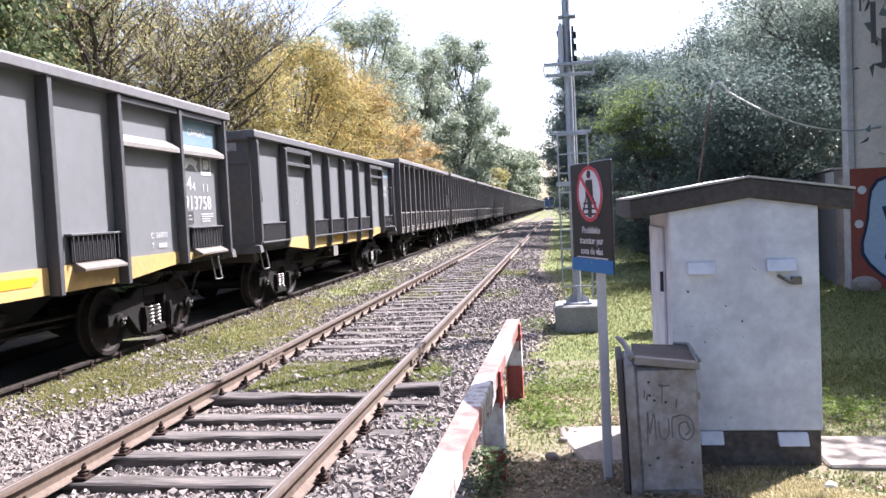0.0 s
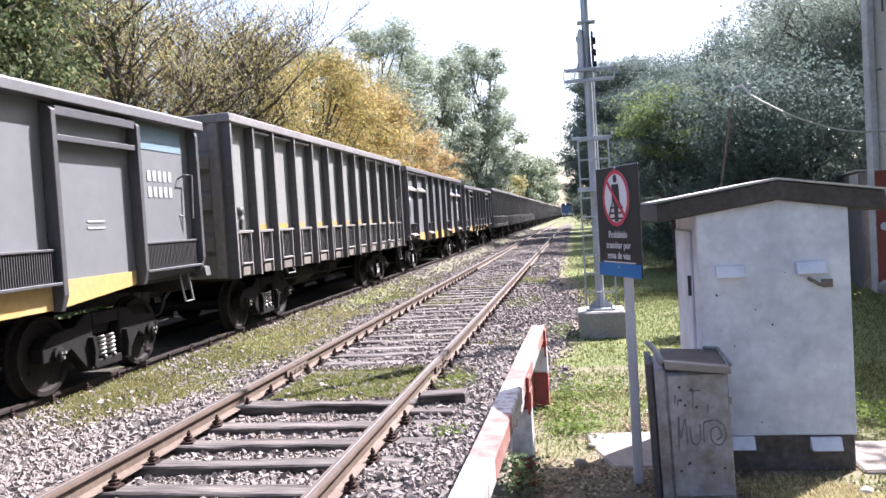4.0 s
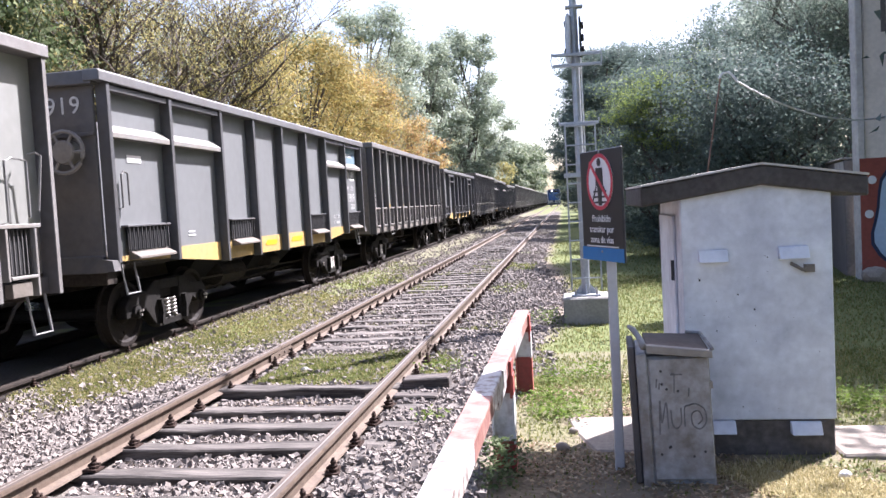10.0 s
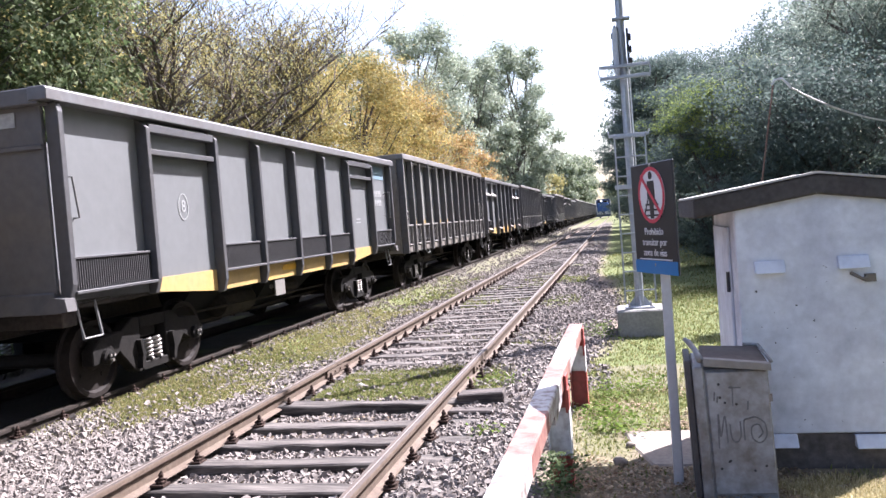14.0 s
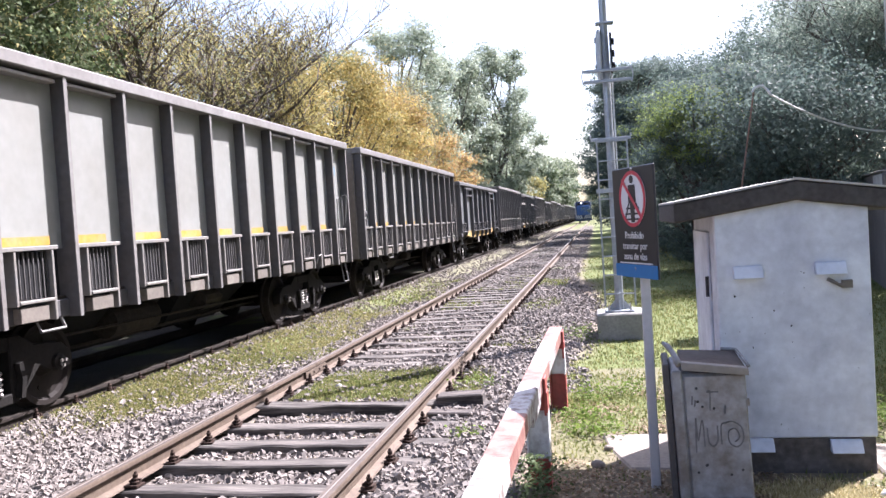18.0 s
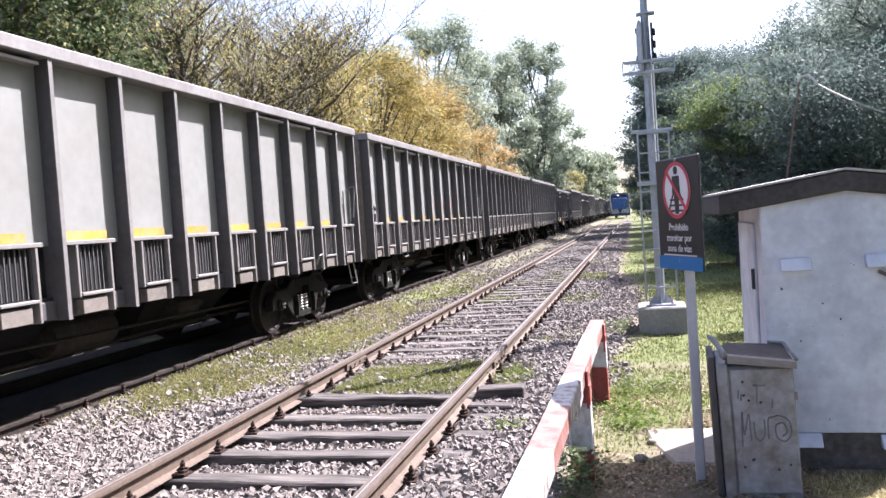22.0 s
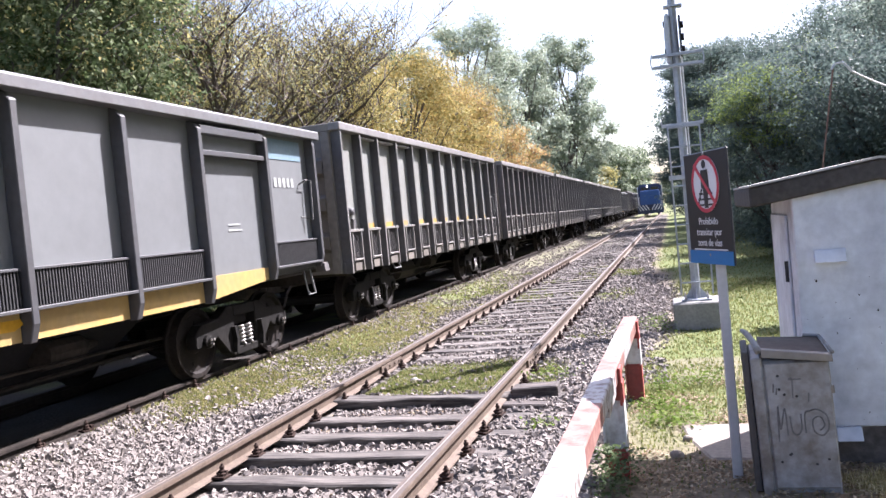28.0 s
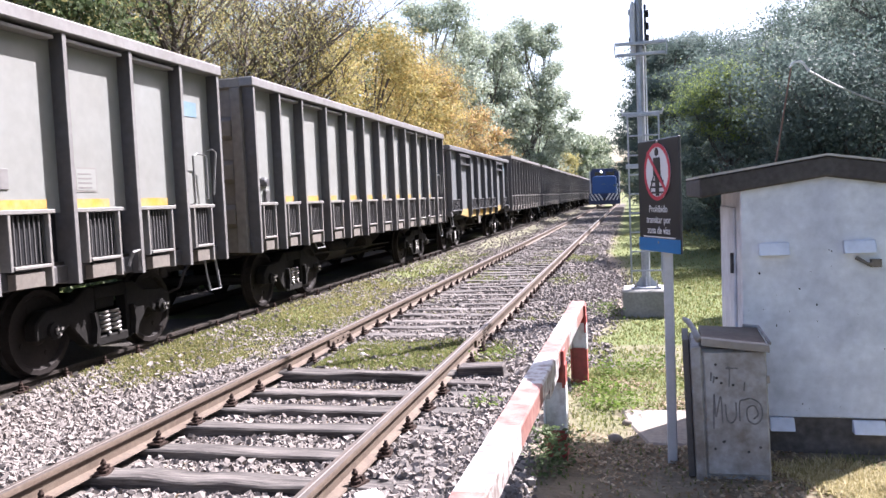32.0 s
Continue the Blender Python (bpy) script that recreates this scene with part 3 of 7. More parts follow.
def scatter(name, verts, faces, mat):
    """One mesh of many loose bits, from numpy arrays of corners (n, k, 3) and the faces of one bit."""
    n, k = verts.shape[:2]
    me = bpy.data.meshes.new(name)
    f = (np.array(faces)[None] + (np.arange(n) * k)[:, None, None]).reshape(-1, len(faces[0]))
    me.vertices.add(n * k)
    me.vertices.foreach_set("co", verts.reshape(-1).astype(np.float32))
    me.loops.add(f.size)
    me.loops.foreach_set("vertex_index", f.reshape(-1).astype(np.int32))
    me.polygons.add(len(f))
    me.polygons.foreach_set("loop_start", (np.arange(len(f)) * f.shape[1]).astype(np.int32))
    me.polygons.foreach_set("use_smooth", np.zeros(len(f), dtype=bool))
    me.update(calc_edges=True)
    me.materials.append(mat)
    return me


def turned(n, rng=RNG):
    """n random turns."""
    q = rng.normal(size=(n, 4))
    q /= np.linalg.norm(q, axis=1)[:, None]
    a, b, c, d = q.T
    return np.stack([1 - 2 * (c * c + d * d), 2 * (b * c - a * d), 2 * (b * d + a * c), 2 * (b * c + a * d), 1 - 2 * (b * b + d * d), 2 * (c * d - a * b),
                     2 * (b * d - a * c), 2 * (c * d + a * b), 1 - 2 * (b * b + c * c)], 1).reshape(-1, 3, 3)


def facing(way, loose, rng):
    """Turns that point the z axis roughly along each row of way."""
    z = way / (np.linalg.norm(way, axis=1)[:, None] + 1e-6) + rng.normal(0, loose, way.shape)
    z /= np.linalg.norm(z, axis=1)[:, None]
    x = np.cross(rng.normal(size=way.shape), z)
    x /= np.linalg.norm(x, axis=1)[:, None]
    return np.stack([x, np.cross(z, x), z], 2)


def sample(n, amount, boxes, limit=0.05):
    """Places drawn at random where amount(x, y) is high; boxes: (x0, x1, y0, y1, share)."""
    out = []
    for x0, x1, y0, y1, share in boxes:
        want, tries = int(n * share), 0
        got = []
        while len(got) < want and tries < 12:
            tries += 1
            for x, y in zip(RNG.uniform(x0, x1, want), RNG.uniform(y0, y1, want)):
                a = amount(x, y)
                if a > limit and RNG.random() < a:
                    got.append((x, y))
                    if len(got) >= want:
                        break
        out += got
    return np.array(out)


SLEEPERS = [-4.05 + 0.567 * k for k in range(10)] + [1.62, 2.19, 2.75, 3.32, 3.88, 4.45, 5.02, 5.58, 6.13, 6.68, 7.34, 7.95, 8.55, 9.12, 9.68, 10.2, 10.75, 11.3]
while SLEEPERS[-1] < 78:
    SLEEPERS.append(SLEEPERS[-1] + 0.58)


def stones():
    """Crushed ballast: angular stones, thickest beside the rails and between the sleepers."""
    rock = np.array([(-1, -1, -1), (1, -1, -1), (1, 1, -1), (-1, 1, -1), (-1, -1, 1), (1, -1, 1), (1, 1, 1), (-1, 1, 1)]) * 0.70
    tri = [(0, 2, 1), (0, 3, 2), (4, 5, 6), (4, 6, 7), (0, 1, 5), (0, 5, 4), (1, 2, 6), (1, 6, 5), (2, 3, 7), (2, 7, 6), (3, 0, 4), (3, 4, 7)]
    xy = sample(134000, stone_amount, [(-3.0, 2.2, -2.5, 2.2, 0.04), (-3.2, 2.3, 2.2, 6.0, 0.40), (-3.8, 2.4, 6.0, 10.0, 0.30), (-3.4, 2.9, 10.0, 17.0, 0.20), (-3.2, 2.6, 17, 27, 0.07), (-3.0, 2.4, 27, 48, 0.06), (-3.0, 2.4, 48, 90, 0.05)])
    keep = []
    for x, y in xy:
        on_rail = min(abs(abs(x) - 0.873), abs(abs(x - TRACK_X) - 0.873)) < 0.09
        on_sleeper = abs(x) < (1.32 if not 6.5 < y < 7.6 else 1.5) and min(abs(y - s) for s in SLEEPERS[:44]) < 0.115
        keep.append(not on_rail and shade_and_oil(x, y) < 0.3 and not (on_sleeper and RNG.random() < 0.93))
    xy = xy[np.array(keep)]
    n = len(xy)
    size = RNG.lognormal(math.log(0.0166), 0.34, n).clip(0.007, 0.034) * (1 + 0.015 * xy[:, 1].clip(0, 60))
    v = rock[None] * RNG.uniform(0.35, 1.35, (n, 8, 3)) * (size[:, None] * RNG.uniform(0.6, 1.2, (n, 3)))[:, None]
    v = np.einsum("nij,nkj->nki", turned(n), v)
    z = np.array([ground_height(x, y) for x, y in xy]) + size * RNG.uniform(0.0, 0.75, n)
    v += np.column_stack([xy, z])[:, None]
    me = scatter("ballast", v, tri, STONE_BITS)
    tagged(new("ballast", me), "loose pale grey crushed stone between the tracks", "ballast", kind="stuff")


def bits_material(name, a, b, rough=0.9):
    m = leaf_material(name, a, tuple((p + q) / 2 for p, q in zip(a, b)), b, 0.0)
    m.node_tree.nodes["Principled BSDF"].inputs["Roughness"].default_value = rough
    return m


STONE_BITS = bits_material("ballast_stone", (0.142, 0.124, 0.113), (0.238, 0.212, 0.194))
stones()


def blades(name, n, amount, boxes, tall, wide, mat, label, flat=False):
    """Grass, weeds or fallen leaves as small bent blades."""
    xy = sample(n, amount, boxes)
    n = len(xy)
    z = np.array([ground_height(x, y) for x, y in xy])
    h = RNG.uniform(0.5, 1.2, n) * tall * (1 + 0.035 * xy[:, 1])
    w = RNG.uniform(0.6, 1.3, n) * wide * (1 + 0.06 * xy[:, 1])
    a = RNG.uniform(0, 2 * math.pi, n)
    side = np.column_stack([np.cos(a), np.sin(a), np.zeros(n)])
    lean = np.column_stack([-np.sin(a), np.cos(a), np.zeros(n)]) * RNG.uniform(-0.9, 0.9, n)[:, None]
    up = np.array([0, 0, 1.0])
    base = np.column_stack([xy, z])
    if flat:
        up, lean = np.array([0, 0, 0.35]), lean / (np.abs(lean).sum(1)[:, None] + 1e-6) * 1.0
        base[:, 2] += 0.012
    v = np.stack([base - side * w[:, None] / 2, base + side * w[:, None] / 2,
                  base + (up + lean * 0.45) * (h * 0.55)[:, None] + side * (w * 0.38)[:, None], base + (up + lean * 0.45) * (h * 0.55)[:, None] - side * (w * 0.38)[:, None],
                  base + (up * 0.95 + lean) * h[:, None]], 1)
    tri = [(0, 1, 2), (0, 2, 3), (3, 2, 4)]
    tagged(new(name, scatter(name, v, tri, mat)), label, name.replace("_", " "), kind="stuff")


blades("verge_grass", 26000, grass_amount, [(-3.4, -0.95, 5.6, 9.0, 0.45), (-3.3, -0.95, 9.0, 16.0, 0.55)], 0.026, 0.009, L_VERGE, "short yellowed grass between the two tracks")
blades("grass", 96000, grass_amount, [(1.8, 5.0, -1.5, 3.5, 0.05), (-3.2, 2.0, 3.0, 11, 0.30), (1.8, 6.5, 3.5, 9, 0.24), (1.8, 8.0, 9, 18, 0.28), (-3.5, 2.0, 11, 24, 0.10), (1.8, 8.0, 18, 34, 0.08)], 0.028, 0.0095, L_GRASS, "short uneven yellow-green grass")


def litter_amount(x, y):
    return 0.04 if on_paving(x, y) else max(0.0, (1 - abs(x - 2.9) / 1.7)) * (1 - smooth(6.8, 8.6, y)) * smooth(-0.35, 0.2, fuzz(x, y, 1.4, 31)) + 0.35 * smooth(3.4, 3.9, x) * (1 - smooth(5.0, 5.5, y))


blades("fallen_leaves", 7000, litter_amount, [(2.1, 4.9, 3.4, 8.4, 1.0)], 0.030, 0.019, L_LITTER, "dry brown fallen leaves on the trampled earth", flat=True)


def straw_amount(x, y):
    """Dry grass, paled for sunlight, on the low bank before the hut."""
    return smooth(3.45, 3.8, x + 0.25 * fuzz(x, y, 1.6, 33)) * (1 - smooth(5.15, 5.42, y + 0.12 * fuzz(x, y, 1.9, 34))) * smooth(4.3, 4.7, y) * smooth(-0.3, 0.25, fuzz(x, y, 2.3, 35))


blades("dry_grass", 9000, straw_amount, [(3.4, 5.0, 4.3, 5.5, 1.0)], 0.042, 0.0055, L_STRAW, "dry yellow grass and straw before the hut, paled for sunlight")
blades("straw", 1600, straw_amount, [(3.4, 5.0, 4.3, 5.5, 1.0)], 0.07, 0.006, L_STRAW, "loose dry stalks lying on the bank", flat=True)


def track_litter(x, y):
    return (0.8 * smooth(5.6, 6.6, y) * (1 - smooth(7.3, 7.7, y)) + 0.12) * (1 if abs(x) < 0.78 else 0)


blades("leaf_litter", 1500, track_litter, [(-0.78, 0.78, 3.6, 7.7, 1.0)], 0.035, 0.022, L_LITTER, "reddish dry leaf scraps between the sleepers", flat=True)

# ---- tracks ----
RAIL = [(-0.035, 0), (-0.037, -0.012), (-0.036, -0.036), (-0.010, -0.048), (-0.009, -0.128), (-0.066, -0.142), (-0.07, -0.152),
        (0.07, -0.152), (0.066, -0.142), (0.009, -0.128), (0.010, -0.048), (0.036, -0.036), (0.037, -0.012), (0.035, 0)]


def rail_mesh(y0, y1, side=None, head=None):
    s = Shape().prism(RAIL, "y", y0, y1)
    s.box(-0.008, 0.003, y0 + 0.001, y1 - 0.001, -0.004, 0.0012)
    me = s.mesh("rail", side or M_RAIL_SIDE, head or M_RAIL_TOP, head or M_RAIL_SHINE)
    for p in me.polygons:
        p.material_index = 2 if p.center.z > 0.0005 else 1 if p.normal.z > 0.5 and p.center.z > -0.03 else 0
    return me


def sleeper_meshes():
    out = []
    for k in range(6):
        r = random.Random(40 + k)
        bm = bmesh.new()
        bmesh.ops.create_cube(bm, size=1.0, matrix=Matrix.Diagonal((2.70, 0.205, 0.15, 1)))
        bmesh.ops.subdivide_edges(bm, edges=[e for e in bm.edges if abs((e.verts[0].co - e.verts[1].co).x) > 1], cuts=21)
        bmesh.ops.bevel(bm, geom=[e for e in bm.edges if e.calc_face_angle(0) > 0.6], offset=0.012, segments=1, affect="EDGES")
        for v in bm.verts:
            v.co.y += 0.022 * noise.noise(Vector((v.co.x * 3.2, k * 5.0 + v.co.y * 3, v.co.z * 9)))
            v.co.z += 0.018 * noise.noise(Vector((v.co.x * 2.8, v.co.y * 7, k * 3.0))) - (0.02 * r.random() if abs(v.co.x) > 1.2 and v.co.z > 0 else 0)
        me = bpy.data.meshes.new("sleeper")
        bm.to_mesh(me)
        bm.free()
        me.materials.append(M_SLEEPER)
        out.append(me)
    return out


SLEEPER_MESHES = sleeper_meshes()


def clip_mesh():
    s = Shape().box(-0.06, 0.06, -0.085, 0.085, -0.006, 0.014)
    for dy in (-0.02,):
        s.lathe([(0.012, 0.040), (0.040, 0.042), (0.046, 0.026), (0.068, 0.032), (0.080, 0.020), (0.104, 0.025), (0.120, 0.014), (0.135, 0.012)], "z", 7, (0.012, dy, 0))
    s.tube([(-0.045, 0, 0.03), (-0.02, 0, 0.055), (0.03, 0, 0.03)], 0.014, 6)
    s.box(-0.02, 0.035, 0.03, 0.065, 0.01, 0.055)
    s.v = [(a * 0.8, b * 0.8, c * 0.75) for a, b, c in s.v]
    return s.mesh("rail_clip", M_CLIP)


CLIP = clip_mesh()


def build_track():
    near = thing("railway_track", (0, 0, 0), "railway track with rusty rails on weathered timber sleepers", "railway track", kind="structure")
    for x in (-0.873, 0.873):
        for y0, y1 in ((-4, 8.96), (8.972, 20.9), (20.91, 400)):
            part("rail", rail_mesh(y0, y1), near, (x, 0, 0))
    rnd = random.Random(3)
    for k, y in enumerate(SLEEPERS):
        part("sleeper", SLEEPER_MESHES[k % 6], near, (rnd.uniform(-0.04, 0.04) + (0.13 if 6.5 < y < 7.5 else 0), y, -0.230 + (0.03 if 7.0 < y < 7.5 else 0) + rnd.uniform(-0.008, 0.008) - (0.03 if 7.6 < y < 9.4 else 0)), turn=(0, 0, rnd.uniform(-1.6, 1.6) + (180 if k % 4 > 1 else 0)))
        if y < 26:
            for x in (-0.873, 0.873):
                for side in (-1, 1):
                    part("rail_clip", CLIP, near, (x + side * 0.10, y + rnd.uniform(-0.03, 0.03), -0.148), turn=(rnd.uniform(-8, 8), rnd.uniform(-6, 6), (0 if side > 0 else 180) + rnd.uniform(-22, 22)))
    for x in (-0.873, 0.873):
        for side in (-1, 1):
            fp = Shape().box(-0.012, 0.012, -0.34, 0.34, -0.12, -0.05)
            for dy in (-0.25, -0.09, 0.09, 0.25):
                fp.lathe([(-0.03, 0.014), (0.03, 0.014)], "x", 6, (0, dy, -0.085))
            part("fishplate", fp.mesh("fishplate", M_RAIL_SIDE), near, (x + side * 0.024, 8.966, 0), label="rusty bolted fishplate")
    far = thing("railway_track", (TRACK_X, 0, 0), "second railway track under the freight train", "railway track", kind="structure")
    # Rails and sleepers here are coloured black for the shade of the wagons.
    for x in (-0.873, 0.873):
        part("rail", rail_mesh(-60, 400, M_SHADE_BLACK, M_SHADE_BLACK), far, (x, 0, 0), "rail blackened for the shade under the train")
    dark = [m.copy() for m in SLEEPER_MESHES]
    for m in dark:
        m.materials[0] = M_SHADE_BLACK
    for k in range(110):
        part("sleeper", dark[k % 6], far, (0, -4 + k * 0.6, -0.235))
        if 8 < k < 46:
            part("rail_clip", CLIP, far, (0.98, -4 + k * 0.6, -0.085), turn=(0, 0, rnd.uniform(-20, 20)))


build_track()

# ---- the freight train ----
SIDE = 1.45              # outer face of the ribs from the centre line
PITCH, SPEED, FIRST = 12.55, 5.8, 0.28
A_POSTS = [0.06, 0.90, 1.75, 2.78, 3.77, 4.76, 5.76, 6.78, 7.77, 8.77, 9.78, 10.74, 11.60]
B_POSTS = [0.17, 1.60, 3.15, 4.42, 5.75, 7.10, 8.40, 9.93, 11.38]


def bar_mesh(name, mat, x0, x1, y0, y1, z0, z1, bevel=0.008):
    return Shape().box(x0, x1, y0, y1, z0, z1).mesh(name, mat, bevel=bevel)


def spring_path(turns=5.0, r=0.05, h=0.24, n=9):
    return [(r * math.cos(2 * math.pi * i / n), r * math.sin(2 * math.pi * i / n), h * i / (turns * n)) for i in range(int(turns * n) + 1)]


def bogie_meshes():
    """A three-piece freight bogie: side frame, bolster, springs, axle boxes, and its wheelsets."""
    out = {}
    s = Shape()
    # the frame in four solids round the spring opening
    s.prism([(-1.12, 0.36), (-1.12, 0.52), (-0.98, 0.63), (-0.60, 0.66), (-0.40, 0.78), (-0.26, 0.78), (-0.26, 0.15), (-0.32, 0.15), (-0.42, 0.20), (-0.66, 0.44), (-0.80, 0.36)], "x", -0.07, 0.07)
    s.prism([(1.12, 0.36), (1.12, 0.52), (0.98, 0.63), (0.60, 0.66), (0.40, 0.78), (0.26, 0.78), (0.26, 0.15), (0.32, 0.15), (0.42, 0.20), (0.66, 0.44), (0.80, 0.36)], "x", -0.07, 0.07)
    s.box(-0.07, 0.07, -0.26, 0.26, 0.64, 0.78).box(-0.08, 0.08, -0.26, 0.26, 0.15, 0.25)
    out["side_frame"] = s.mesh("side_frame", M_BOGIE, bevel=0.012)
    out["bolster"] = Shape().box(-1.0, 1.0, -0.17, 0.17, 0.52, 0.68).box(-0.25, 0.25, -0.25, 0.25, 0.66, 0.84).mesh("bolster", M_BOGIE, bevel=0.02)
    # Springs and box bolts are coloured bright for the sun they catch.
    out["spring"] = Shape().tube(spring_path(), 0.016, 6).mesh("spring", M_BRIGHT, smooth=True)
    box = Shape().lathe([(-0.02, 0.085), (0.04, 0.085), (0.05, 0.05), (0.07, 0.045)], "x", 12)
    for k in range(3):
        a = 2.1 * k + 0.5
        box.lathe([(0.07, 0.016), (0.09, 0.016)], "x", 6, (0, 0.035 * math.cos(a), 0.035 * math.sin(a)), 1)
    out["axle_box"] = box.mesh("axle_box", M_BOGIE, M_BRIGHT)
    w = Shape()
    for sgn in (-1, 1):
        prof = [(-0.07, 0.05), (-0.07, 0.10), (-0.025, 0.13), (-0.02, 0.34), (-0.06, 0.37), (-0.075, 0.455), (-0.045, 0.455), (-0.035, 0.42), (0.065, 0.415), (0.065, 0.365), (0.025, 0.34), (0.02, 0.13), (0.07, 0.10), (0.07, 0.05)]
        w.lathe([(0.873 * sgn + a * sgn, r) for a, r in (prof if sgn > 0 else prof)], "x", 22)
    w.lathe([(-1.08, 0.06), (-0.8, 0.08), (0.8, 0.08), (1.08, 0.06)], "x", 10)
    for sgn in (-1, 1):
        for k in range(4):
            a = k * math.pi / 2
            w.lathe([(0.873 * sgn + 0.015 * sgn, 0.03), (0.873 * sgn + 0.032 * sgn, 0.03)], "x", 8, (0, 0.24 * math.cos(a), 0.24 * math.sin(a)))
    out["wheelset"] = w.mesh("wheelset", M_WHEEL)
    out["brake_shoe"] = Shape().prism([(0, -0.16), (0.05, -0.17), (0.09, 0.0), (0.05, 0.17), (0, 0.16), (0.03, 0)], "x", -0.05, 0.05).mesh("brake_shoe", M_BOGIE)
    return out


BOGIE = bogie_meshes()


def add_bogie(wagon, y, plain=False):
    bolster = part("bogie", BOGIE["bolster"], wagon, (0, y, 0), "cast-steel four-wheel bogie darkened for shade")
    for dy in (-0.9, 0.9):
        part("wheelset", BOGIE["wheelset"], bolster, (0, dy, 0.415))
    for sx in (-1, 1):
        part("side_frame", BOGIE["side_frame"], bolster, (sx * 1.005, 0, 0))
        if plain:
            continue
        for dy in (-0.9, 0.9):
            part("axle_box", BOGIE["axle_box"], bolster, (sx * 1.075, dy, 0.43), turn=(0, 0, 0 if sx > 0 else 180))
        for dy in (-0.09, 0.09):
            part("spring", BOGIE["spring"], bolster, (sx * 1.045, dy, 0.26), label="coil spring painted bright for caught sunlight")
        for dy in (-0.36, 0.30):
            part("brake_shoe", BOGIE["brake_shoe"], bolster, (sx * 1.09, dy, 0.36), turn=(0, 0, 0))


def add_underframe(wagon, length):
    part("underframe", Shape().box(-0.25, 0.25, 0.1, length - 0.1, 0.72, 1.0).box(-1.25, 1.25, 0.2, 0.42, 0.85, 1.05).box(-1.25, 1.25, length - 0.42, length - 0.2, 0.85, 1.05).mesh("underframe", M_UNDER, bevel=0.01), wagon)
    coupler = Shape().box(-0.08, 0.08, -0.30, 0.25, 0.66, 0.80).prism([(-0.13, -0.42), (0.12, -0.42), (0.16, -0.30), (0.10, -0.22), (-0.12, -0.22), (-0.17, -0.30)], "z", 0.60, 0.86)
    cm = coupler.mesh("coupler", M_UNDER, bevel=0.012)
    part("coupler", cm, wagon)
    part("coupler", cm, wagon, (0, length, 0), turn=(0, 0, 180))
    part("brake_hose", Shape().tube([(0.35, -0.05, 0.75), (0.36, -0.22, 0.66), (0.34, -0.34, 0.45), (0.22, -0.42, 0.40)], 0.022, 6).mesh("brake_hose", M_UNDER), wagon)
    # Chutes added under the floor, black like shade, block the lit ground beyond.
    for y0, y1 in ((3.35, length / 2 - 0.15), (length / 2 + 0.15, length - 3.35)):
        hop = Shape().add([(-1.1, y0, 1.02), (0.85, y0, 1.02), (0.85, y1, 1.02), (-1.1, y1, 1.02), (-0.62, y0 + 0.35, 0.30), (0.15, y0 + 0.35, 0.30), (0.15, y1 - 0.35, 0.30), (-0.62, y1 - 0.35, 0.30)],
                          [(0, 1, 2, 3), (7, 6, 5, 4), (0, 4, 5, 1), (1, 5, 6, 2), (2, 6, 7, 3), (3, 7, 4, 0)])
        part("hopper_chute", hop.mesh("hopper_chute", M_GRILLE_BACK), wagon, label="added hopper chute, black for the shade it fills")
    tank = Shape().lathe([(4.4, 0.02), (4.42, 0.19), (5.4, 0.19), (5.42, 0.02)], "y", 14, (0.55, 0, 0.62))
    part("air_tank", tank.mesh("air_tank", M_UNDER, smooth=False), wagon)
    part("brake_rod", Shape().tube([(0.5, 3.2, 0.42), (0.5, 9.0, 0.42)], 0.022, 6).tube([(0.75, 3.4, 0.62), (0.75, 8.4, 0.55)], 0.018, 6).mesh("brake_rod", M_UNDER), wagon)
    part("brake_cylinder", Shape().lathe([(6.6, 0.03), (6.62, 0.15), (7.1, 0.15), (7.25, 0.06), (7.4, 0.03)], "y", 12, (0.6, 0, 0.66)).mesh("brake_cylinder", M_UNDER), wagon)


def step_iron(wagon, y, z0=0.94, w=0.26, drop=0.42):
    part("step_iron", Shape().tube([(1.30, y, z0), (1.36, y, z0 - drop), (1.36, y + w, z0 - drop), (1.30, y + w, z0)], 0.016, 6).mesh("step_iron", M_ROD), wagon)


def hoop(wagon, y, z0, z1, w, mesh_name="grab_rail", x=1.33, out=0.08):
    part(mesh_name, Shape().tube([(x, y, z0), (x + out, y, z0 + 0.02), (x + out, y, z1 - 0.03), (x + out, y + w * 0.3, z1), (x + out, y + w, z1 - 0.02), (x + out, y + w, z0 + (z1 - z0) * 0.1)], 0.013, 6).mesh(mesh_name, M_ROD), wagon)


def grille_mesh(w, h, step=0.062, mat=None):
    s = Shape()
    k = int(w / step)
    for i in range(k + 1):
        y = i * w / k
        s.box(0.0, 0.016, y - 0.006, y + 0.006, 0, h, 0)
    # Backing sheet is near black to stand for shade behind the bars.
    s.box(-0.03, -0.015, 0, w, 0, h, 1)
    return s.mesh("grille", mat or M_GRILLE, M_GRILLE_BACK)


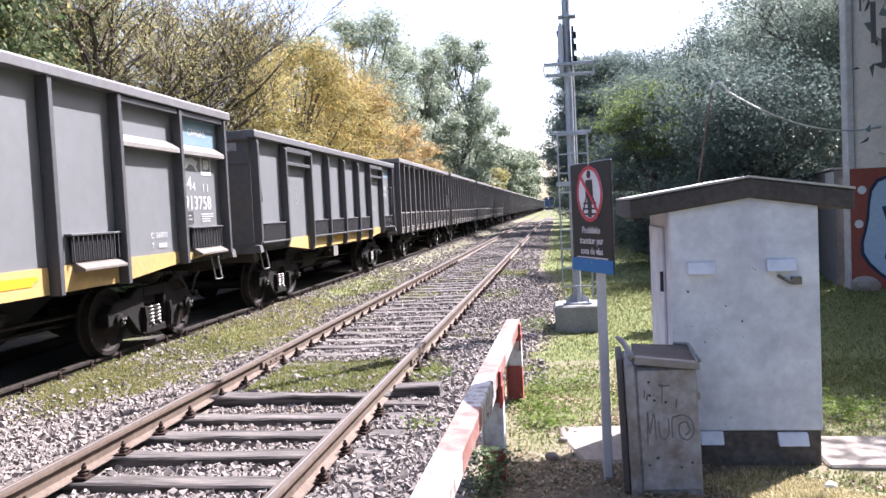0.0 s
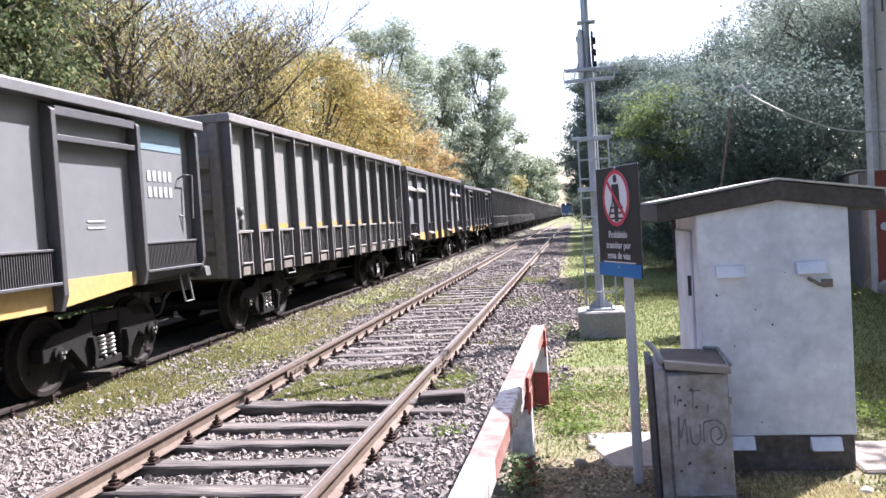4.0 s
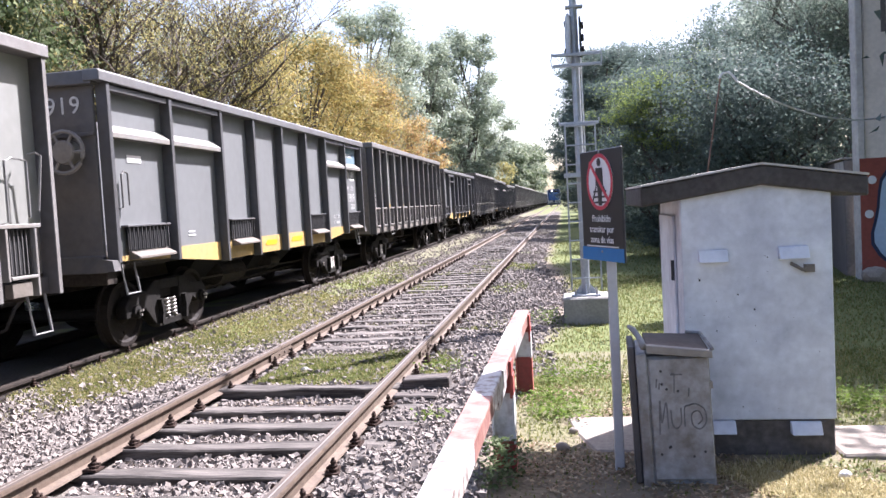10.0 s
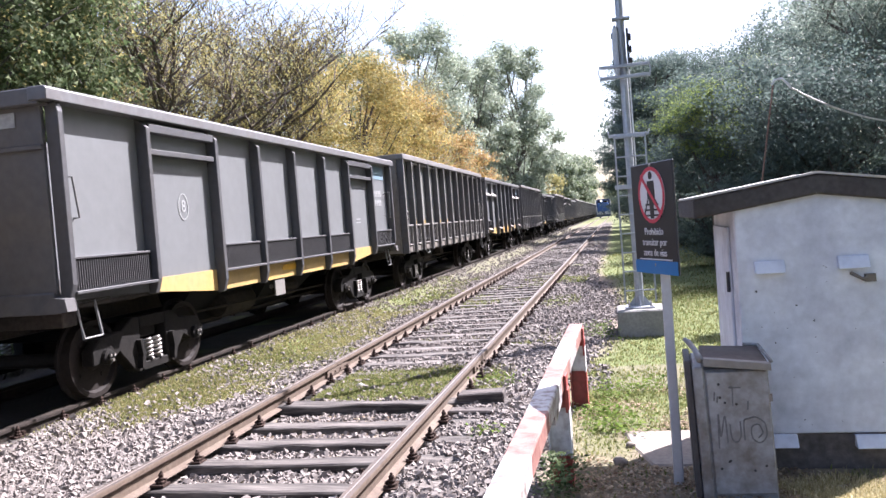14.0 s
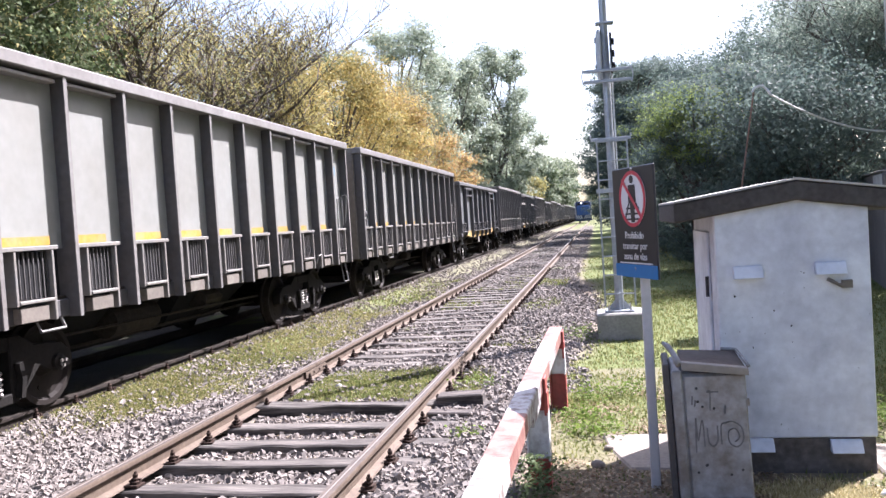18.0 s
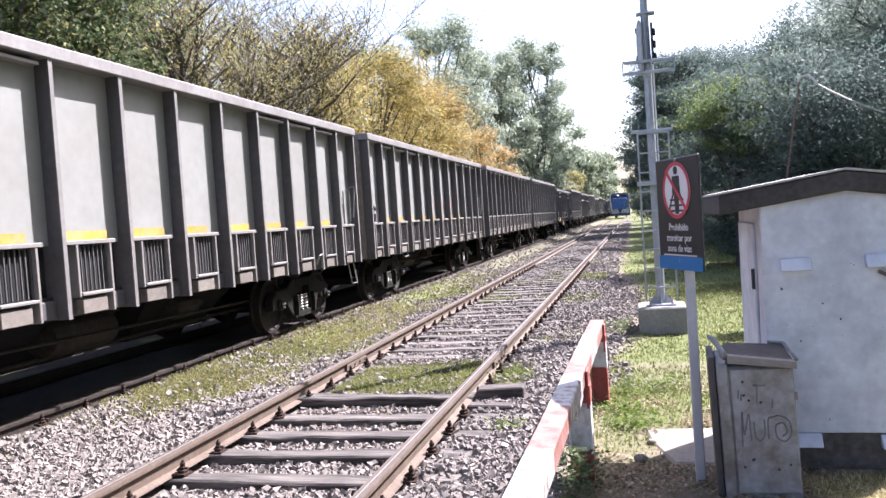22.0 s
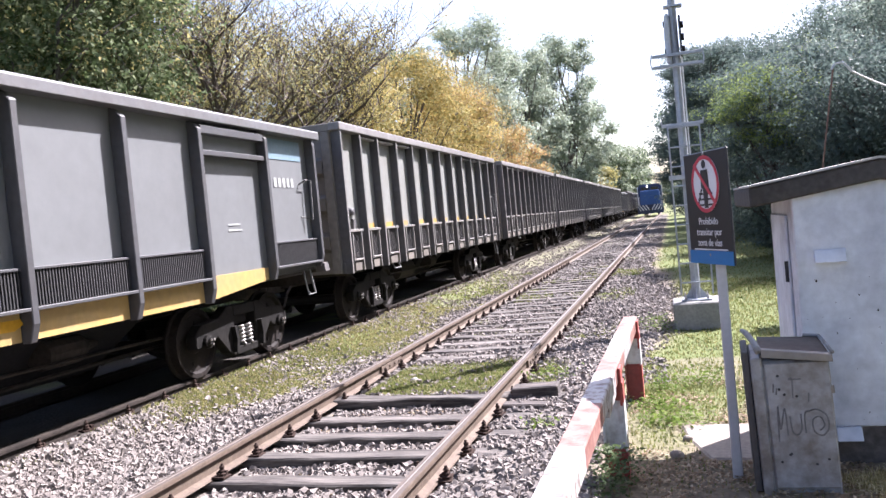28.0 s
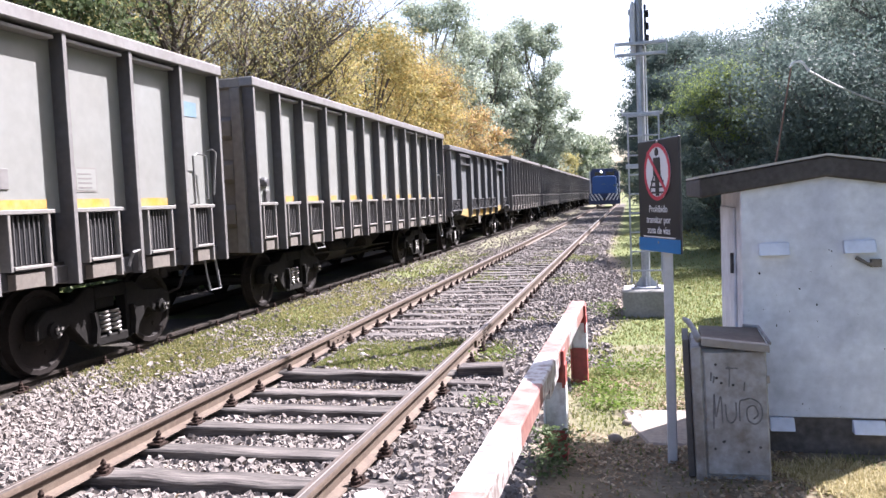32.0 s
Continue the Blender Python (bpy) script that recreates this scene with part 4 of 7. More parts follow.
def pale_wagon(plain=False):
    """Tall open wagon: pale panels between ribs darkened for shade, a grille at the foot of every bay."""
    top, low, x = 3.36, 0.90, 1.295
    w = thing("open_wagon", (0, 0, 0), "tall ribbed open freight wagon with pale panels and shade-darkened frame", "freight wagon", "wagons of the freight train")
    end = 11.66
    part("floor", Shape().box(-x, x, 0.1, end - 0.1, 1.02, 1.10).mesh("floor", M_UNDER), w)
    for sx in (1, -1):
        part("side_panel", Shape().box(min(sx * (x - 0.03), sx * x), max(sx * (x - 0.03), sx * x), 0.05, end - 0.05, 1.565, top - 0.1).mesh("side_panel", M_PANEL if sx > 0 else M_RIB), w, label="pale beige steel side panel" if sx > 0 else "")
        # Recessed strip painted near black in place of the frame's shade.
        part("lower_panel", Shape().box(min(sx * 1.20, sx * 1.23), max(sx * 1.20, sx * 1.23), 0.05, end - 0.05, 1.06, 1.564).mesh("lower_panel", M_GRILLE_BACK), w, label="recessed lower panel coloured black for shade")
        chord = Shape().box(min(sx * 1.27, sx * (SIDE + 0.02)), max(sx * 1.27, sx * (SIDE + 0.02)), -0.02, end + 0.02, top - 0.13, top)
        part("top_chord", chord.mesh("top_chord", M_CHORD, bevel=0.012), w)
        part("side_sill", Shape().box(min(sx * 1.2, sx * 1.33), max(sx * 1.2, sx * 1.33), 0.04, end - 0.04, low, 1.07).mesh("side_sill", M_RIB, bevel=0.01), w)
    # Rib shade is painted: near-black web, with a paler strip for its sunlit edge.
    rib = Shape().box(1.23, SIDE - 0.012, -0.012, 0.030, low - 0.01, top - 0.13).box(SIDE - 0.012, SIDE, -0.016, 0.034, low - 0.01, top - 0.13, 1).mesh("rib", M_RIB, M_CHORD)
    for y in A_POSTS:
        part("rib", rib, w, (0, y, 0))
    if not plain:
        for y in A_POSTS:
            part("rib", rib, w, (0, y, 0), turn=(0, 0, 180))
    em = Shape().box(-1.27, 1.27, 0.0, 0.04, low, top - 0.02).mesh("end_wall", M_BROWNEND, bevel=0.01)
    lip = Shape().box(-1.30, 1.30, -0.07, 0.05, top - 0.14, top - 0.004).mesh("end_lip", M_BROWNEND, bevel=0.012)
    press = Shape().prism([(-0.0, -0.17), (-0.11, -0.11), (-0.11, 0.10), (0.0, 0.17)], "x", -1.12, 1.12).mesh("pressed_ledge", M_BROWNEND, bevel=0.01)
    corner = Shape().box(-0.076, 0.076, -0.09, 0.02, low, top - 0.141).mesh("corner_post", M_BROWNEND, bevel=0.01)
    for yy, tz in ((0.06, 0), (end - 0.06, 180)):
        wall = part("end_wall", em, w, (0, yy, 0), "brown-grey end wall with three pressed ledges", turn=(0, 0, tz))
        part("end_lip", lip, wall)
        for z in (1.42, 2.05, 2.66):
            part("pressed_ledge", press, wall, (0, 0, z))
        for cx in (-1.196, 1.198):
            part("corner_post", corner, wall, (cx, 0, 0))
    for i in range(len(A_POSTS) - 1):
        y0, y1 = A_POSTS[i] + 0.06, A_POSTS[i + 1] - 0.06
        wide = (y1 - y0) * 0.72
        if plain:
            part("grille", bar_mesh("grille", M_GRILLE, 1.34, 1.38, y0 + 0.1, y0 + wide - 0.05, 1.10, 1.55, 0), w)
        else:
            fr = Shape()
            ya = y0 + 0.24 * wide
            fr.box(x, 1.435, y0 - 0.02, y0 + wide + 0.06, 1.56, 1.60).box(1.25, 1.43, y0 + wide - 0.035, y0 + wide, low, 1.559).box(1.25, 1.43, ya - 0.035, ya, 1.07, 1.559).box(1.25, 1.44, ya + 0.001, y0 + wide - 0.036, 1.08, 1.11)
            part("grille_frame", fr.mesh("grille_frame", M_LEDGE, bevel=0.005), w, label="pale steel grille frame")
            part("grille", grille_mesh(y0 + wide - 0.06 - ya, 0.43, 0.055), w, (1.375, ya + 0.012, 1.12))
            part("foot_plate", bar_mesh("foot_plate", M_BEIGE_PLATE, 1.33, 1.415, ya + 0.02, y0 + wide - 0.10, low + 0.01, 1.05, 0.006), w, label="dusty beige foot plate")
        if i not in (0, 11):
            part("yellow_mark", bar_mesh("yellow_mark", M_YELLOW_BRIGHT, x - 0.002, x + 0.004, y0 + 0.06, y0 + (y1 - y0) * (0.86 if i % 3 else 0.74), 1.605, 1.69, 0), w)
        if i in (1, 2, 3, 8, 9, 10):
            part("upper_rail", bar_mesh("upper_rail", M_LEDGE, x, 1.42, y0, y1 - 0.03, top - 0.20, top - 0.165, 0.005), w)
    if not plain:
        add_underframe(w, end)
        step_iron(w, 11.28)
        step_iron(w, 2.30, w=0.34, drop=0.14)
        hoop(w, 10.98, 1.60, 2.22, 0.30)
        part("grab_rail", Shape().tube([(1.42, 11.40, 1.72), (1.47, 11.42, 2.25), (1.47, 11.34, 2.28), (1.40, 11.32, 2.26)], 0.013, 6).mesh("grab_rail", M_ROD), w)
        valve = Shape().lathe([(0, 0.06), (0.03, 0.07), (0.08, 0.06), (0.10, 0.03)], "x", 12, (x, 0.44, 1.90)).box(x, 1.34, 0.46, 0.62, 1.84, 1.95)
        part("brake_valve", valve.mesh("brake_valve", M_RIB, bevel=0.004), w, label="round brake valve on a bracket")
        part("lever_box", Shape().box(x, 1.345, 0.50, 0.62, 1.62, 1.78).tube([(1.36, 0.42, 1.62), (1.38, 0.42, 1.76), (1.36, 0.47, 1.78)], 0.014, 6).mesh("lever_box", M_GRILLE, bevel=0.004), w)
        part("data_plate", bar_mesh("data_plate", M_CHORD, x, x + 0.012, 7.93, 8.13, 1.78, 1.96, 0.003), w, label="small dull data plate")
        part("brake_pipe", Shape().tube([(1.40, 9.60, 0.98), (1.45, 9.62, 1.12), (1.45, 9.72, 1.14), (1.42, 9.76, 0.92)], 0.018, 7).mesh("brake_pipe", M_CHORD), w)
    for y in (1.95, end - 1.95):
        add_bogie(w, y, plain)
    return w


def low_zs(y):
    """Lower edge of the fish-bellied side sill."""
    return 0.92 + 0.20 * (smooth(3.3, 0.6, y) if y < 4 else smooth(8.3, 11.0, y))


def slate_wagon(kind):
    """Slate-grey open wagon; kind 'ledge' has ledges in the end bays and a few grilles, kind 'band' a grille band along its foot."""
    top = 3.28 if kind == "ledge" else 3.12
    x = 1.31
    end = 11.55
    w = thing("open_wagon", (0, 0, 0), "slate-grey open freight wagon with a faded yellow lower edge", "freight wagon", "wagons of the freight train")
    part("floor", Shape().box(-x, x, 0.25, end - 0.2, 1.02, 1.10).mesh("floor", M_UNDER), w)
    for sx in (1, -1):
        part("side_panel", Shape().box(min(sx * (x - 0.03), sx * x), max(sx * (x - 0.03), sx * x), 0.20, end - 0.17, 1.06, top - 0.1).mesh("side_panel", M_SLATE), w)
        ch = Shape().prism([(1.27, top - 0.13), (1.47, top - 0.13), (1.47, top - 0.02), (1.45, top), (1.27, top)] if sx > 0 else [(-1.27, top - 0.13), (-1.47, top - 0.13), (-1.47, top - 0.02), (-1.45, top), (-1.27, top)], "y", -0.02, end + 0.02)
        part("top_chord", ch.mesh("top_chord", M_SLATE_CHORD, bevel=0.008), w)
    for k, y in enumerate(B_POSTS):
        zl = low_zs(y) - 0.02
        first = k in (0, 8)
        a, b = (0.03, 0.05)
        if kind == "band":
            prof = [(x, zl), (SIDE - 0.05, zl), (SIDE, zl + 0.16), (SIDE, top - 0.22), (SIDE - (0.12 if not first else 0.02), top - 0.13), (x, top - 0.13)]
        else:
            prof = [(x, zl), (SIDE, zl), (SIDE, top - 0.13), (x, top - 0.13)]
        for sx in (1, -1):
            part("rib", Shape().prism([(px * sx, pz) for px, pz in prof], "y", y - a, y + b).mesh("rib", M_SLATE_RIB, bevel=0.008), w)
    for i in range(8):
        y0, y1 = B_POSTS[i] + 0.05, B_POSTS[i + 1] - 0.05
        za, zb = low_zs(y0), low_zs(y1)
        upper = 1.17 if i in (0, 7) else 1.20
        out = [(y0, za), (y1, zb), (y1, upper), (y0, upper)]
        s = Shape().prism(out, "x", 1.24, x + 0.025)
        part("sill_plate", s.mesh("sill_plate", M_YELLOW if 1 <= i <= 6 or kind == "ledge" else M_SLATE_RIB), w, label="faded yellow sill plate")
        part("sill_plate", Shape().prism(out, "x", -x - 0.025, -1.24).mesh("sill_plate", M_SLATE_RIB), w)
        if kind == "ledge":
            if i in (0, 2, 5, 7):
                yy = y0 + (0.30 if i in (0,) else 0.28)
                ww = min(0.92, y1 - yy - 0.05)
                part("grille_frame", Shape().box(x, 1.40, yy - 0.05, yy + ww + 0.06, 1.505, 1.53).mesh("grille_frame", M_SLATE_RIB, bevel=0.004), w)
                part("grille", grille_mesh(ww, 0.28, 0.085, M_GRILLE_DARK), w, (1.375, yy, 1.225))
                part("chute_lip", Shape().prism([(1.32, 1.23), (1.47, 1.15), (1.47, 1.12), (1.32, 1.11)], "y", yy + 0.05, yy + ww + 0.03).mesh("chute_lip", M_BEIGE_PLATE, bevel=0.004), w, label="dusty brown chute lip")
            if i in (0, 1, 6, 7):
                # The ledge's pale colour stands for sun on its sloping top.
                part("ledge", Shape().prism([(x, 2.70), (1.44, 2.60), (1.44, 2.54), (x, 2.54)], "y", y0, y1).mesh("ledge", M_LEDGE, bevel=0.004), w, label="sloping ledge painted pale for sunlight")
                part("header", Shape().box(x, 1.43, y0, y1, top - 0.21, top - 0.145).mesh("header", M_SLATE_RIB, bevel=0.005), w)
        else:
            if i not in (1, 6):
                part("grille", grille_mesh(y1 - y0 - 0.04, 0.30, 0.034, M_GRILLE_DARK), w, (1.37, y0 + 0.02, 1.20))
                part("grille_frame", Shape().box(x, 1.40, y0, y1, 1.50, 1.525).box(x, 1.45, y0 - 0.02, y1 + 0.02, 1.165, 1.195).mesh("grille_frame", M_SLATE_RIB, bevel=0.004), w)
            else:
                part("ledge", Shape().prism([(x, 2.68), (1.43, 2.66), (1.43, 2.60), (x, 2.60)], "y", y0, y1).mesh("ledge", M_SLATE_RIB, bevel=0.004), w)
                part("header", Shape().box(x, 1.44, y0, y1, top - 0.27, top - 0.18).mesh("header", M_SLATE_RIB, bevel=0.005), w)
    em = Shape().box(-1.30, 1.30, 0.10, 0.15, 1.0, top - 0.02).mesh("end_wall", M_DARKEND, bevel=0.008)
    for yy, tz in ((0, 0), (end, 180)):
        wall = part("end_wall", em, w, (0, yy, 0), "charcoal steel end wall", turn=(0, 0, tz))
        part("end_lip", Shape().box(-1.36, 1.36, 0.0, 0.16, top - 0.16, top - 0.003).mesh("end_lip", M_DARKEND, bevel=0.01), wall)
        part("end_beam", Shape().box(-1.3, 1.3, 0.06, 0.16, 1.0, 1.2).mesh("end_beam", M_DARKEND, bevel=0.01), wall)
        part("end_band", Shape().box(-1.3, 1.3, 0.07, 0.14, 2.55, 2.60).mesh("end_band", M_DARKEND, bevel=0.008), wall)
    add_underframe(w, end)
    lad = Shape()
    for lx in (0.22, 0.66):
        lad.tube([(lx, 0.03, 1.12), (lx, 0.03, 3.0)], 0.014, 6)
    for k in range(6):
        lad.tube([(0.22, 0.03, 1.25 + k * 0.3), (0.66, 0.03, 1.25 + k * 0.3)], 0.012, 6)
    part("end_ladder", lad.mesh("end_ladder", M_ROD), w)
    step_iron(w, 0.42 if kind == "ledge" else 0.35, 1.08, 0.28, 0.36)
    step_iron(w, 10.95, 1.08, 0.22, 0.36)
    part("corner_bracket", Shape().prism([(1.10, 1.0), (1.46, 1.02), (1.44, 1.14), (1.30, 1.16)], "y", 0.02, 0.16).mesh("corner_bracket", M_DARKEND), w)
    part("corner_bracket", Shape().prism([(1.10, 1.0), (1.46, 1.02), (1.44, 1.14), (1.30, 1.16)], "y", end - 0.16, end - 0.02).mesh("corner_bracket", M_DARKEND), w)
    if kind == "ledge":
        hw = Shape()
        n = 20
        hw.tube([(0.98 + 0.235 * math.cos(2 * math.pi * k / n), -0.02, 2.38 + 0.235 * math.sin(2 * math.pi * k / n)) for k in range(n + 1)], 0.024, 6)
        for k in range(6):
            a = math.pi / 3 * k
            hw.tube([(0.98, -0.02, 2.38), (0.98 + 0.235 * math.cos(a), -0.02, 2.38 + 0.235 * math.sin(a))], 0.02, 6)
        hw.lathe([(-0.05, 0.12), (-0.03, 0.135), (0.1, 0.135)], "y", 18, (0.98, 0, 2.38))
        part("hand_wheel", hw.mesh("hand_wheel", M_LEDGE), w, label="pale spoked hand brake wheel")
        hoop(w, 0.42, 1.72, 2.16, 0.14, x=x)
    else:
        part("grab_rail", Shape().tube([(x, 0.36, 2.30), (x + 0.07, 0.36, 2.30), (x + 0.07, 0.42, 1.90), (x, 0.42, 1.90)], 0.012, 6).mesh("grab_rail", M_ROD), w)
        part("grab_rail", Shape().tube([(x, 11.05, 2.32), (x + 0.1, 11.08, 2.38), (x + 0.1, 11.26, 2.38), (x + 0.1, 11.22, 1.80), (x, 11.05, 1.85)], 0.012, 6).mesh("grab_rail", M_ROD), w)
        part("hose", Shape().lathe([(2.0, 0.02), (2.01, 0.04), (2.02, 0.02)], "y", 6, (1.2, 3.0, 0.8)).box(1.30, 1.32, 4.9, 5.25, 0.66, 0.90).mesh("hose", M_LEDGE), w, label="pale tag plate under the sill")
    for y in (1.95, end - 1.95):
        add_bogie(w, y)
    return w


TYPES = {"A": pale_wagon(), "P": pale_wagon(True), "B": slate_wagon("ledge"), "C": slate_wagon("band")}
# from the wagon that leads the ones in view to the last one that passes
ORDER = {0: "C", 1: "B", 2: "A", 3: "C", 4: "A", 5: "B", 6: "A", 7: "C", 8: "A", 9: "A", 10: "A", 11: "A", 12: "A", 13: "A", 14: "C", 15: "A", 16: "A"}
for k in range(-1, -5, -1):
    ORDER[k] = "A"
for k in range(-5, -24, -1):
    ORDER[k] = "P"


VIEW_SHIFT = {0: 0.1, 1: 0.09, 2: 0.2, 3: 0.31, 4: 0.22, 5: 0.15, 6: 0.16, 7: 0.19, 9: -0.1, 10: -0.2, 11: -0.05, 12: 0.09, 13: -0.19, 14: -0.05, 15: 0.1, 16: 0.1}   # per-wagon shifts that fit the camera's view, metres


def wagon_start(k):
    return FIRST - PITCH * (k - 1) + VIEW_SHIFT.get(k, 0.0)


WAGONS = {}
used = set()
for k in sorted(ORDER):
    t = ORDER[k]
    m = pose(TRACK_X, wagon_start(k), 0)
    if t in used:
        WAGONS[k] = copy_thing(TYPES[t], m)
    else:
        WAGONS[k] = TYPES[t]
        TYPES[t].matrix_basis = m
        used.add(t)


def mark(wagon, name, mesh, y, z, x=1.316, label=""):
    """Paint on a wagon's side: the mesh faces -y and is turned to face +x."""
    return part(name, mesh, wagon, (x, y, z), label, turn=(0, 0, 90))

# ---- paint and stencils on single wagons ----
def bars(n, w, h, gap, mat=None, seed=0):
    """Lines of writing too small to read, as plain bars."""
    r = random.Random(seed)
    s = Shape()
    for k in range(n):
        s.box(-w / 2, -w / 2 + w * r.uniform(0.7, 1.0), -0.002, 0.002, -k * gap, -k * gap + h)
    return s.mesh("small_writing", mat or M_WHITE_MARK)


def slate_marks(k, top_line, number):
    w = WAGONS[k]
    w["label"] = "slate-grey open wagon with white running numbers and a yellow lower edge"
    mark(w, "blue_panel", Shape().box(-0.62, 0.62, -0.002, 0.002, -0.20, 0.17).mesh("blue_panel", M_BLUE_PALE), 10.66, 2.90, label="pale blue painted panel")
    for j, text in enumerate("CARGAS"):
        mark(w, "white_letter", lettering(text, 0.10, M_WHITE_MARK), 10.42 + 0.095 * j, 2.88, 1.321)
    logo = Shape().prism([(-0.52, 0.13), (-0.44, 0.19), (-0.30, 0.17), (-0.16, 0.19), (-0.05, 0.16), (0.02, 0.14), (0.00, 0.10), (-0.04, 0.08), (0.03, -0.01), (-0.02, 0.0), (-0.10, 0.07), (-0.24, 0.10), (-0.32, 0.04), (-0.48, 0.0), (-0.36, 0.09), (-0.44, 0.13)], "y", -0.002, 0.002)
    logo.box(0.12, 0.46, -0.002, 0.002, -0.05, 0.0).box(0.12, 0.46, -0.002, 0.002, 0.22, 0.25).box(0.12, 0.16, -0.002, 0.002, 0.0, 0.22).box(0.43, 0.46, -0.002, 0.002, 0.0, 0.22)
    logo.prism([(0.19, 0.04), (0.33, 0.03), (0.40, 0.10), (0.37, 0.18), (0.21, 0.17), (0.22, 0.10)], "y", -0.002, 0.002)
    mark(w, "emblem", logo.mesh("emblem", M_WHITE_MARK), 10.62, 2.33, label="white painted emblem")
    for y, z, text, h in top_line:
        mark(w, "character", lettering(text, h, M_WHITE_MARK), y, z)
    for j, text in enumerate(number):
        mark(w, "character", lettering(text, 0.20, M_WHITE_MARK), 10.24 + 0.145 * j, 1.86)
    plate = mark(w, "data_plate", Shape().box(-0.10, 0.10, -0.003, 0.003, -0.09, 0.09).mesh("data_plate", M_GRILLE_DARK), 10.32, 1.66, label="small dark data plate")
    part("small_writing", bars(2, 0.12, 0.016, 0.05, M_WORN_MARK, seed=k), plate, (0, -0.003, 0.02))
    mark(w, "small_writing", bars(4, 0.40, 0.014, 0.035, seed=k + 1), 10.88, 1.70)
    for j, text in enumerate("C 56500"):
        if text != " ":
            mark(w, "small_character", lettering(text, 0.075, M_WHITE_MARK), 9.22 + 0.062 * j, 1.44)
    mark(w, "small_character", lettering("T", 0.075, M_WHITE_MARK), 9.22, 1.31)
    mark(w, "small_writing", bars(1, 0.30, 0.06, 0.1, M_WORN_MARK, seed=k), 9.52, 1.28)
    mark(w, "white_writing", bars(1, 0.34, 0.09, 0.1), 0.86, 2.28)
    mark(w, "small_writing", bars(2, 0.22, 0.02, 0.05, seed=5), 2.25, 1.38)
    for j, text in enumerate(number[-3:]):
        part("end_character", lettering(text, 0.20, M_WHITE_MARK), w, (0.78 + 0.15 * j, 0.092, 2.90))
    mark(w, "orange_patch", Shape().prism([(-0.31, -0.045), (0.22, -0.05), (0.25, -0.01), (0.33, 0.0), (0.30, 0.045), (-0.24, 0.05), (-0.27, 0.01), (-0.34, -0.01)], "y", -0.002, 0.002).mesh("orange_patch", M_ORANGE), 6.55, 1.08, 1.338, "brighter yellow touch-up")
    mark(w, "orange_patch", Shape().prism([(-0.26, -0.04), (0.18, -0.05), (0.28, -0.005), (0.25, 0.04), (-0.20, 0.05), (-0.29, 0.0)], "y", -0.002, 0.002).mesh("orange_patch", M_ORANGE), 5.2, 1.08, 1.338)


CLASS_MARK = ((10.20, 2.14, "5", 0.20), (10.35, 2.14, "4", 0.20), (10.49, 2.10, "4", 0.13), (10.80, 2.09, "1", 0.12), (10.93, 2.09, "1", 0.12))
slate_marks(1, CLASS_MARK, "913758")
slate_marks(5, CLASS_MARK, "811919")
for k, lines in ((0, 2), (3, 2), (7, 2), (14, 1)):
    w = WAGONS[k]
    w["label"] = "slate-grey open wagon with a black grille band above its yellow edge"
    mark(w, "blue_panel", Shape().box(-0.55, 0.55, -0.002, 0.002, -0.16, 0.12).mesh("blue_panel", M_BLUE_PALE), 10.62, 2.82, label="pale blue painted panel")
    for line in range(lines):
        for j in range(5):
            mark(w, "worn_character", Shape().box(-0.04, 0.04, -0.0015, 0.0015, -0.065, 0.065).mesh("worn_character", M_WORN_MARK), 10.34 + 0.125 * j, 2.34 - 0.20 * line, label="worn white stencilled character")
    mark(w, "small_writing", bars(2, 0.34, 0.022, 0.07, M_WORN_MARK, seed=k + 3), 9.2, 1.78)
    part("end_number", bars(1, 0.42, 0.14, 0.2, M_WORN_MARK, seed=k), w, (0.90, 0.092, 2.78))
    mark(w, "ring_mark", stroke([(0.11 * math.cos(a), 0.16 * math.sin(a)) for a in [2 * math.pi * j / 16 for j in range(17)]], 0.016, 0.003, 0, Shape(), "y").mesh("ring_mark", M_WORN_MARK), 2.45, 2.02, label="white ring with the figure eight")
    mark(w, "ring_figure", lettering("8", 0.15, M_WORN_MARK), 2.45, 2.02)
    mark(w, "orange_patch", Shape().prism([(-0.26, -0.04), (0.18, -0.05), (0.28, -0.005), (0.25, 0.04), (-0.20, 0.05), (-0.29, 0.0)], "y", -0.002, 0.002).mesh("orange_patch", M_ORANGE), 5.45, 1.07, 1.338, "brighter yellow touch-up")


def scrawl(letters, seed):
    """Loose spray-painted loops that spell nothing."""
    r = random.Random(seed)
    s = Shape()
    for k in range(letters):
        f1, f2, p1, p2 = r.uniform(0.8, 1.7), r.uniform(0.9, 2.2), r.uniform(0, 6), r.uniform(0, 6)
        span = r.uniform(3.2, 5.2)
        pts = [(k * 0.24 + 0.05 * j / 12 + 0.11 * math.sin(f1 * span * j / 24 + p1), 0.21 * math.sin(f2 * span * j / 24 + p2)) for j in range(25)]
        stroke(pts, 0.034, 0.003, 0, s, "y")
    return s.mesh("spray_paint", M_RED_SCRAWL)


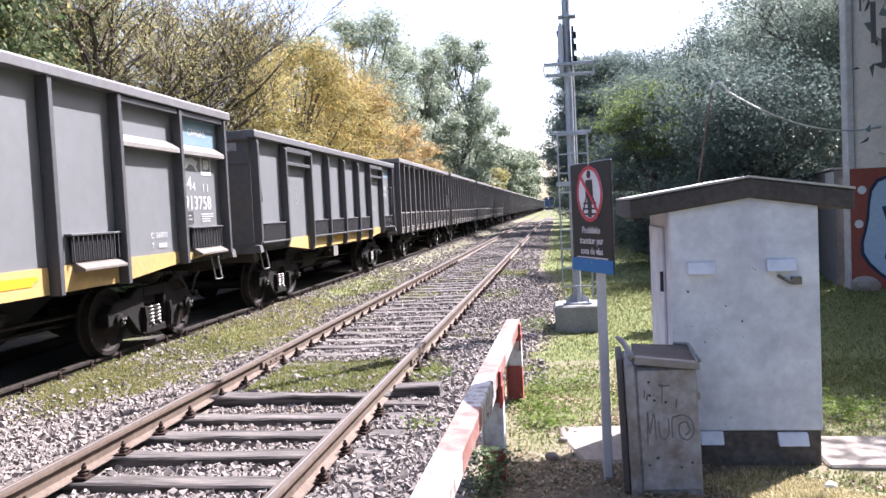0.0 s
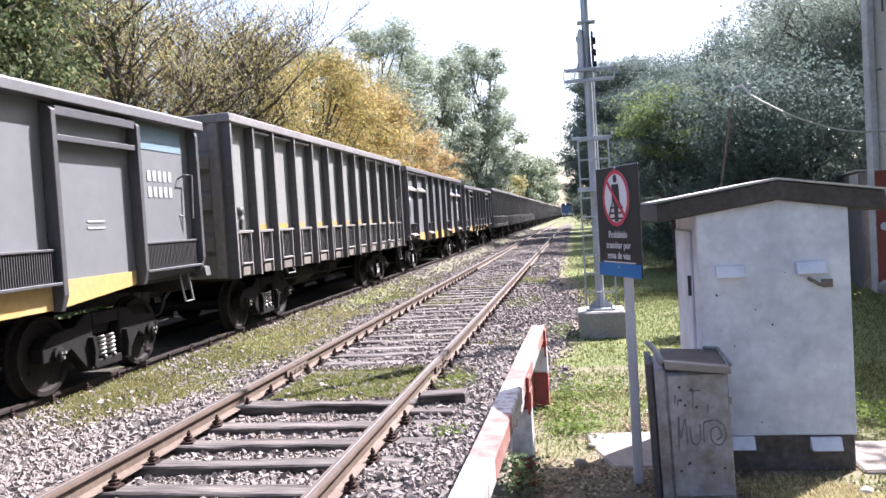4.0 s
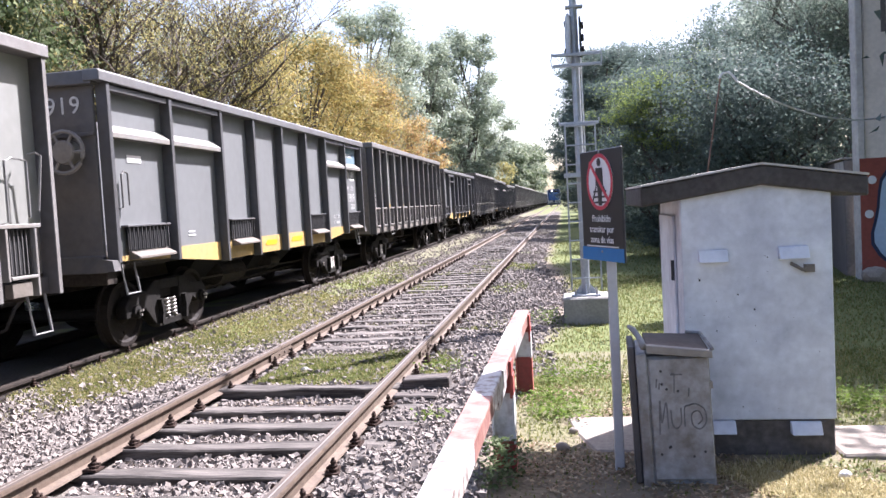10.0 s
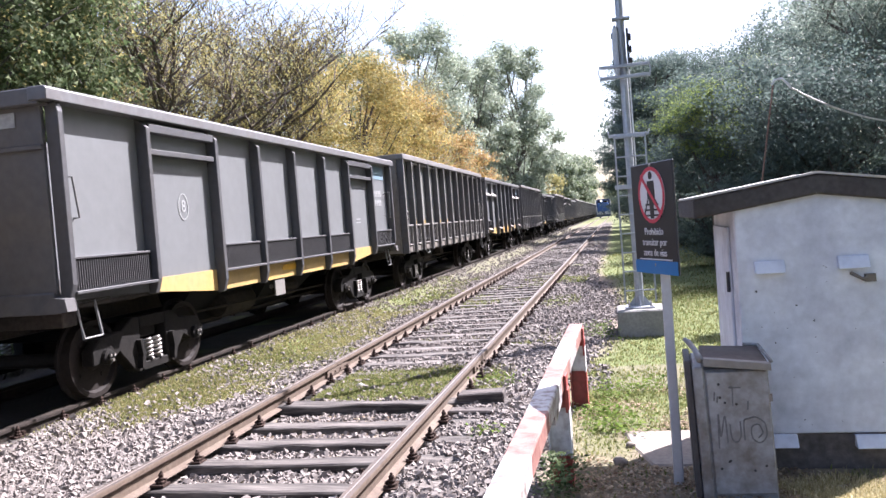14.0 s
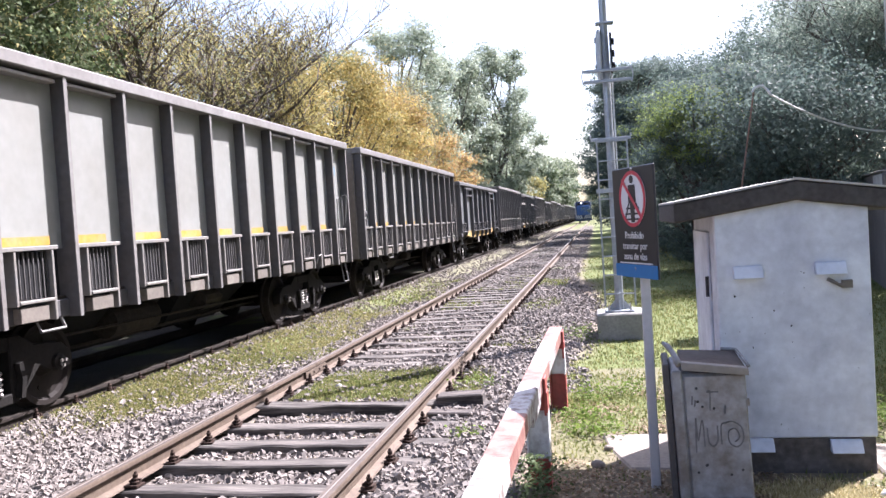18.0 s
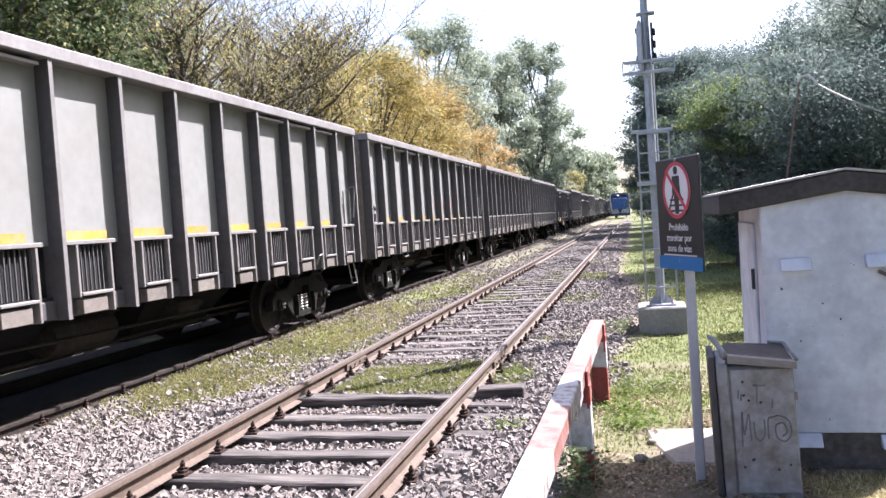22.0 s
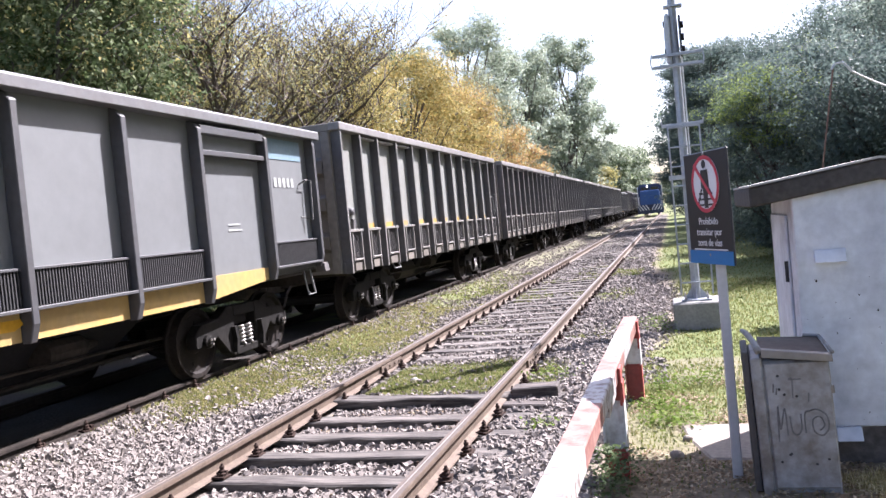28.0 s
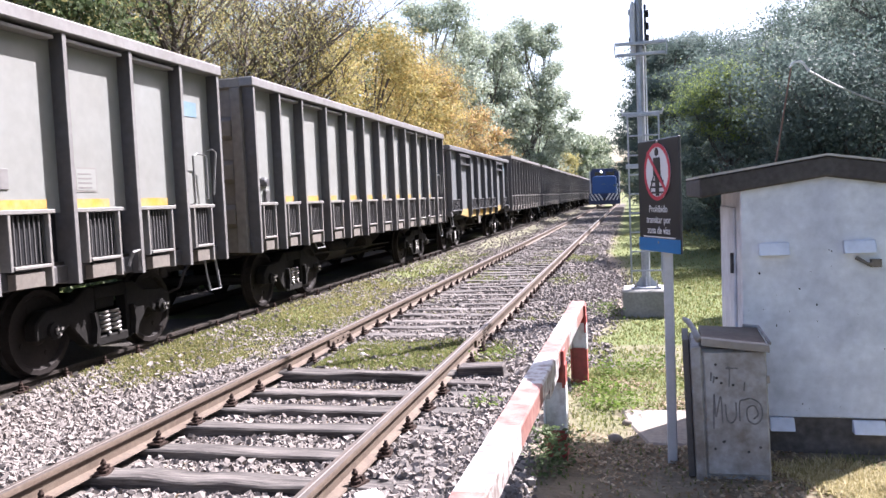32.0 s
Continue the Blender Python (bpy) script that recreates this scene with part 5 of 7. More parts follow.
WAGONS[10]["label"] = "tall pale-panelled open wagon with faded red spray paint"
for y, seed in ((5.2, 1), (6.2, 2), (7.2, 3), (8.2, 7)):
    for j in range(3):
        mark(WAGONS[10], "spray_paint", scrawl(1, seed * 5 + j), y - 0.22 + 0.2 * j, 2.0 + 0.04 * j, 1.299, "faded red spray-painted loop")
for j in range(2):
    mark(WAGONS[10], "spray_paint", scrawl(1, 61 + j), 7.05 + 0.16 * j, 2.45 + 0.1 * j, 1.299, "faded red spray-painted loop")
for k, y, z in ((2, 9.15, 1.84), (4, 9.1, 1.84), (12, 9.05, 1.86), (16, 9.15, 1.84), (9, 9.1, 1.84)):
    plate = mark(WAGONS[k], "stencil_patch", Shape().box(-0.16, 0.16, -0.002, 0.002, -0.11, 0.13).mesh("stencil_patch", M_LEDGE), y, z + 0.03, 1.299, "dull grey stencil patch with small writing")
    part("patch_field", Shape().box(-0.145, 0.145, -0.003, 0.001, -0.095, 0.115).mesh("patch_field", M_PANEL), plate, (0, -0.001, 0))
    part("small_writing", bars(4, 0.24, 0.014, 0.045, M_CHORD, seed=k), plate, (0.0, -0.004, 0.06))
for k in (2, 9, 12, 13, 16):
    mark(WAGONS[k], "blue_wash", Shape().box(-0.20, 0.20, -0.002, 0.002, -0.10, 0.08).mesh("blue_wash", M_BLUE_PALE), 11.1, 2.78, 1.299, "patch of washed-out blue paint")

# ---- the blue locomotive that comes the other way ----
def locomotive():
    w = thing("locomotive", (0, 247, 0), "blue diesel locomotive with white chevrons and a lit headlight", "locomotive")
    part("underframe", Shape().box(-1.35, 1.35, 0.4, 17, 1.05, 1.35).mesh("underframe", M_LOCO_GREY, bevel=0.03), w)
    hood = Shape().prism([(-1.25, 1.35), (1.25, 1.35), (1.25, 3.05), (1.10, 3.30), (-1.10, 3.30), (-1.25, 3.05)], "y", 0.55, 2.6)
    part("nose", hood.mesh("nose", M_LOCO_BLUE, bevel=0.06), w)
    cab = Shape().prism([(-1.56, 1.35), (1.56, 1.35), (1.56, 3.65), (1.25, 4.15), (-1.25, 4.15), (-1.56, 3.65)], "y", 2.6, 5.2)
    cabob = part("cab", cab.mesh("cab", M_LOCO_DARK, bevel=0.05), w, label="dark blue driving cab")
    for x0, x1 in ((-1.05, -0.15), (0.15, 1.05)):
        part("windscreen", Shape().box(x0, x1, 2.57, 2.61, 3.36, 3.78).mesh("windscreen", M_GLASS_DARK, bevel=0.01), cabob)
    part("long_hood", Shape().prism([(-0.95, 1.35), (0.95, 1.35), (0.95, 3.4), (0.7, 3.7), (-0.7, 3.7), (-0.95, 3.4)], "y", 5.2, 16.5).mesh("long_hood", M_LOCO_BLUE, bevel=0.05), w)
    pilot = part("pilot", Shape().prism([(-1.62, 0.30), (1.62, 0.30), (1.62, 1.45), (-1.62, 1.45)], "y", 0.30, 0.45).mesh("pilot", M_LOCO_DARK, bevel=0.03), w, label="pilot plate with slanted white stripes")
    for sx in (-1, 1):
        for k in range(4):
            x0 = 0.05 + k * 0.38
            q = [(sx * x0, 0.72), (sx * (x0 + 0.16), 0.72), (sx * (x0 + 0.62), 1.42), (sx * (x0 + 0.46), 1.42)]
            q = [(max(-1.58, min(1.58, a)), b) for a, b in q]
            part("chevron", Shape().prism(q, "y", 0.27, 0.296).mesh("chevron", M_LOCO_WHITE), pilot)
    part("headlight", Shape().lathe([(2.50, 0.06), (2.57, 0.08), (2.6, 0.08)], "y", 14, (-0.35, 0, 3.80)).mesh("headlight", M_HEADLIGHT), w)
    part("coupler", Shape().box(-0.14, 0.14, -0.1, 0.35, 0.72, 0.98).mesh("coupler", M_UNDER, bevel=0.03), w)
    for sx in (-1, 1):
        part("handrail", Shape().tube([(sx * 1.38, 0.5, 1.4), (sx * 1.38, 0.5, 2.45), (sx * 1.38, 2.5, 2.45)], 0.035, 6).mesh("handrail", M_LOCO_WHITE), w)
        part("side_handrail", Shape().tube([(sx * 1.4, 5.3, 2.4), (sx * 1.4, 16.0, 2.4), (sx * 1.4, 16.0, 1.4)], 0.03, 6).mesh("side_handrail", M_LOCO_WHITE), w)
        part("corner_post", Shape().box(min(sx * 1.50, sx * 1.60), max(sx * 1.50, sx * 1.60), 2.50, 2.59, 1.5, 3.9).mesh("corner_post", M_LOCO_WHITE), w)
    for y in (4.0, 13.2):
        b = part("bogie", Shape().box(-1.0, 1.0, -1.9, 1.9, 0.55, 0.85).box(0.95, 1.2, -2.0, 2.0, 0.45, 0.75).box(-1.2, -0.95, -2.0, 2.0, 0.45, 0.75).mesh("bogie", M_UNDER, bevel=0.03), w, (0, y, 0))
        for dy in (-1.5, 0, 1.5):
            part("wheelset", BOGIE["wheelset"], b, (0, dy, 0.455))
    part("fuel_tank", Shape().box(-1.2, 1.2, 6.6, 10.6, 0.4, 1.05).mesh("fuel_tank", M_UNDER, bevel=0.08), w)
    part("exhaust", Shape().lathe([(3.6, 0.2), (4.0, 0.2)], "z", 12, (0, 8.5, 0)).mesh("exhaust", M_LOCO_GREY), w)
    return w


LOCO = locomotive()

# ---- barrier of old rails, painted red and white ----
def barrier():
    b = thing("barrier_rail", (0, 0, 0), "low barrier of welded steel channel painted in chipped red and white", "barrier")
    # the top bar, in painted lengths, along the path beside the track
    marks = [7.50, 6.55, 5.78, 5.02, 4.20, 3.41, 2.62, 1.85, 1.0]

    def bar_x(y):
        return 2.052 + 0.0135 * (y - 2.8)
    sec = [(-0.064, 0.43), (-0.064, 0.525), (-0.056, 0.535), (0.056, 0.535), (0.064, 0.525), (0.064, 0.43), (0.052, 0.43), (0.052, 0.515), (-0.052, 0.515), (-0.052, 0.43)]
    n = len(sec)
    for k in range(len(marks) - 1):
        yb, ya = marks[k], marks[k + 1]
        xa, xb = bar_x(ya), bar_x(yb)
        s = Shape().add([(xa + a, ya, z) for a, z in sec] + [(xb + a, yb, z) for a, z in sec], [(i, n + i, n + (i + 1) % n, (i + 1) % n) for i in range(n)] + [tuple(range(n)), tuple(range(n, 2 * n))[::-1]])
        part("bar", s.mesh("bar", M_BAR_RED if k % 2 == 0 else M_BAR_WHITE), b, label="red-painted length of bar" if k % 2 == 0 else "white-painted length of bar")
    section = [(-0.075, -0.07), (-0.075, 0.07), (-0.063, 0.07), (-0.063, 0.008), (0.063, 0.008), (0.063, 0.07), (0.075, 0.07), (0.075, -0.07), (0.063, -0.07), (0.063, -0.008), (-0.063, -0.008), (-0.063, -0.07)]
    for y, x, zones in ((7.30, 2.125, ((-0.24, 0.13, M_POST_RED), (0.13, 0.36, M_POST_WHITE), (0.36, 0.43, M_POST_RED))), (5.22, 2.10, ((-0.24, -0.02, M_POST_RED), (-0.02, 0.30, M_POST_WHITE), (0.30, 0.43, M_POST_RED))), (2.5, 2.06, ((-0.24, 0.1, M_POST_RED), (0.1, 0.43, M_POST_WHITE)))):
        for z0, z1, m in zones:
            part("post", Shape().prism([(x + p, y + q) for p, q in section], "z", z0, z1).mesh("post", m), b, label="steel post section")
    for y, x, m in ((7.30, 2.196, M_POST_RED), (5.22, 2.168, M_POST_RED)):
        part("post_flange", Shape().box(x - 0.016, x, y - 0.075, y + 0.075, 0.28, 0.525).mesh("post_flange", m, bevel=0.003), b, label="red flange beside the bar")
    part("tie_strip", Shape().prism([(2.11, 0.36), (2.135, 0.36), (2.135, 0.43), (2.11, 0.43)], "y", 4.55, 5.14).mesh("tie_strip", M_BAR_WHITE), b, label="bent strip welded under the bar")
    return b


barrier()


# ---- warning sign ----
def warning_sign():
    s = thing("warning_sign", (2.84, 5.24, -0.21), "black warning sign with a red prohibition ring on a pale post", "sign")
    part("post", Shape().box(-0.030, 0.030, -0.028, 0.028, -0.1, 1.66).mesh("post", M_POLE, bevel=0.006), s, label="pale grey square steel post")
    board = part("board", Shape().box(-0.285, 0.285, -0.008, 0.008, -0.345, 0.365).mesh("board", M_SIGN_BLACK, bevel=0.006), s, (-0.045, -0.03, 1.705), "black sign board", turn=(0, 0, -66))
    part("blue_band", Shape().box(-0.284, 0.284, -0.002, 0.002, -0.042, 0.042).mesh("blue_band", M_SIGN_BLUE), board, (0, -0.011, -0.302))
    disc = Shape().lathe([(-0.0015, 0.178), (0.0015, 0.178)], "y", 40)
    part("white_disc", disc.mesh("white_disc", M_SIGN_WHITE), board, (0, -0.010, 0.160))
    ring = Shape()
    n = 40
    ri, ro = 0.156, 0.180
    vs = [(r * math.cos(2 * math.pi * k / n), yy, r * math.sin(2 * math.pi * k / n)) for yy in (-0.002, 0.0) for r in (ri, ro) for k in range(n)]
    fs = []
    for k in range(n):
        j = (k + 1) % n
        fs += [(k, j, n + j, n + k), (2 * n + k, 3 * n + k, 3 * n + j, 2 * n + j), (n + k, n + j, 3 * n + j, 3 * n + k), (k, 2 * n + k, 2 * n + j, j)]
    ring.add(vs, fs)
    part("red_ring", ring.mesh("red_ring", M_SIGN_RED), board, (0, -0.0125, 0.160))
    # a plain upright mark over a pictured track
    fig = Shape().lathe([(-0.001, 0.026), (0.001, 0.026)], "y", 16, (0, 0, 0.125))
    fig.prism([(-0.045, 0.09), (0.045, 0.09), (0.052, -0.02), (0.03, -0.03), (0.024, -0.15), (-0.020, -0.15), (-0.03, -0.03), (-0.052, -0.02)], "y", -0.001, 0.001)
    stroke([(-0.05, -0.03), (-0.115, -0.14)], 0.014, 0.002, 0, fig, "y")
    stroke([(0.05, -0.03), (0.115, -0.14)], 0.014, 0.002, 0, fig, "y")
    for z, h in ((-0.06, 0.085), (-0.095, 0.10), (-0.13, 0.12)):
        stroke([(-h, z), (h, z)], 0.012, 0.002, 0, fig, "y")
    part("pictogram", fig.mesh("pictogram", M_SIGN_BLACK), board, (0, -0.0135, 0.160), "plain upright mark over a pictured track")
    sl = stroke([(-0.125, 0.125), (0.125, -0.125)], 0.024, 0.002, 0, Shape(), "y")
    part("slash", sl.mesh("slash", M_SIGN_RED), board, (0, -0.0165, 0.160))
    for text, z in (("Prohibido", -0.075), ("transitar por", -0.143), ("zona de vías", -0.210)):
        part("sign_text", lettering(text, 0.047, M_SIGN_WHITE, 0.001), board, (0, -0.011, z))
    part("sign_line", Shape().box(-0.22, 0.22, -0.001, 0.001, -0.004, 0.004).mesh("sign_line", M_SIGN_WHITE), board, (0, -0.010, -0.252))
    for z in (0.348, -0.285):
        part("bolt", Shape().lathe([(-0.016, 0.006), (-0.012, 0.011), (-0.008, 0.011)], "y", 8).mesh("bolt", M_BRIGHT), board, (0, 0, z))


warning_sign()


# ---- street-side cabinet ----
def rounded(pts, n=6):
    """A smooth line through the points."""
    p = [pts[0]] + list(pts) + [pts[-1]]
    out = []
    for a, b, c, d in zip(p[:-3], p[1:-2], p[2:-1], p[3:]):
        for k in range(n):
            t = k / n
            out.append(tuple(0.5 * (2 * b[i] + (c[i] - a[i]) * t + (2 * a[i] - 5 * b[i] + 4 * c[i] - d[i]) * t * t + (3 * b[i] - a[i] - 3 * c[i] + d[i]) * t ** 3) for i in (0, 1)))
    return out + [pts[-1]]


def cabinet():
    c = thing("utility_cabinet", (3.19, 5.02, -0.13), "dented grey steel utility cabinet with a bent rusty lid and scrawls", "cabinet", rz=-3)
    c.rotation_euler.y = radians(-1.6)
    part("body", Shape().box(-0.19, 0.19, -0.22, 0.22, -0.06, 0.735).mesh("body", M_CABINET, bevel=0.01), c)
    part("front_door", Shape().box(-0.155, 0.185, -0.238, -0.221, 0.0, 0.725).mesh("front_door", M_CABINET, bevel=0.006), c)
    part("side_strip", Shape().box(-0.225, -0.165, -0.245, 0.24, -0.06, 0.76).mesh("side_strip", M_CABINET, bevel=0.008), c, label="folded steel corner strip")
    part("side_flap", Shape().box(-0.268, -0.228, -0.18, 0.235, -0.04, 0.79).mesh("side_flap", M_GRILLE, bevel=0.006), c, label="dark open side flap")
    # the lid: warped to fit the camera's view, its far side sunk and its front edge dipping to one side
    top = [(-0.160, -0.252, 0.805), (0.200, -0.252, 0.755), (0.185, 0.21, 0.785), (-0.165, 0.21, 0.81)]
    low = [(a, b, z - 0.035) for a, b, z in top]
    lid = Shape().add(low + top, [(3, 2, 1, 0), (4, 5, 6, 7), (0, 1, 5, 4), (1, 2, 6, 5), (2, 3, 7, 6), (3, 0, 4, 7)])
    # Lid darkened for the hut's shade; the pale lip stands for its sunlit edge.
    part("lid", lid.mesh("lid", M_CABINET_TOP, bevel=0.004), c, label="warped rust-stained lid darkened for shade")
    lip = Shape().add([(-0.163, -0.265, 0.766), (0.205, -0.265, 0.722), (0.205, -0.253, 0.722), (-0.163, -0.253, 0.766), (-0.163, -0.265, 0.812), (0.205, -0.265, 0.762), (0.205, -0.245, 0.772), (-0.163, -0.245, 0.82)],
                      [(3, 2, 1, 0), (4, 5, 6, 7), (0, 1, 5, 4), (1, 2, 6, 5), (2, 3, 7, 6), (3, 0, 4, 7)])
    part("lid_lip", lip.mesh("lid_lip", M_LEDGE, bevel=0.002), c, label="bent front lip painted pale for sunlight")
    part("lid_rim", Shape().tube([(0.207, -0.255, 0.775), (0.200, -0.10, 0.785), (0.19, 0.212, 0.792), (0.10, 0.214, 0.80)], 0.011, 6).mesh("lid_rim", M_CABINET, smooth=True), c)
    part("bent_corner", Shape().tube([(-0.175, -0.255, 0.80), (-0.19, -0.21, 0.835), (-0.20, -0.12, 0.845), (-0.225, -0.02, 0.87), (-0.25, 0.05, 0.88)], [0.022, 0.020, 0.017, 0.018, 0.012], 7).mesh("bent_corner", M_CABINET, smooth=True), c, label="crumpled corner of sheet steel")
    part("door_handle", Shape().box(0.183, 0.20, -0.24, -0.215, 0.54, 0.58).mesh("door_handle", M_LEDGE), c)
    ink = Shape()
    for pts in ([(-0.115, 0.30), (-0.105, 0.47), (-0.10, 0.36), (-0.07, 0.46), (-0.065, 0.33)], [(-0.045, 0.42), (-0.04, 0.35), (-0.015, 0.33), (0.01, 0.36), (0.012, 0.43)],
                [(0.03, 0.34), (0.033, 0.43), (0.06, 0.445), (0.10, 0.45), (0.145, 0.42), (0.15, 0.36), (0.115, 0.325), (0.075, 0.345), (0.072, 0.40), (0.11, 0.415), (0.13, 0.375), (0.105, 0.35)],
                [(-0.12, 0.54), (-0.115, 0.58)], [(-0.105, 0.53), (-0.10, 0.56)], [(-0.02, 0.51), (-0.015, 0.60), (-0.03, 0.60), (0.03, 0.60)], [(0.06, 0.49), (0.065, 0.53)]):
        stroke(rounded([(u, 0.18 + (z - 0.22) * 1.18) for u, z in pts]), 0.0085, 0.002, 0, ink, "y")
    tagged(part("scrawl", ink.mesh("scrawl", M_FADED_INK), c, (0.0, -0.241, 0), "looping black marker scrawl"), kind="stuff")
    dents = Shape()
    r = random.Random(8)
    for k in range(9):
        x, z = r.uniform(-0.13, 0.16), r.choice((r.uniform(0.08, 0.2), r.uniform(0.5, 0.66)))
        dents.lathe([(-0.0405, 0.003 + 0.005 * r.random()), (-0.039, 0.008)], "y", 7, (x, -0.2, z))
    tagged(part("paint_wear", dents.mesh("paint_wear", M_SCRAWL), c, label="dark chips in the paint"), kind="stuff")


cabinet()


# ---- whitewashed hut ----
def hut():
    h = thing("equipment_hut", (0, 0, 0), "small whitewashed masonry equipment hut with a dark gabled roof edge", "hut")
    x0, x1, y0, y1, zb, zt, apex = 3.315, 4.262, 5.50, 6.62, 0.02, 1.515, 1.612
    mid = 3.828
    outline = [(x0, zb), (x1, zb), (x1, zt), (mid, apex), (x0, zt)]
    s = Shape().prism(outline, "y", y0, y0 + 0.08)
    part("front_wall", s.mesh("front_wall", M_WHITEWASH, bevel=0.008), h, label="whitewashed wall")
    part("rear_wall", Shape().prism(outline, "y", y1 - 0.08, y1).mesh("rear_wall", M_WHITEWASH, bevel=0.008), h)
    for a, b in ((x0, x0 + 0.08), (x1 - 0.08, x1)):
        part("side_wall", Shape().box(a, b, y0 + 0.081, y1 - 0.081, zb, zt).mesh("side_wall", M_WHITEWASH), h)
    door = part("side_door", Shape().box(x0 - 0.022, x0 - 0.002, y0 + 0.25, y1 - 0.12, 0.06, 1.40).mesh("side_door", M_WHITEWASH, bevel=0.005), h, label="white-painted sheet door")
    part("door_hinge", Shape().lathe([(0.95, 0.012), (1.09, 0.012)], "z", 8, (x0 - 0.03, y0 + 0.25, 0)).mesh("door_hinge", M_SCRAWL), door)
    part("door_hinge", Shape().lathe([(0.3, 0.012), (0.44, 0.012)], "z", 8, (x0 - 0.03, y0 + 0.25, 0)).mesh("door_hinge", M_SCRAWL), door)
    part("plinth", Shape().box(x0 + 0.012, x1 - 0.008, y0 + 0.012, y1 - 0.01, -0.30, zb - 0.001).mesh("plinth", M_PLINTH, bevel=0.01), h, label="dark plinth")
    e0, e1, ez, az, th = 3.06, 4.475, 1.505, 1.632, 0.10
    roof = [(e0, ez - 0.03), (mid, az - 0.05), (e1, ez - 0.03), (e1, ez + th), (mid, az + th - 0.02), (e0, ez + th)]
    part("roof_slab", Shape().prism(roof, "y", y0 - 0.05, y1 + 0.14).mesh("roof_slab", M_ROOF, bevel=0.012), h, label="dark gabled roof slab")
    # Pale strip on the dark roof stands for its sunlit edge.
    rim = Shape()
    for (a, za), (b, zb2) in (((e0, ez + th), (mid, az + th - 0.02)), ((mid, az + th - 0.02), (e1, ez + th))):
        rim.prism([(a, za + 0.002), (b, zb2 + 0.002), (b, zb2 + 0.016), (a, za + 0.016)], "y", y0 - 0.06, y1 + 0.15)
    part("roof_rim", rim.mesh("roof_rim", M_ROOF_RIM), h, label="roof cap painted pale for sunlight")
    for xa, xb, z in ((3.42, 3.605, 1.092), (3.925, 4.11, 1.095)):
        s = Shape().prism([(y0 - 0.055, z - 0.005), (y0 - 0.003, z - 0.005), (y0 - 0.003, z + 0.075), (y0 - 0.02, z + 0.075)], "x", xa, xb)
        part("vent_hood", s.mesh("vent_hood", M_WHITEWASH, bevel=0.004), h, label="white sheet vent hood")
    for xa, xb, z in ((3.47, 3.62, -0.055), (3.97, 4.16, -0.065)):
        part("vent_hood", Shape().prism([(y0 - 0.06, z - 0.005), (y0 + 0.008, z - 0.005), (y0 + 0.008, z + 0.075), (y0 - 0.02, z + 0.075)], "x", xa, xb).mesh("vent_hood", M_WHITEWASH, bevel=0.004), h)
    part("cable_stub", Shape().tube([(4.00, y0 - 0.01, 1.06), (4.03, y0 - 0.05, 1.04), (4.06, y0 - 0.05, 1.02), (4.10, y0 - 0.02, 1.03)], 0.012, 6).box(4.08, 4.14, y0 - 0.04, y0 - 0.002, 1.00, 1.05).mesh("cable_stub", M_BEIGE_PLATE), h, label="broken cable stub and box")
    chips = Shape()
    r = random.Random(5)
    for k in range(26):
        x, z = r.uniform(x0 + 0.02, x0 + 0.55) if k < 17 else r.uniform(x0 + 0.02, x1 - 0.02), r.uniform(0.05, 1.15)
        s2 = 0.006 * r.random() ** 2 + 0.0018
        pts = [(x + s2 * r.uniform(0.6, 1.3) * math.cos(a), z + s2 * r.uniform(0.6, 1.6) * math.sin(a)) for a in [2 * math.pi * j / 6 for j in range(6)]]
        chips.prism(pts, "y", y0 - 0.003, y0 + 0.002)
    for k in range(10):
        z = r.uniform(0.05, 1.3)
        pts = [(x1 - 0.004 + r.uniform(-0.012, 0.004), z + 0.02 * j * r.uniform(0.6, 1.2)) for j in range(4)]
        stroke(pts, 0.012, 0.006, 0, chips, "y")
    cm = chips.mesh("flaked_paint", M_SCRAWL)
    tagged(part("flaked_paint", cm, h, label="dark chips where the whitewash has flaked"), kind="stuff")
    slab = Shape().prism([(2.50, 6.44), (2.56, 6.05), (2.69, 5.58), (3.3, 5.56), (3.3, 6.46)], "z", -0.36, -0.203).box(4.28, 5.4, 5.45, 6.12, -0.34, -0.198)
    tagged(part("pavement", slab.mesh("pavement", M_SLAB, bevel=0.015)), "worn pale concrete paving beside the hut", "pavement", kind="structure")


hut()


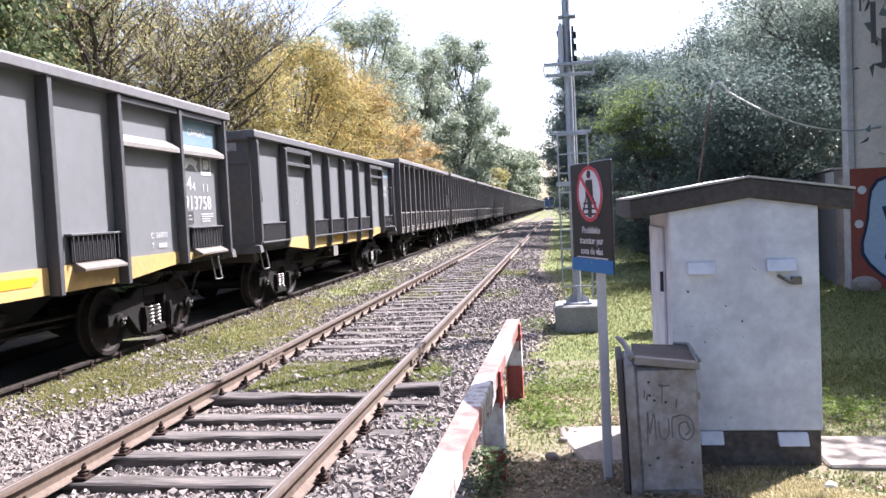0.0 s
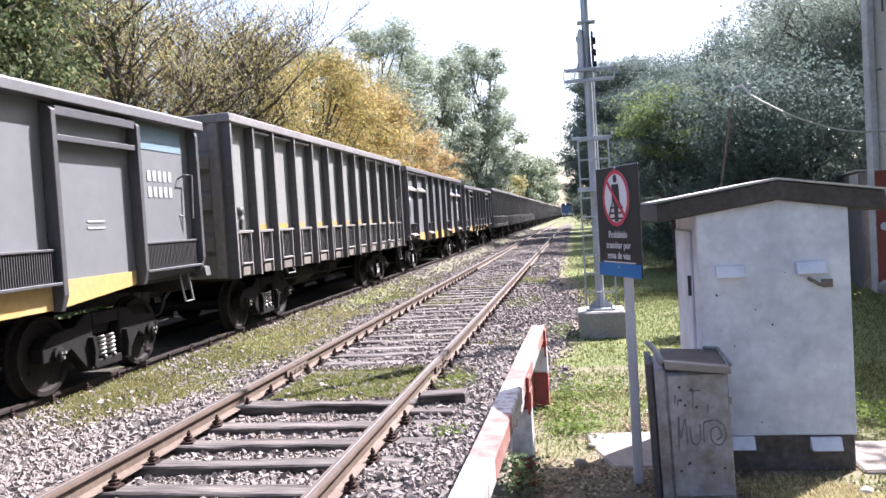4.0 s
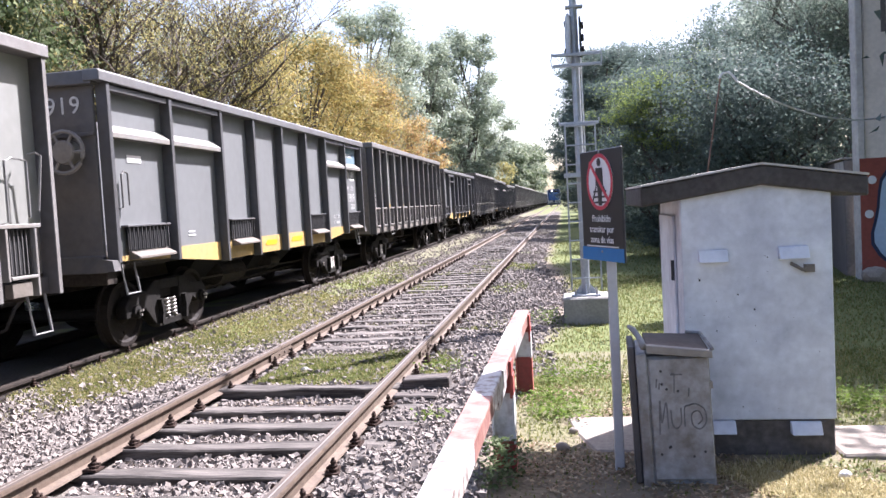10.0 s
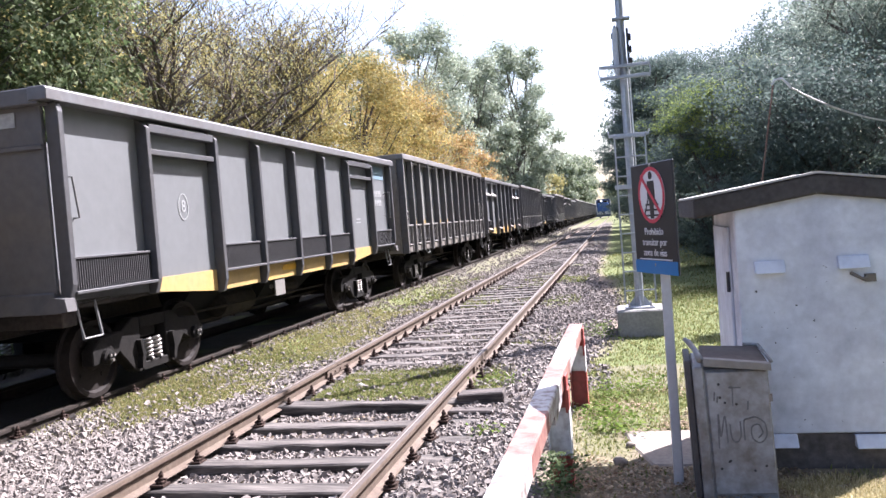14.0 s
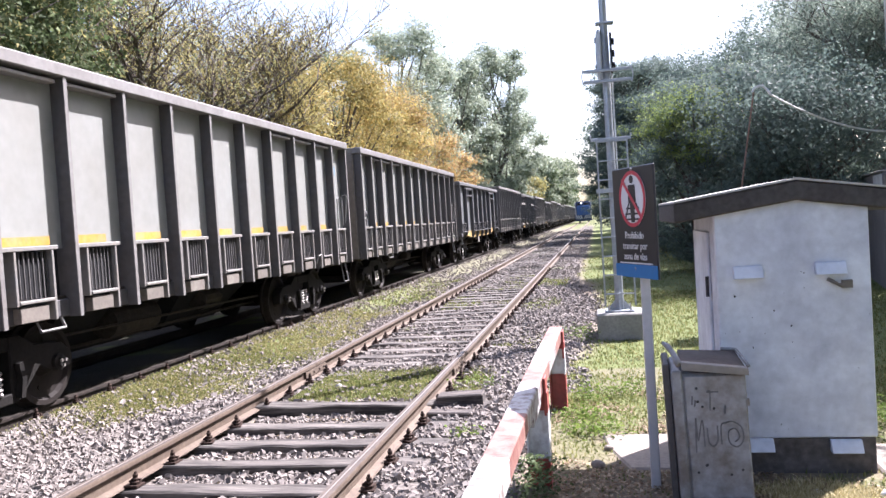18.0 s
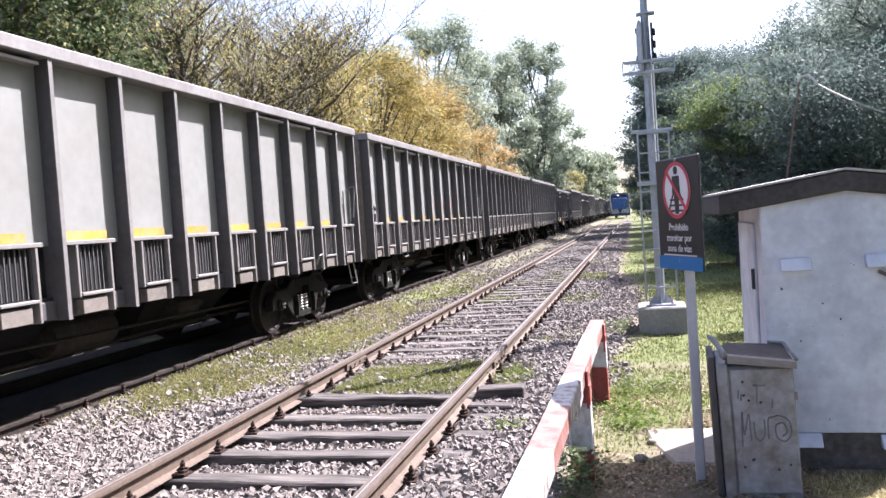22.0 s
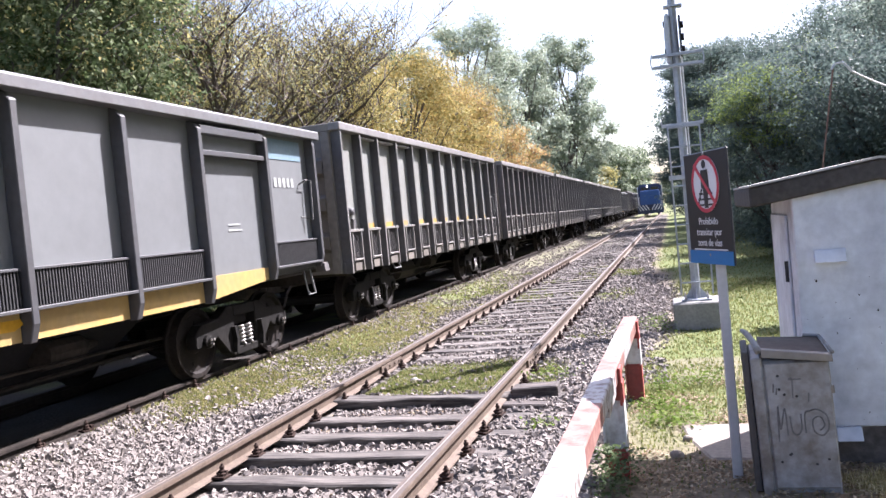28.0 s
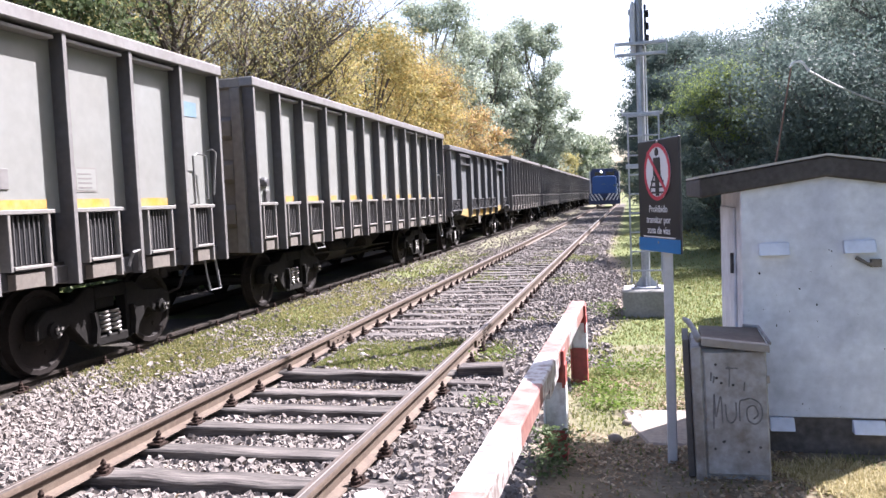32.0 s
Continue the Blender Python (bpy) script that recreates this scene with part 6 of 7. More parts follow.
# ---- signal mast on its concrete block ----
def signal_mast():
    m = thing("signal_mast", (2.81, 11.62, -0.2), "tall galvanised railway signal mast with ladder on a concrete block", "signal mast")
    part("block", Shape().box(-0.33, 0.33, -0.36, 0.36, -0.1, 0.36).mesh("block", M_CONCRETE, bevel=0.02), m, label="weathered concrete foundation block")
    part("base_plate", Shape().box(-0.2, 0.2, -0.2, 0.2, 0.36, 0.385).mesh("base_plate", M_GALV, bevel=0.005), m)
    gus = Shape()
    for a in range(4):
        c, s = math.cos(a * math.pi / 2), math.sin(a * math.pi / 2)
        gus.add([(c * 0.05 + s * 0.006, s * 0.05 - c * 0.006, 0.385), (c * 0.17 + s * 0.006, s * 0.17 - c * 0.006, 0.385), (c * 0.05 + s * 0.006, s * 0.05 - c * 0.006, 0.54),
                 (c * 0.05 - s * 0.006, s * 0.05 + c * 0.006, 0.385), (c * 0.17 - s * 0.006, s * 0.17 + c * 0.006, 0.385), (c * 0.05 - s * 0.006, s * 0.05 + c * 0.006, 0.54)],
                [(0, 1, 2), (5, 4, 3), (0, 3, 4, 1), (1, 4, 5, 2), (2, 5, 3, 0)])
    part("gusset", gus.mesh("gusset", M_GALV), m)
    for dx in (-0.15, 0.15):
        for dy in (-0.15, 0.15):
            part("bolt", Shape().lathe([(0.38, 0.02), (0.41, 0.02), (0.412, 0.011), (0.45, 0.011)], "z", 7, (dx, dy, 0)).mesh("bolt", M_BRIGHT), m)
    part("mast", Shape().tube([(0, 0, 0.38), (-0.01, 0, 3.0), (-0.015, 0, 7.5)], [0.062, 0.058, 0.05], 8).mesh("mast", M_GALV, smooth=False), m)
    part("conduit", Shape().tube([(0.075, -0.03, 1.9), (0.065, -0.03, 4.3)], 0.012, 6).mesh("conduit", M_SIGN_WHITE), m)
    for z, w, double in ((2.82, 0.28, False), (3.63, 0.33, True), (3.78, 0.33, True)):
        part("cross_arm", Shape().box(-w, w, -0.10 if not double else -0.16, -0.05 if not double else -0.11, z - 0.022, z + 0.022).mesh("cross_arm", M_GALV, bevel=0.004), m)
    for x in (-0.337, 0.337):
        part("platform_edge", Shape().prism([(x - 0.008, 3.60), (x + 0.008, 3.60), (x * 1.05 + 0.008, 3.70), (x + 0.008, 3.81), (x - 0.008, 3.81), (x * 1.05 - 0.008, 3.70)], "y", -0.16, -0.10).mesh("platform_edge", M_GALV), m)
    lad = Shape()
    for x in (-0.20, 0.22):
        lad.tube([(x, -0.14, 0.45), (x, -0.12, 2.82)], 0.014, 6)
    part("ladder_rail", lad.mesh("ladder_rail", M_GALV), m)
    for k in range(9):
        z = 0.62 + k * 0.27
        part("rung", Shape().tube([(-0.20, -0.14, z), (0.22, -0.14, z)], 0.012, 6).mesh("rung", M_GALV), m)
    part("ladder_bracket", Shape().box(-0.24, 0.24, -0.15, 0.03, 2.06, 2.12).mesh("ladder_bracket", M_GALV), m)
    for x in (-0.28, 0.28):
        part("arm_lip", Shape().box(x - 0.012, x + 0.012, -0.102, -0.048, 2.842, 2.885).mesh("arm_lip", M_GALV, bevel=0.003), m)
    housing = Shape().prism([(-0.135, 3.74), (-0.118, 3.68), (-0.062, 3.66), (-0.058, 4.28), (-0.075, 4.36), (-0.105, 4.38), (-0.132, 4.30), (-0.145, 4.05)], "y", -0.11, 0.10)
    head = part("signal_head", housing.mesh("signal_head", M_SIGNAL, bevel=0.02), m, label="pale grey signal housing")
    for z in (3.80, 4.18):
        part("hinge", Shape().lathe([(z, 0.012), (z + 0.08, 0.012)], "z", 7, (-0.142, -0.08, 0)).mesh("hinge", M_LENS), head)
    back = part("signal_plate", Shape().box(0.055, 0.088, -0.12, 0.10, 3.74, 4.32).mesh("signal_plate", M_LENS, bevel=0.015), m, label="dark signal backing plate")
    for z in (3.86, 4.03, 4.20):
        part("lamp_hood", Shape().lathe([(0.088, 0.05), (0.118, 0.055), (0.124, 0.045)], "x", 12, (0, 0, z)).mesh("lamp_hood", M_LENS), back)
    part("clamp", Shape().box(-0.125, 0.125, -0.08, 0.08, 4.45, 4.475).mesh("clamp", M_GALV), m)
    return m


signal_mast()


# ---- thin pole with a slack cable ----
def cable_pole():
    p = thing("cable_pole", (4.42, 12.0, -0.2), "thin leaning pole with a slack pale cable", "pole")
    part("pole", Shape().tube([(-0.10, 0, -0.1), (0.16, 0, 1.8), (0.42, 0, 3.36)], 0.013, 6).mesh("pole", M_WIRE_POLE), p)
    part("hook", Shape().tube([(0.40, 0, 3.36), (0.45, 0, 3.43), (0.54, 0, 3.44), (0.60, 0, 3.38), (0.65, 0.0, 3.30)], 0.018, 6).mesh("hook", M_WIRE), p, label="bent pale hook")
    a, b = Vector((0.65, 0, 3.30)), Vector((4.05, 3.6, 2.95))
    pts = [a.lerp(b, t) - Vector((0, 0, 0.26 * 4 * t * (1 - t))) for t in [k / 16 for k in range(17)]]
    part("cable", Shape().tube([tuple(v) for v in pts], 0.015, 5).mesh("cable", M_WIRE), p)


cable_pole()


# ---- building with a mural, and the yard wall ----
def building():
    b = thing("building", (0, 0, 0), "weathered cream building with a brick-red mural along its foot", "building")
    x0, y0, top = 7.86, 15.6, 7.0
    part("wall", Shape().box(x0 + 0.14, 16, y0, y0 + 0.5, -0.3, top).mesh("wall", M_CREAM, bevel=0.02), b, label="stained cream rendered wall")
    part("pier", Shape().box(x0, x0 + 0.14, y0 - 0.08, y0 + 0.2, -0.3, top + 0.1).mesh("pier", M_PIER, bevel=0.02), b, label="pale rendered corner pier")
    part("coping", Shape().box(x0 - 0.05, 16.1, y0 - 0.1, y0 + 0.55, top + 0.1, top + 0.25).mesh("coping", M_CONCRETE, bevel=0.02), b)
    mural = part("mural", Shape().box(x0 + 0.03, 15.9, y0 - 0.09, y0 - 0.082, -0.3, 2.0).mesh("mural", M_MURAL_RED), b, label="brick-red mural with pale blue lettering shapes")
    for cx, cz, rx, rz in ((x0 + 0.78, 0.85, 0.55, 0.85), (x0 + 1.85, 0.8, 0.5, 0.95), (x0 + 2.9, 0.85, 0.5, 0.85), (x0 + 3.9, 0.9, 0.5, 0.9)):
        q = [(cx + rx * math.cos(a) * (1 + 0.18 * math.sin(3 * a + cx)), cz + rz * math.sin(a) * (1 + 0.15 * math.cos(2 * a + cx))) for a in [2 * math.pi * k / 22 for k in range(22)]]
        part("mural_letter", Shape().prism(q, "y", y0 - 0.102, y0 - 0.0965).mesh("mural_letter", M_MURAL_BLUE), mural, label="rounded pale blue shape")
        q = [(cx + (u - cx) * 1.11, cz + (v - cz) * 1.07) for u, v in q]
        part("mural_outline", Shape().prism(q, "y", y0 - 0.096, y0 - 0.091).mesh("mural_outline", M_MURAL_LINE), mural, label="navy outline")
        part("mural_line", stroke([(cx - 0.15, cz - rz * 0.6), (cx - 0.05, cz), (cx - 0.18, cz + rz * 0.5)], 0.07, 0.005, 0, Shape(), "y").mesh("mural_line", M_MURAL_LINE), mural, (0, y0 - 0.108, 0))
    for k in range(9):
        r = random.Random(k)
        part("mural_dot", Shape().lathe([(y0 - 0.097, 0.03 + 0.05 * r.random()), (y0 - 0.0915, 0.03 + 0.05 * r.random())], "y", 10, (x0 + 0.12 + r.uniform(0, 0.9), 0, 0.9 + r.uniform(0, 1.0))).mesh("mural_dot", M_MURAL_WHITE), mural)
    r = random.Random(2)
    for k in range(7):
        x = x0 + 0.24 + k * 0.2 + r.uniform(-0.05, 0.05)
        z = r.uniform(2.2, 5.0)
        part("plaster_patch", Shape().box(x, x + r.uniform(0.03, 0.12), y0 - 0.006, y0 - 0.001, z, z + r.uniform(0.5, 1.3)).mesh("plaster_patch", M_YARD), b, label="grey streak of bare plaster")
    w = thing("yard_wall", (7.95, 16.2, 0), "yard wall darkened for shade, with a pale coping, running back from the building", "wall", rz=78.3)
    # Wall render is set dark for the shade it stands in.
    part("wall", Shape().box(0, 13.0, -0.1, 0.1, -0.3, 2.02).mesh("wall", M_YARD, bevel=0.02), w)
    part("whitewash_patch", Shape().box(0.03, 1.5, 0.103, 0.108, 1.35, 1.99).mesh("whitewash_patch", M_PIER, bevel=0.002), w, label="pale patch on the wall")
    part("coping", Shape().box(0, 13.0, -0.14, 0.14, 2.025, 2.06).mesh("coping", M_CONCRETE, bevel=0.01), w)


building()


# ---- small things on the ground ----
def lump(name, at, size, mat, label, seed, category):
    bm = bmesh.new()
    bmesh.ops.create_icosphere(bm, subdivisions=2, radius=0.5)
    for v in bm.verts:
        v.co *= 0.75 + 0.5 * (0.5 + 0.5 * noise.noise(v.co * 2.3 + Vector((seed * 3.1, 0, 0))))
        v.co = Vector((v.co.x * size[0], v.co.y * size[1], v.co.z * size[2]))
    me = bpy.data.meshes.new(name)
    bm.to_mesh(me)
    bm.free()
    me.materials.append(mat)
    return tagged(part(name, me, None, at), label, category)


def old_timber(at, size, turn, label):
    """A weathered stub of sleeper with worn edges."""
    me = Shape().box(-size[0] / 2, size[0] / 2, -size[1] / 2, size[1] / 2, -size[2] / 2, size[2] / 2).mesh("timber_stub", M_OLD_TIMBER, bevel=0.012)
    tagged(part("timber_stub", me, None, at, turn=turn), label, "timber stub")


old_timber((1.20, 7.36, -0.125), (0.44, 0.22, 0.16), (0, -2, 1), "dark weathered sleeper stub beside the rail")
old_timber((1.16, 6.95, -0.165), (0.40, 0.15, 0.10), (0, 1, -2), "grey weathered timber stub in the ballast")
lump("stone", (1.16, 4.12, -0.12), (0.20, 0.16, 0.12), M_ROOF_RIM, "large pale stone lying in the ballast", 1, "stone")
lump("stone", (2.47, 5.62, -0.19), (0.10, 0.07, 0.07), M_SLAB, "pale stone in the leaf litter", 2, "stone")
lump("stone", (2.55, 6.05, -0.20), (0.08, 0.06, 0.05), M_SLAB, "small pale stone in the grass", 3, "stone")
lump("scrap", (4.15, 5.02, -0.185), (0.085, 0.05, 0.055), M_POST_WHITE, "crumpled white scrap in the dry grass", 6, "litter")
lump("scrap", (3.78, 5.08, -0.19), (0.05, 0.025, 0.03), M_POST_WHITE, "small white scrap in the dry grass", 7, "litter")
lump("rubble", (8.0, 15.2, -0.12), (0.5, 0.35, 0.35), M_SLAB, "heap of pale rubble by the wall", 8, "rubble")
lump("stone", (-0.35, 8.35, -0.16), (0.09, 0.07, 0.06), M_ROOF_RIM, "pale stone on the grassy track bed", 4, "stone")


def weed(at, n, spread, tall, label, seed, mat=None):
    """A low weed: a tuft of broad leaves on short stems."""
    r = np.random.default_rng(seed)
    base = np.array(at) + np.column_stack([r.normal(0, spread, n), r.normal(0, spread, n), r.uniform(0.01, 1, n) * tall])
    rot = turned(n, r)
    leaf = np.array([(-0.5, 0, 0), (0, -0.32, 0.05), (0.6, 0, 0), (0, 0.32, 0.05)])
    v = np.einsum("nij,kj->nki", rot, leaf) * r.uniform(0.018, 0.05, n)[:, None, None]
    v[:, :, 2] *= 0.6
    v += base[:, None]
    me = scatter("weed", v, [(0, 1, 2, 3)], mat or L_WEED)
    tagged(new("weed", me), label, "weed", kind="stuff")


# Deep green leaves here carry the shade around the barrier post.
weed((2.07, 4.86, -0.2), 420, 0.07, 0.32, "leafy weed climbing the barrier post, darkened for shade", 1, L_DARK)
weed((2.16, 5.05, -0.2), 200, 0.06, 0.22, "leafy weed below the barrier, darkened for shade", 2, L_DARK)
weed((2.40, 7.7, -0.2), 260, 0.10, 0.16, "broad-leaved weed in the grass", 3)
weed((2.75, 8.0, -0.2), 240, 0.12, 0.12, "low weed among thin grass", 4)
weed((2.45, 6.55, -0.2), 520, 0.16, 0.10, "bright green weeds by the paving", 5)
weed((2.30, 7.05, -0.2), 300, 0.12, 0.09, "bright green weeds beside the post", 6)
weed((1.42, 6.25, -0.19), 120, 0.07, 0.12, "thin weed growing in the ballast", 7)
weed((4.78, 6.72, -0.2), 900, 0.20, 0.12, "bright green weeds beside the hut", 8)
weed((2.25, 11.3, -0.2), 320, 0.13, 0.22, "weeds at the foot of the concrete block", 9)
weed((1.25, 8.3, -0.19), 240, 0.14, 0.10, "grass tuft beside the rail", 10)

# ---- trees ----
def limbs(seed, height, spread, trunk_r, first=0.25, levels=4, lean=(0, 0), split=4, droop=0.0, gnarl=0.25, stout=(0.45, 0.62)):
    """Grows a trunk and its limbs: bits (from, to, radius, radius) and the tips where leaves sit."""
    r = random.Random(seed)
    bits, tips = [], []

    def grow(p, d, length, rad, level):
        steps = 4 if level == 0 else 3
        for k in range(steps):
            d = (d + Vector((r.uniform(-1, 1), r.uniform(-1, 1), r.uniform(-0.6, 0.8) - droop * level)) * gnarl * (0.35 if level == 0 else 0.6)).normalized()
            q = p + d * length / steps
            r1 = rad * (0.86 if level == 0 else 0.78)
            bits.append((p, q, rad, r1))
            if level >= levels - 2:
                tips.append((q, level))
            if level < levels and (level > 0 or k / steps >= first):
                for _ in range(split if level == 0 else r.choice((1, 2, 2))):
                    a = r.uniform(0, 2 * math.pi)
                    out = Vector((math.cos(a), math.sin(a), r.uniform(0.15, 1.1)))
                    nd = (d * 0.55 + out * spread).normalized()
                    grow(q, nd, length * r.uniform(0.48, 0.70), r1 * r.uniform(*stout), level + 1)
            p, rad = q, r1
        tips.append((p, level))

    grow(Vector((0, 0, -0.3)), Vector((lean[0], lean[1], 1)).normalized(), height * 0.62, trunk_r, 0)
    return bits, tips


def wood_mesh(bits, mat, sides=5, thin=0.0):
    big = [b for b in bits if b[2] > 0.035]
    if sides > 3 and len(big) < len(bits):
        out, small = wood_mesh(big or bits[:1], mat, 3 if not big else sides, thin), [b for b in bits if b[2] <= 0.035]
        extra = wood_mesh(small, mat, 3, thin)
        bm = bmesh.new()
        bm.from_mesh(out)
        bm.from_mesh(extra)
        bm.to_mesh(out)
        bm.free()
        return out
    a = np.array([[tuple(p), tuple(q)] for p, q, _, _ in bits])
    rad = np.array([[max(r0, thin), max(r1, thin)] for _, _, r0, r1 in bits])
    d = a[:, 1] - a[:, 0]
    d /= np.linalg.norm(d, axis=1)[:, None] + 1e-9
    ref = np.where(np.abs(d[:, 2:3]) < 0.9, [[0, 0, 1.0]], [[1.0, 0, 0]])
    u = np.cross(d, ref)
    u /= np.linalg.norm(u, axis=1)[:, None]
    w = np.cross(u, d)
    ang = np.arange(sides) * 2 * math.pi / sides
    ring = u[:, None] * np.cos(ang)[None, :, None] + w[:, None] * np.sin(ang)[None, :, None]
    v = np.concatenate([a[:, 0][:, None] + ring * rad[:, 0][:, None, None], a[:, 1][:, None] + ring * rad[:, 1][:, None, None]], 1)
    faces = [(k, (k + 1) % sides, sides + (k + 1) % sides, sides + k) for k in range(sides)]
    return scatter("trunk", v, faces, mat)


def crown_mesh(tips, n, size, cloud, mat, seed, flat=0.75):
    """Leaves in loose balls round the tips, a few tips fuller than the rest."""
    r = np.random.default_rng(seed)
    t = np.array([tuple(p) for p, _ in tips])
    full = r.gamma(0.7, 1.0, len(t)) + 0.05
    pick = r.choice(len(t), n, p=full / full.sum())
    sprays = max(3, n // (len(t) * 14) + 1)                    # small sprays round each tip, leaves round each spray
    way = r.normal(0, 1, (len(t), sprays, 3))
    way *= (r.random((len(t), sprays)) ** 0.5 / np.linalg.norm(way, axis=2))[:, :, None]
    off = r.normal(0, 1, (n, 3))
    off *= (r.random(n) ** 0.6 / np.linalg.norm(off, axis=1))[:, None]
    at = t[pick] + (way[pick, r.integers(0, sprays, n)] * 0.72 + off * 0.33) * cloud * np.array([1, 1, flat])
    at[:, 2] = np.maximum(at[:, 2], 0.15)
    leaf = np.array([(-0.6, 0.05, 0), (0.1, -0.42, 0.06), (0.55, 0.40, -0.03)])
    v = np.einsum("nij,kj->nki", facing(at - t[pick] + np.array([0, 0, 0.3 * cloud]), 0.5, r), leaf) * (size * r.uniform(0.6, 1.35, n))[:, None, None] + at[:, None]
    return scatter("crown", v, [(0, 1, 2)], mat)


def tree(at, seed, height, radius, trunk_r, leaf, n, size, cloud, label, bark=None, levels=4, first=0.25, split=4, lean=(0, 0), thin=0.0, gnarl=0.25, extra=None, flat=0.75, stout=(0.45, 0.62), fine=1.0):
    t = thing("tree", (at[0], at[1], -0.2), label, "tree", rz=seed * 37 % 360)
    bits, tips = limbs(seed, height, min(1.1, 0.5 + radius / height), trunk_r, first, levels, lean, split, 0.0, gnarl, stout)
    top = max(q.z for _, q, _, _ in bits)
    reach = sorted(math.hypot(p.x, p.y) for p, _ in tips)[int(len(tips) * 0.93)]
    k, kr = (height - cloud * flat * 0.5) / top, max(0.3, radius - cloud * 0.6) / reach
    bits = [(Vector((p.x * kr, p.y * kr, p.z * k)), Vector((q.x * kr, q.y * kr, q.z * k)), a, b) for p, q, a, b in bits]
    tips = [(Vector((p.x * kr, p.y * kr, p.z * k)), l) for p, l in tips]
    bits = [b for b in bits if b[2] > 0.006 * at[1] / 20 or thin]
    part("trunk", wood_mesh(bits, bark or M_BARK, 5, thin), t, label="branching trunk and limbs")
    n, size = int(n * 1.75 * fine), size * 0.80 * fine ** -0.5
    part("crown", crown_mesh(tips, n, size, cloud, leaf, seed, flat), t, label="leafy crown")
    if extra:
        part("crown", crown_mesh(tips, int(extra[1] * 1.75 * fine), extra[2] * 0.80 * fine ** -0.5, cloud * 1.05, extra[0], seed + 5, flat), t, label="leaves of a second shade")
    return t


def lobed_tree(at, seed, height, radius, trunk_r, leaf, n, size, label, bark=None, base=0.12, lobes=26, lobe=0.34, second=None, flat=0.72, ragged=0.3, peak=0.45, stray=0.30):
    """A full tree: limbs that each carry a rounded mass of leaves, with gaps between the masses."""
    r = np.random.default_rng(seed)
    t = thing("tree", (at[0], at[1], -0.2), label, "tree")
    bits, centres, radii = [], [], []
    steps = 6
    spine = [Vector((r.normal(0, 0.03) * radius * k, r.normal(0, 0.03) * radius * k, height * 0.86 * k / steps)) for k in range(steps + 1)]
    for k in range(steps):
        bits.append((spine[k], spine[k + 1], trunk_r * (1 - 0.8 * k / steps), trunk_r * (1 - 0.8 * (k + 1) / steps)))
    for k in range(lobes):
        h = 1 - (1 - (k + 0.5) / lobes) ** 1.18
        a = 2.39996 * k + r.uniform(-0.5, 0.5)
        wide = 1.0 - (0.62 * ((peak - h) / peak) ** 2 if h < peak else 0.42 * ((h - peak) / (1 - peak)) ** 2.6)
        rad = lobe * radius * r.uniform(0.75, 1.35)
        rho = max(0.0, radius * wide - rad * 0.65) * r.uniform(0.25, 1.0) ** 0.5
        z = height * (base + (1 - base) * h) - rad * flat * (0.2 + 0.8 * h) - (0.10 * height * (rho / radius) ** 2 if h > 0.6 else 0.0)
        c = Vector((rho * math.cos(a), rho * math.sin(a), max(rad * 0.6, z)))
        centres.append(tuple(c))
        radii.append(rad)
        root = spine[min(steps - 1, int(steps * max(0.05, c.z / height - 0.22)))]
        mid = root.lerp(c, 0.5) + Vector((r.normal(0, 0.06), r.normal(0, 0.06), 0.05)) * radius
        thick = trunk_r * r.uniform(0.22, 0.38)
        bits += [(root, mid, thick, thick * 0.7), (mid, c, thick * 0.7, thick * 0.35)]
        for _ in range(4):
            out = Vector(tuple(r.normal(0, 1, 3))).normalized() * rad * 0.85
            bits.append((c, c + Vector((out.x, out.y, abs(out.z) * flat)), thick * 0.35, 0.008))
    part("trunk", wood_mesh(bits, bark or M_BARK_DARK, 5), t, label="branching trunk and limbs")
    centres, radii = np.array(centres), np.array(radii)

    def masses(count, mat, sd, grow):
        q = np.random.default_rng(sd)
        pick = q.choice(len(radii), count, p=radii ** 2 / (radii ** 2).sum())
        d = q.normal(0, 1, (count, 3))
        d /= np.linalg.norm(d, axis=1)[:, None]
        wave = 1 + ragged * (np.sin(d[:, 0] * 5.1 + pick * 1.7) * np.sin(d[:, 1] * 4.3 + pick * 2.9) + 0.6 * np.sin(d[:, 2] * 7.7 + d[:, 0] * 6.1 + pick))
        far = (0.45 + 0.55 * q.random(count) ** 0.55) * wave * grow
        far *= np.where(d[:, 2] < -0.15, 0.72, 1.0)
        loose = q.random(count)
        far = np.where(loose < stray, far * q.uniform(1.05, 1.2 + 2.2 * stray, count), far)
        far = np.where(loose > 1 - 0.1 * stray, far * q.uniform(1.2, 2.2, count), far)
        p = centres[pick] + d * (far * radii[pick])[:, None] * np.array([1, 1, flat])
        p[:, 2] = np.maximum(p[:, 2], 0.25)
        tri = np.array([(-0.6, 0.05, 0), (0.1, -0.42, 0.06), (0.55, 0.40, -0.03)])
        v = np.einsum("nij,kj->nki", facing(d + np.array([0, 0, 0.35]), 0.38, q), tri) * (size * q.uniform(0.6, 1.35, count))[:, None, None] + p[:, None]
        return scatter("crown", v, [(0, 1, 2)], mat)

    part("crown", masses(n, leaf, seed + 1, 1.0), t, label="leafy crown")
    if second:
        part("crown", masses(int(n * second[1]), second[0], seed + 2, 1.06), t, label="leaves of a second shade")
    return t


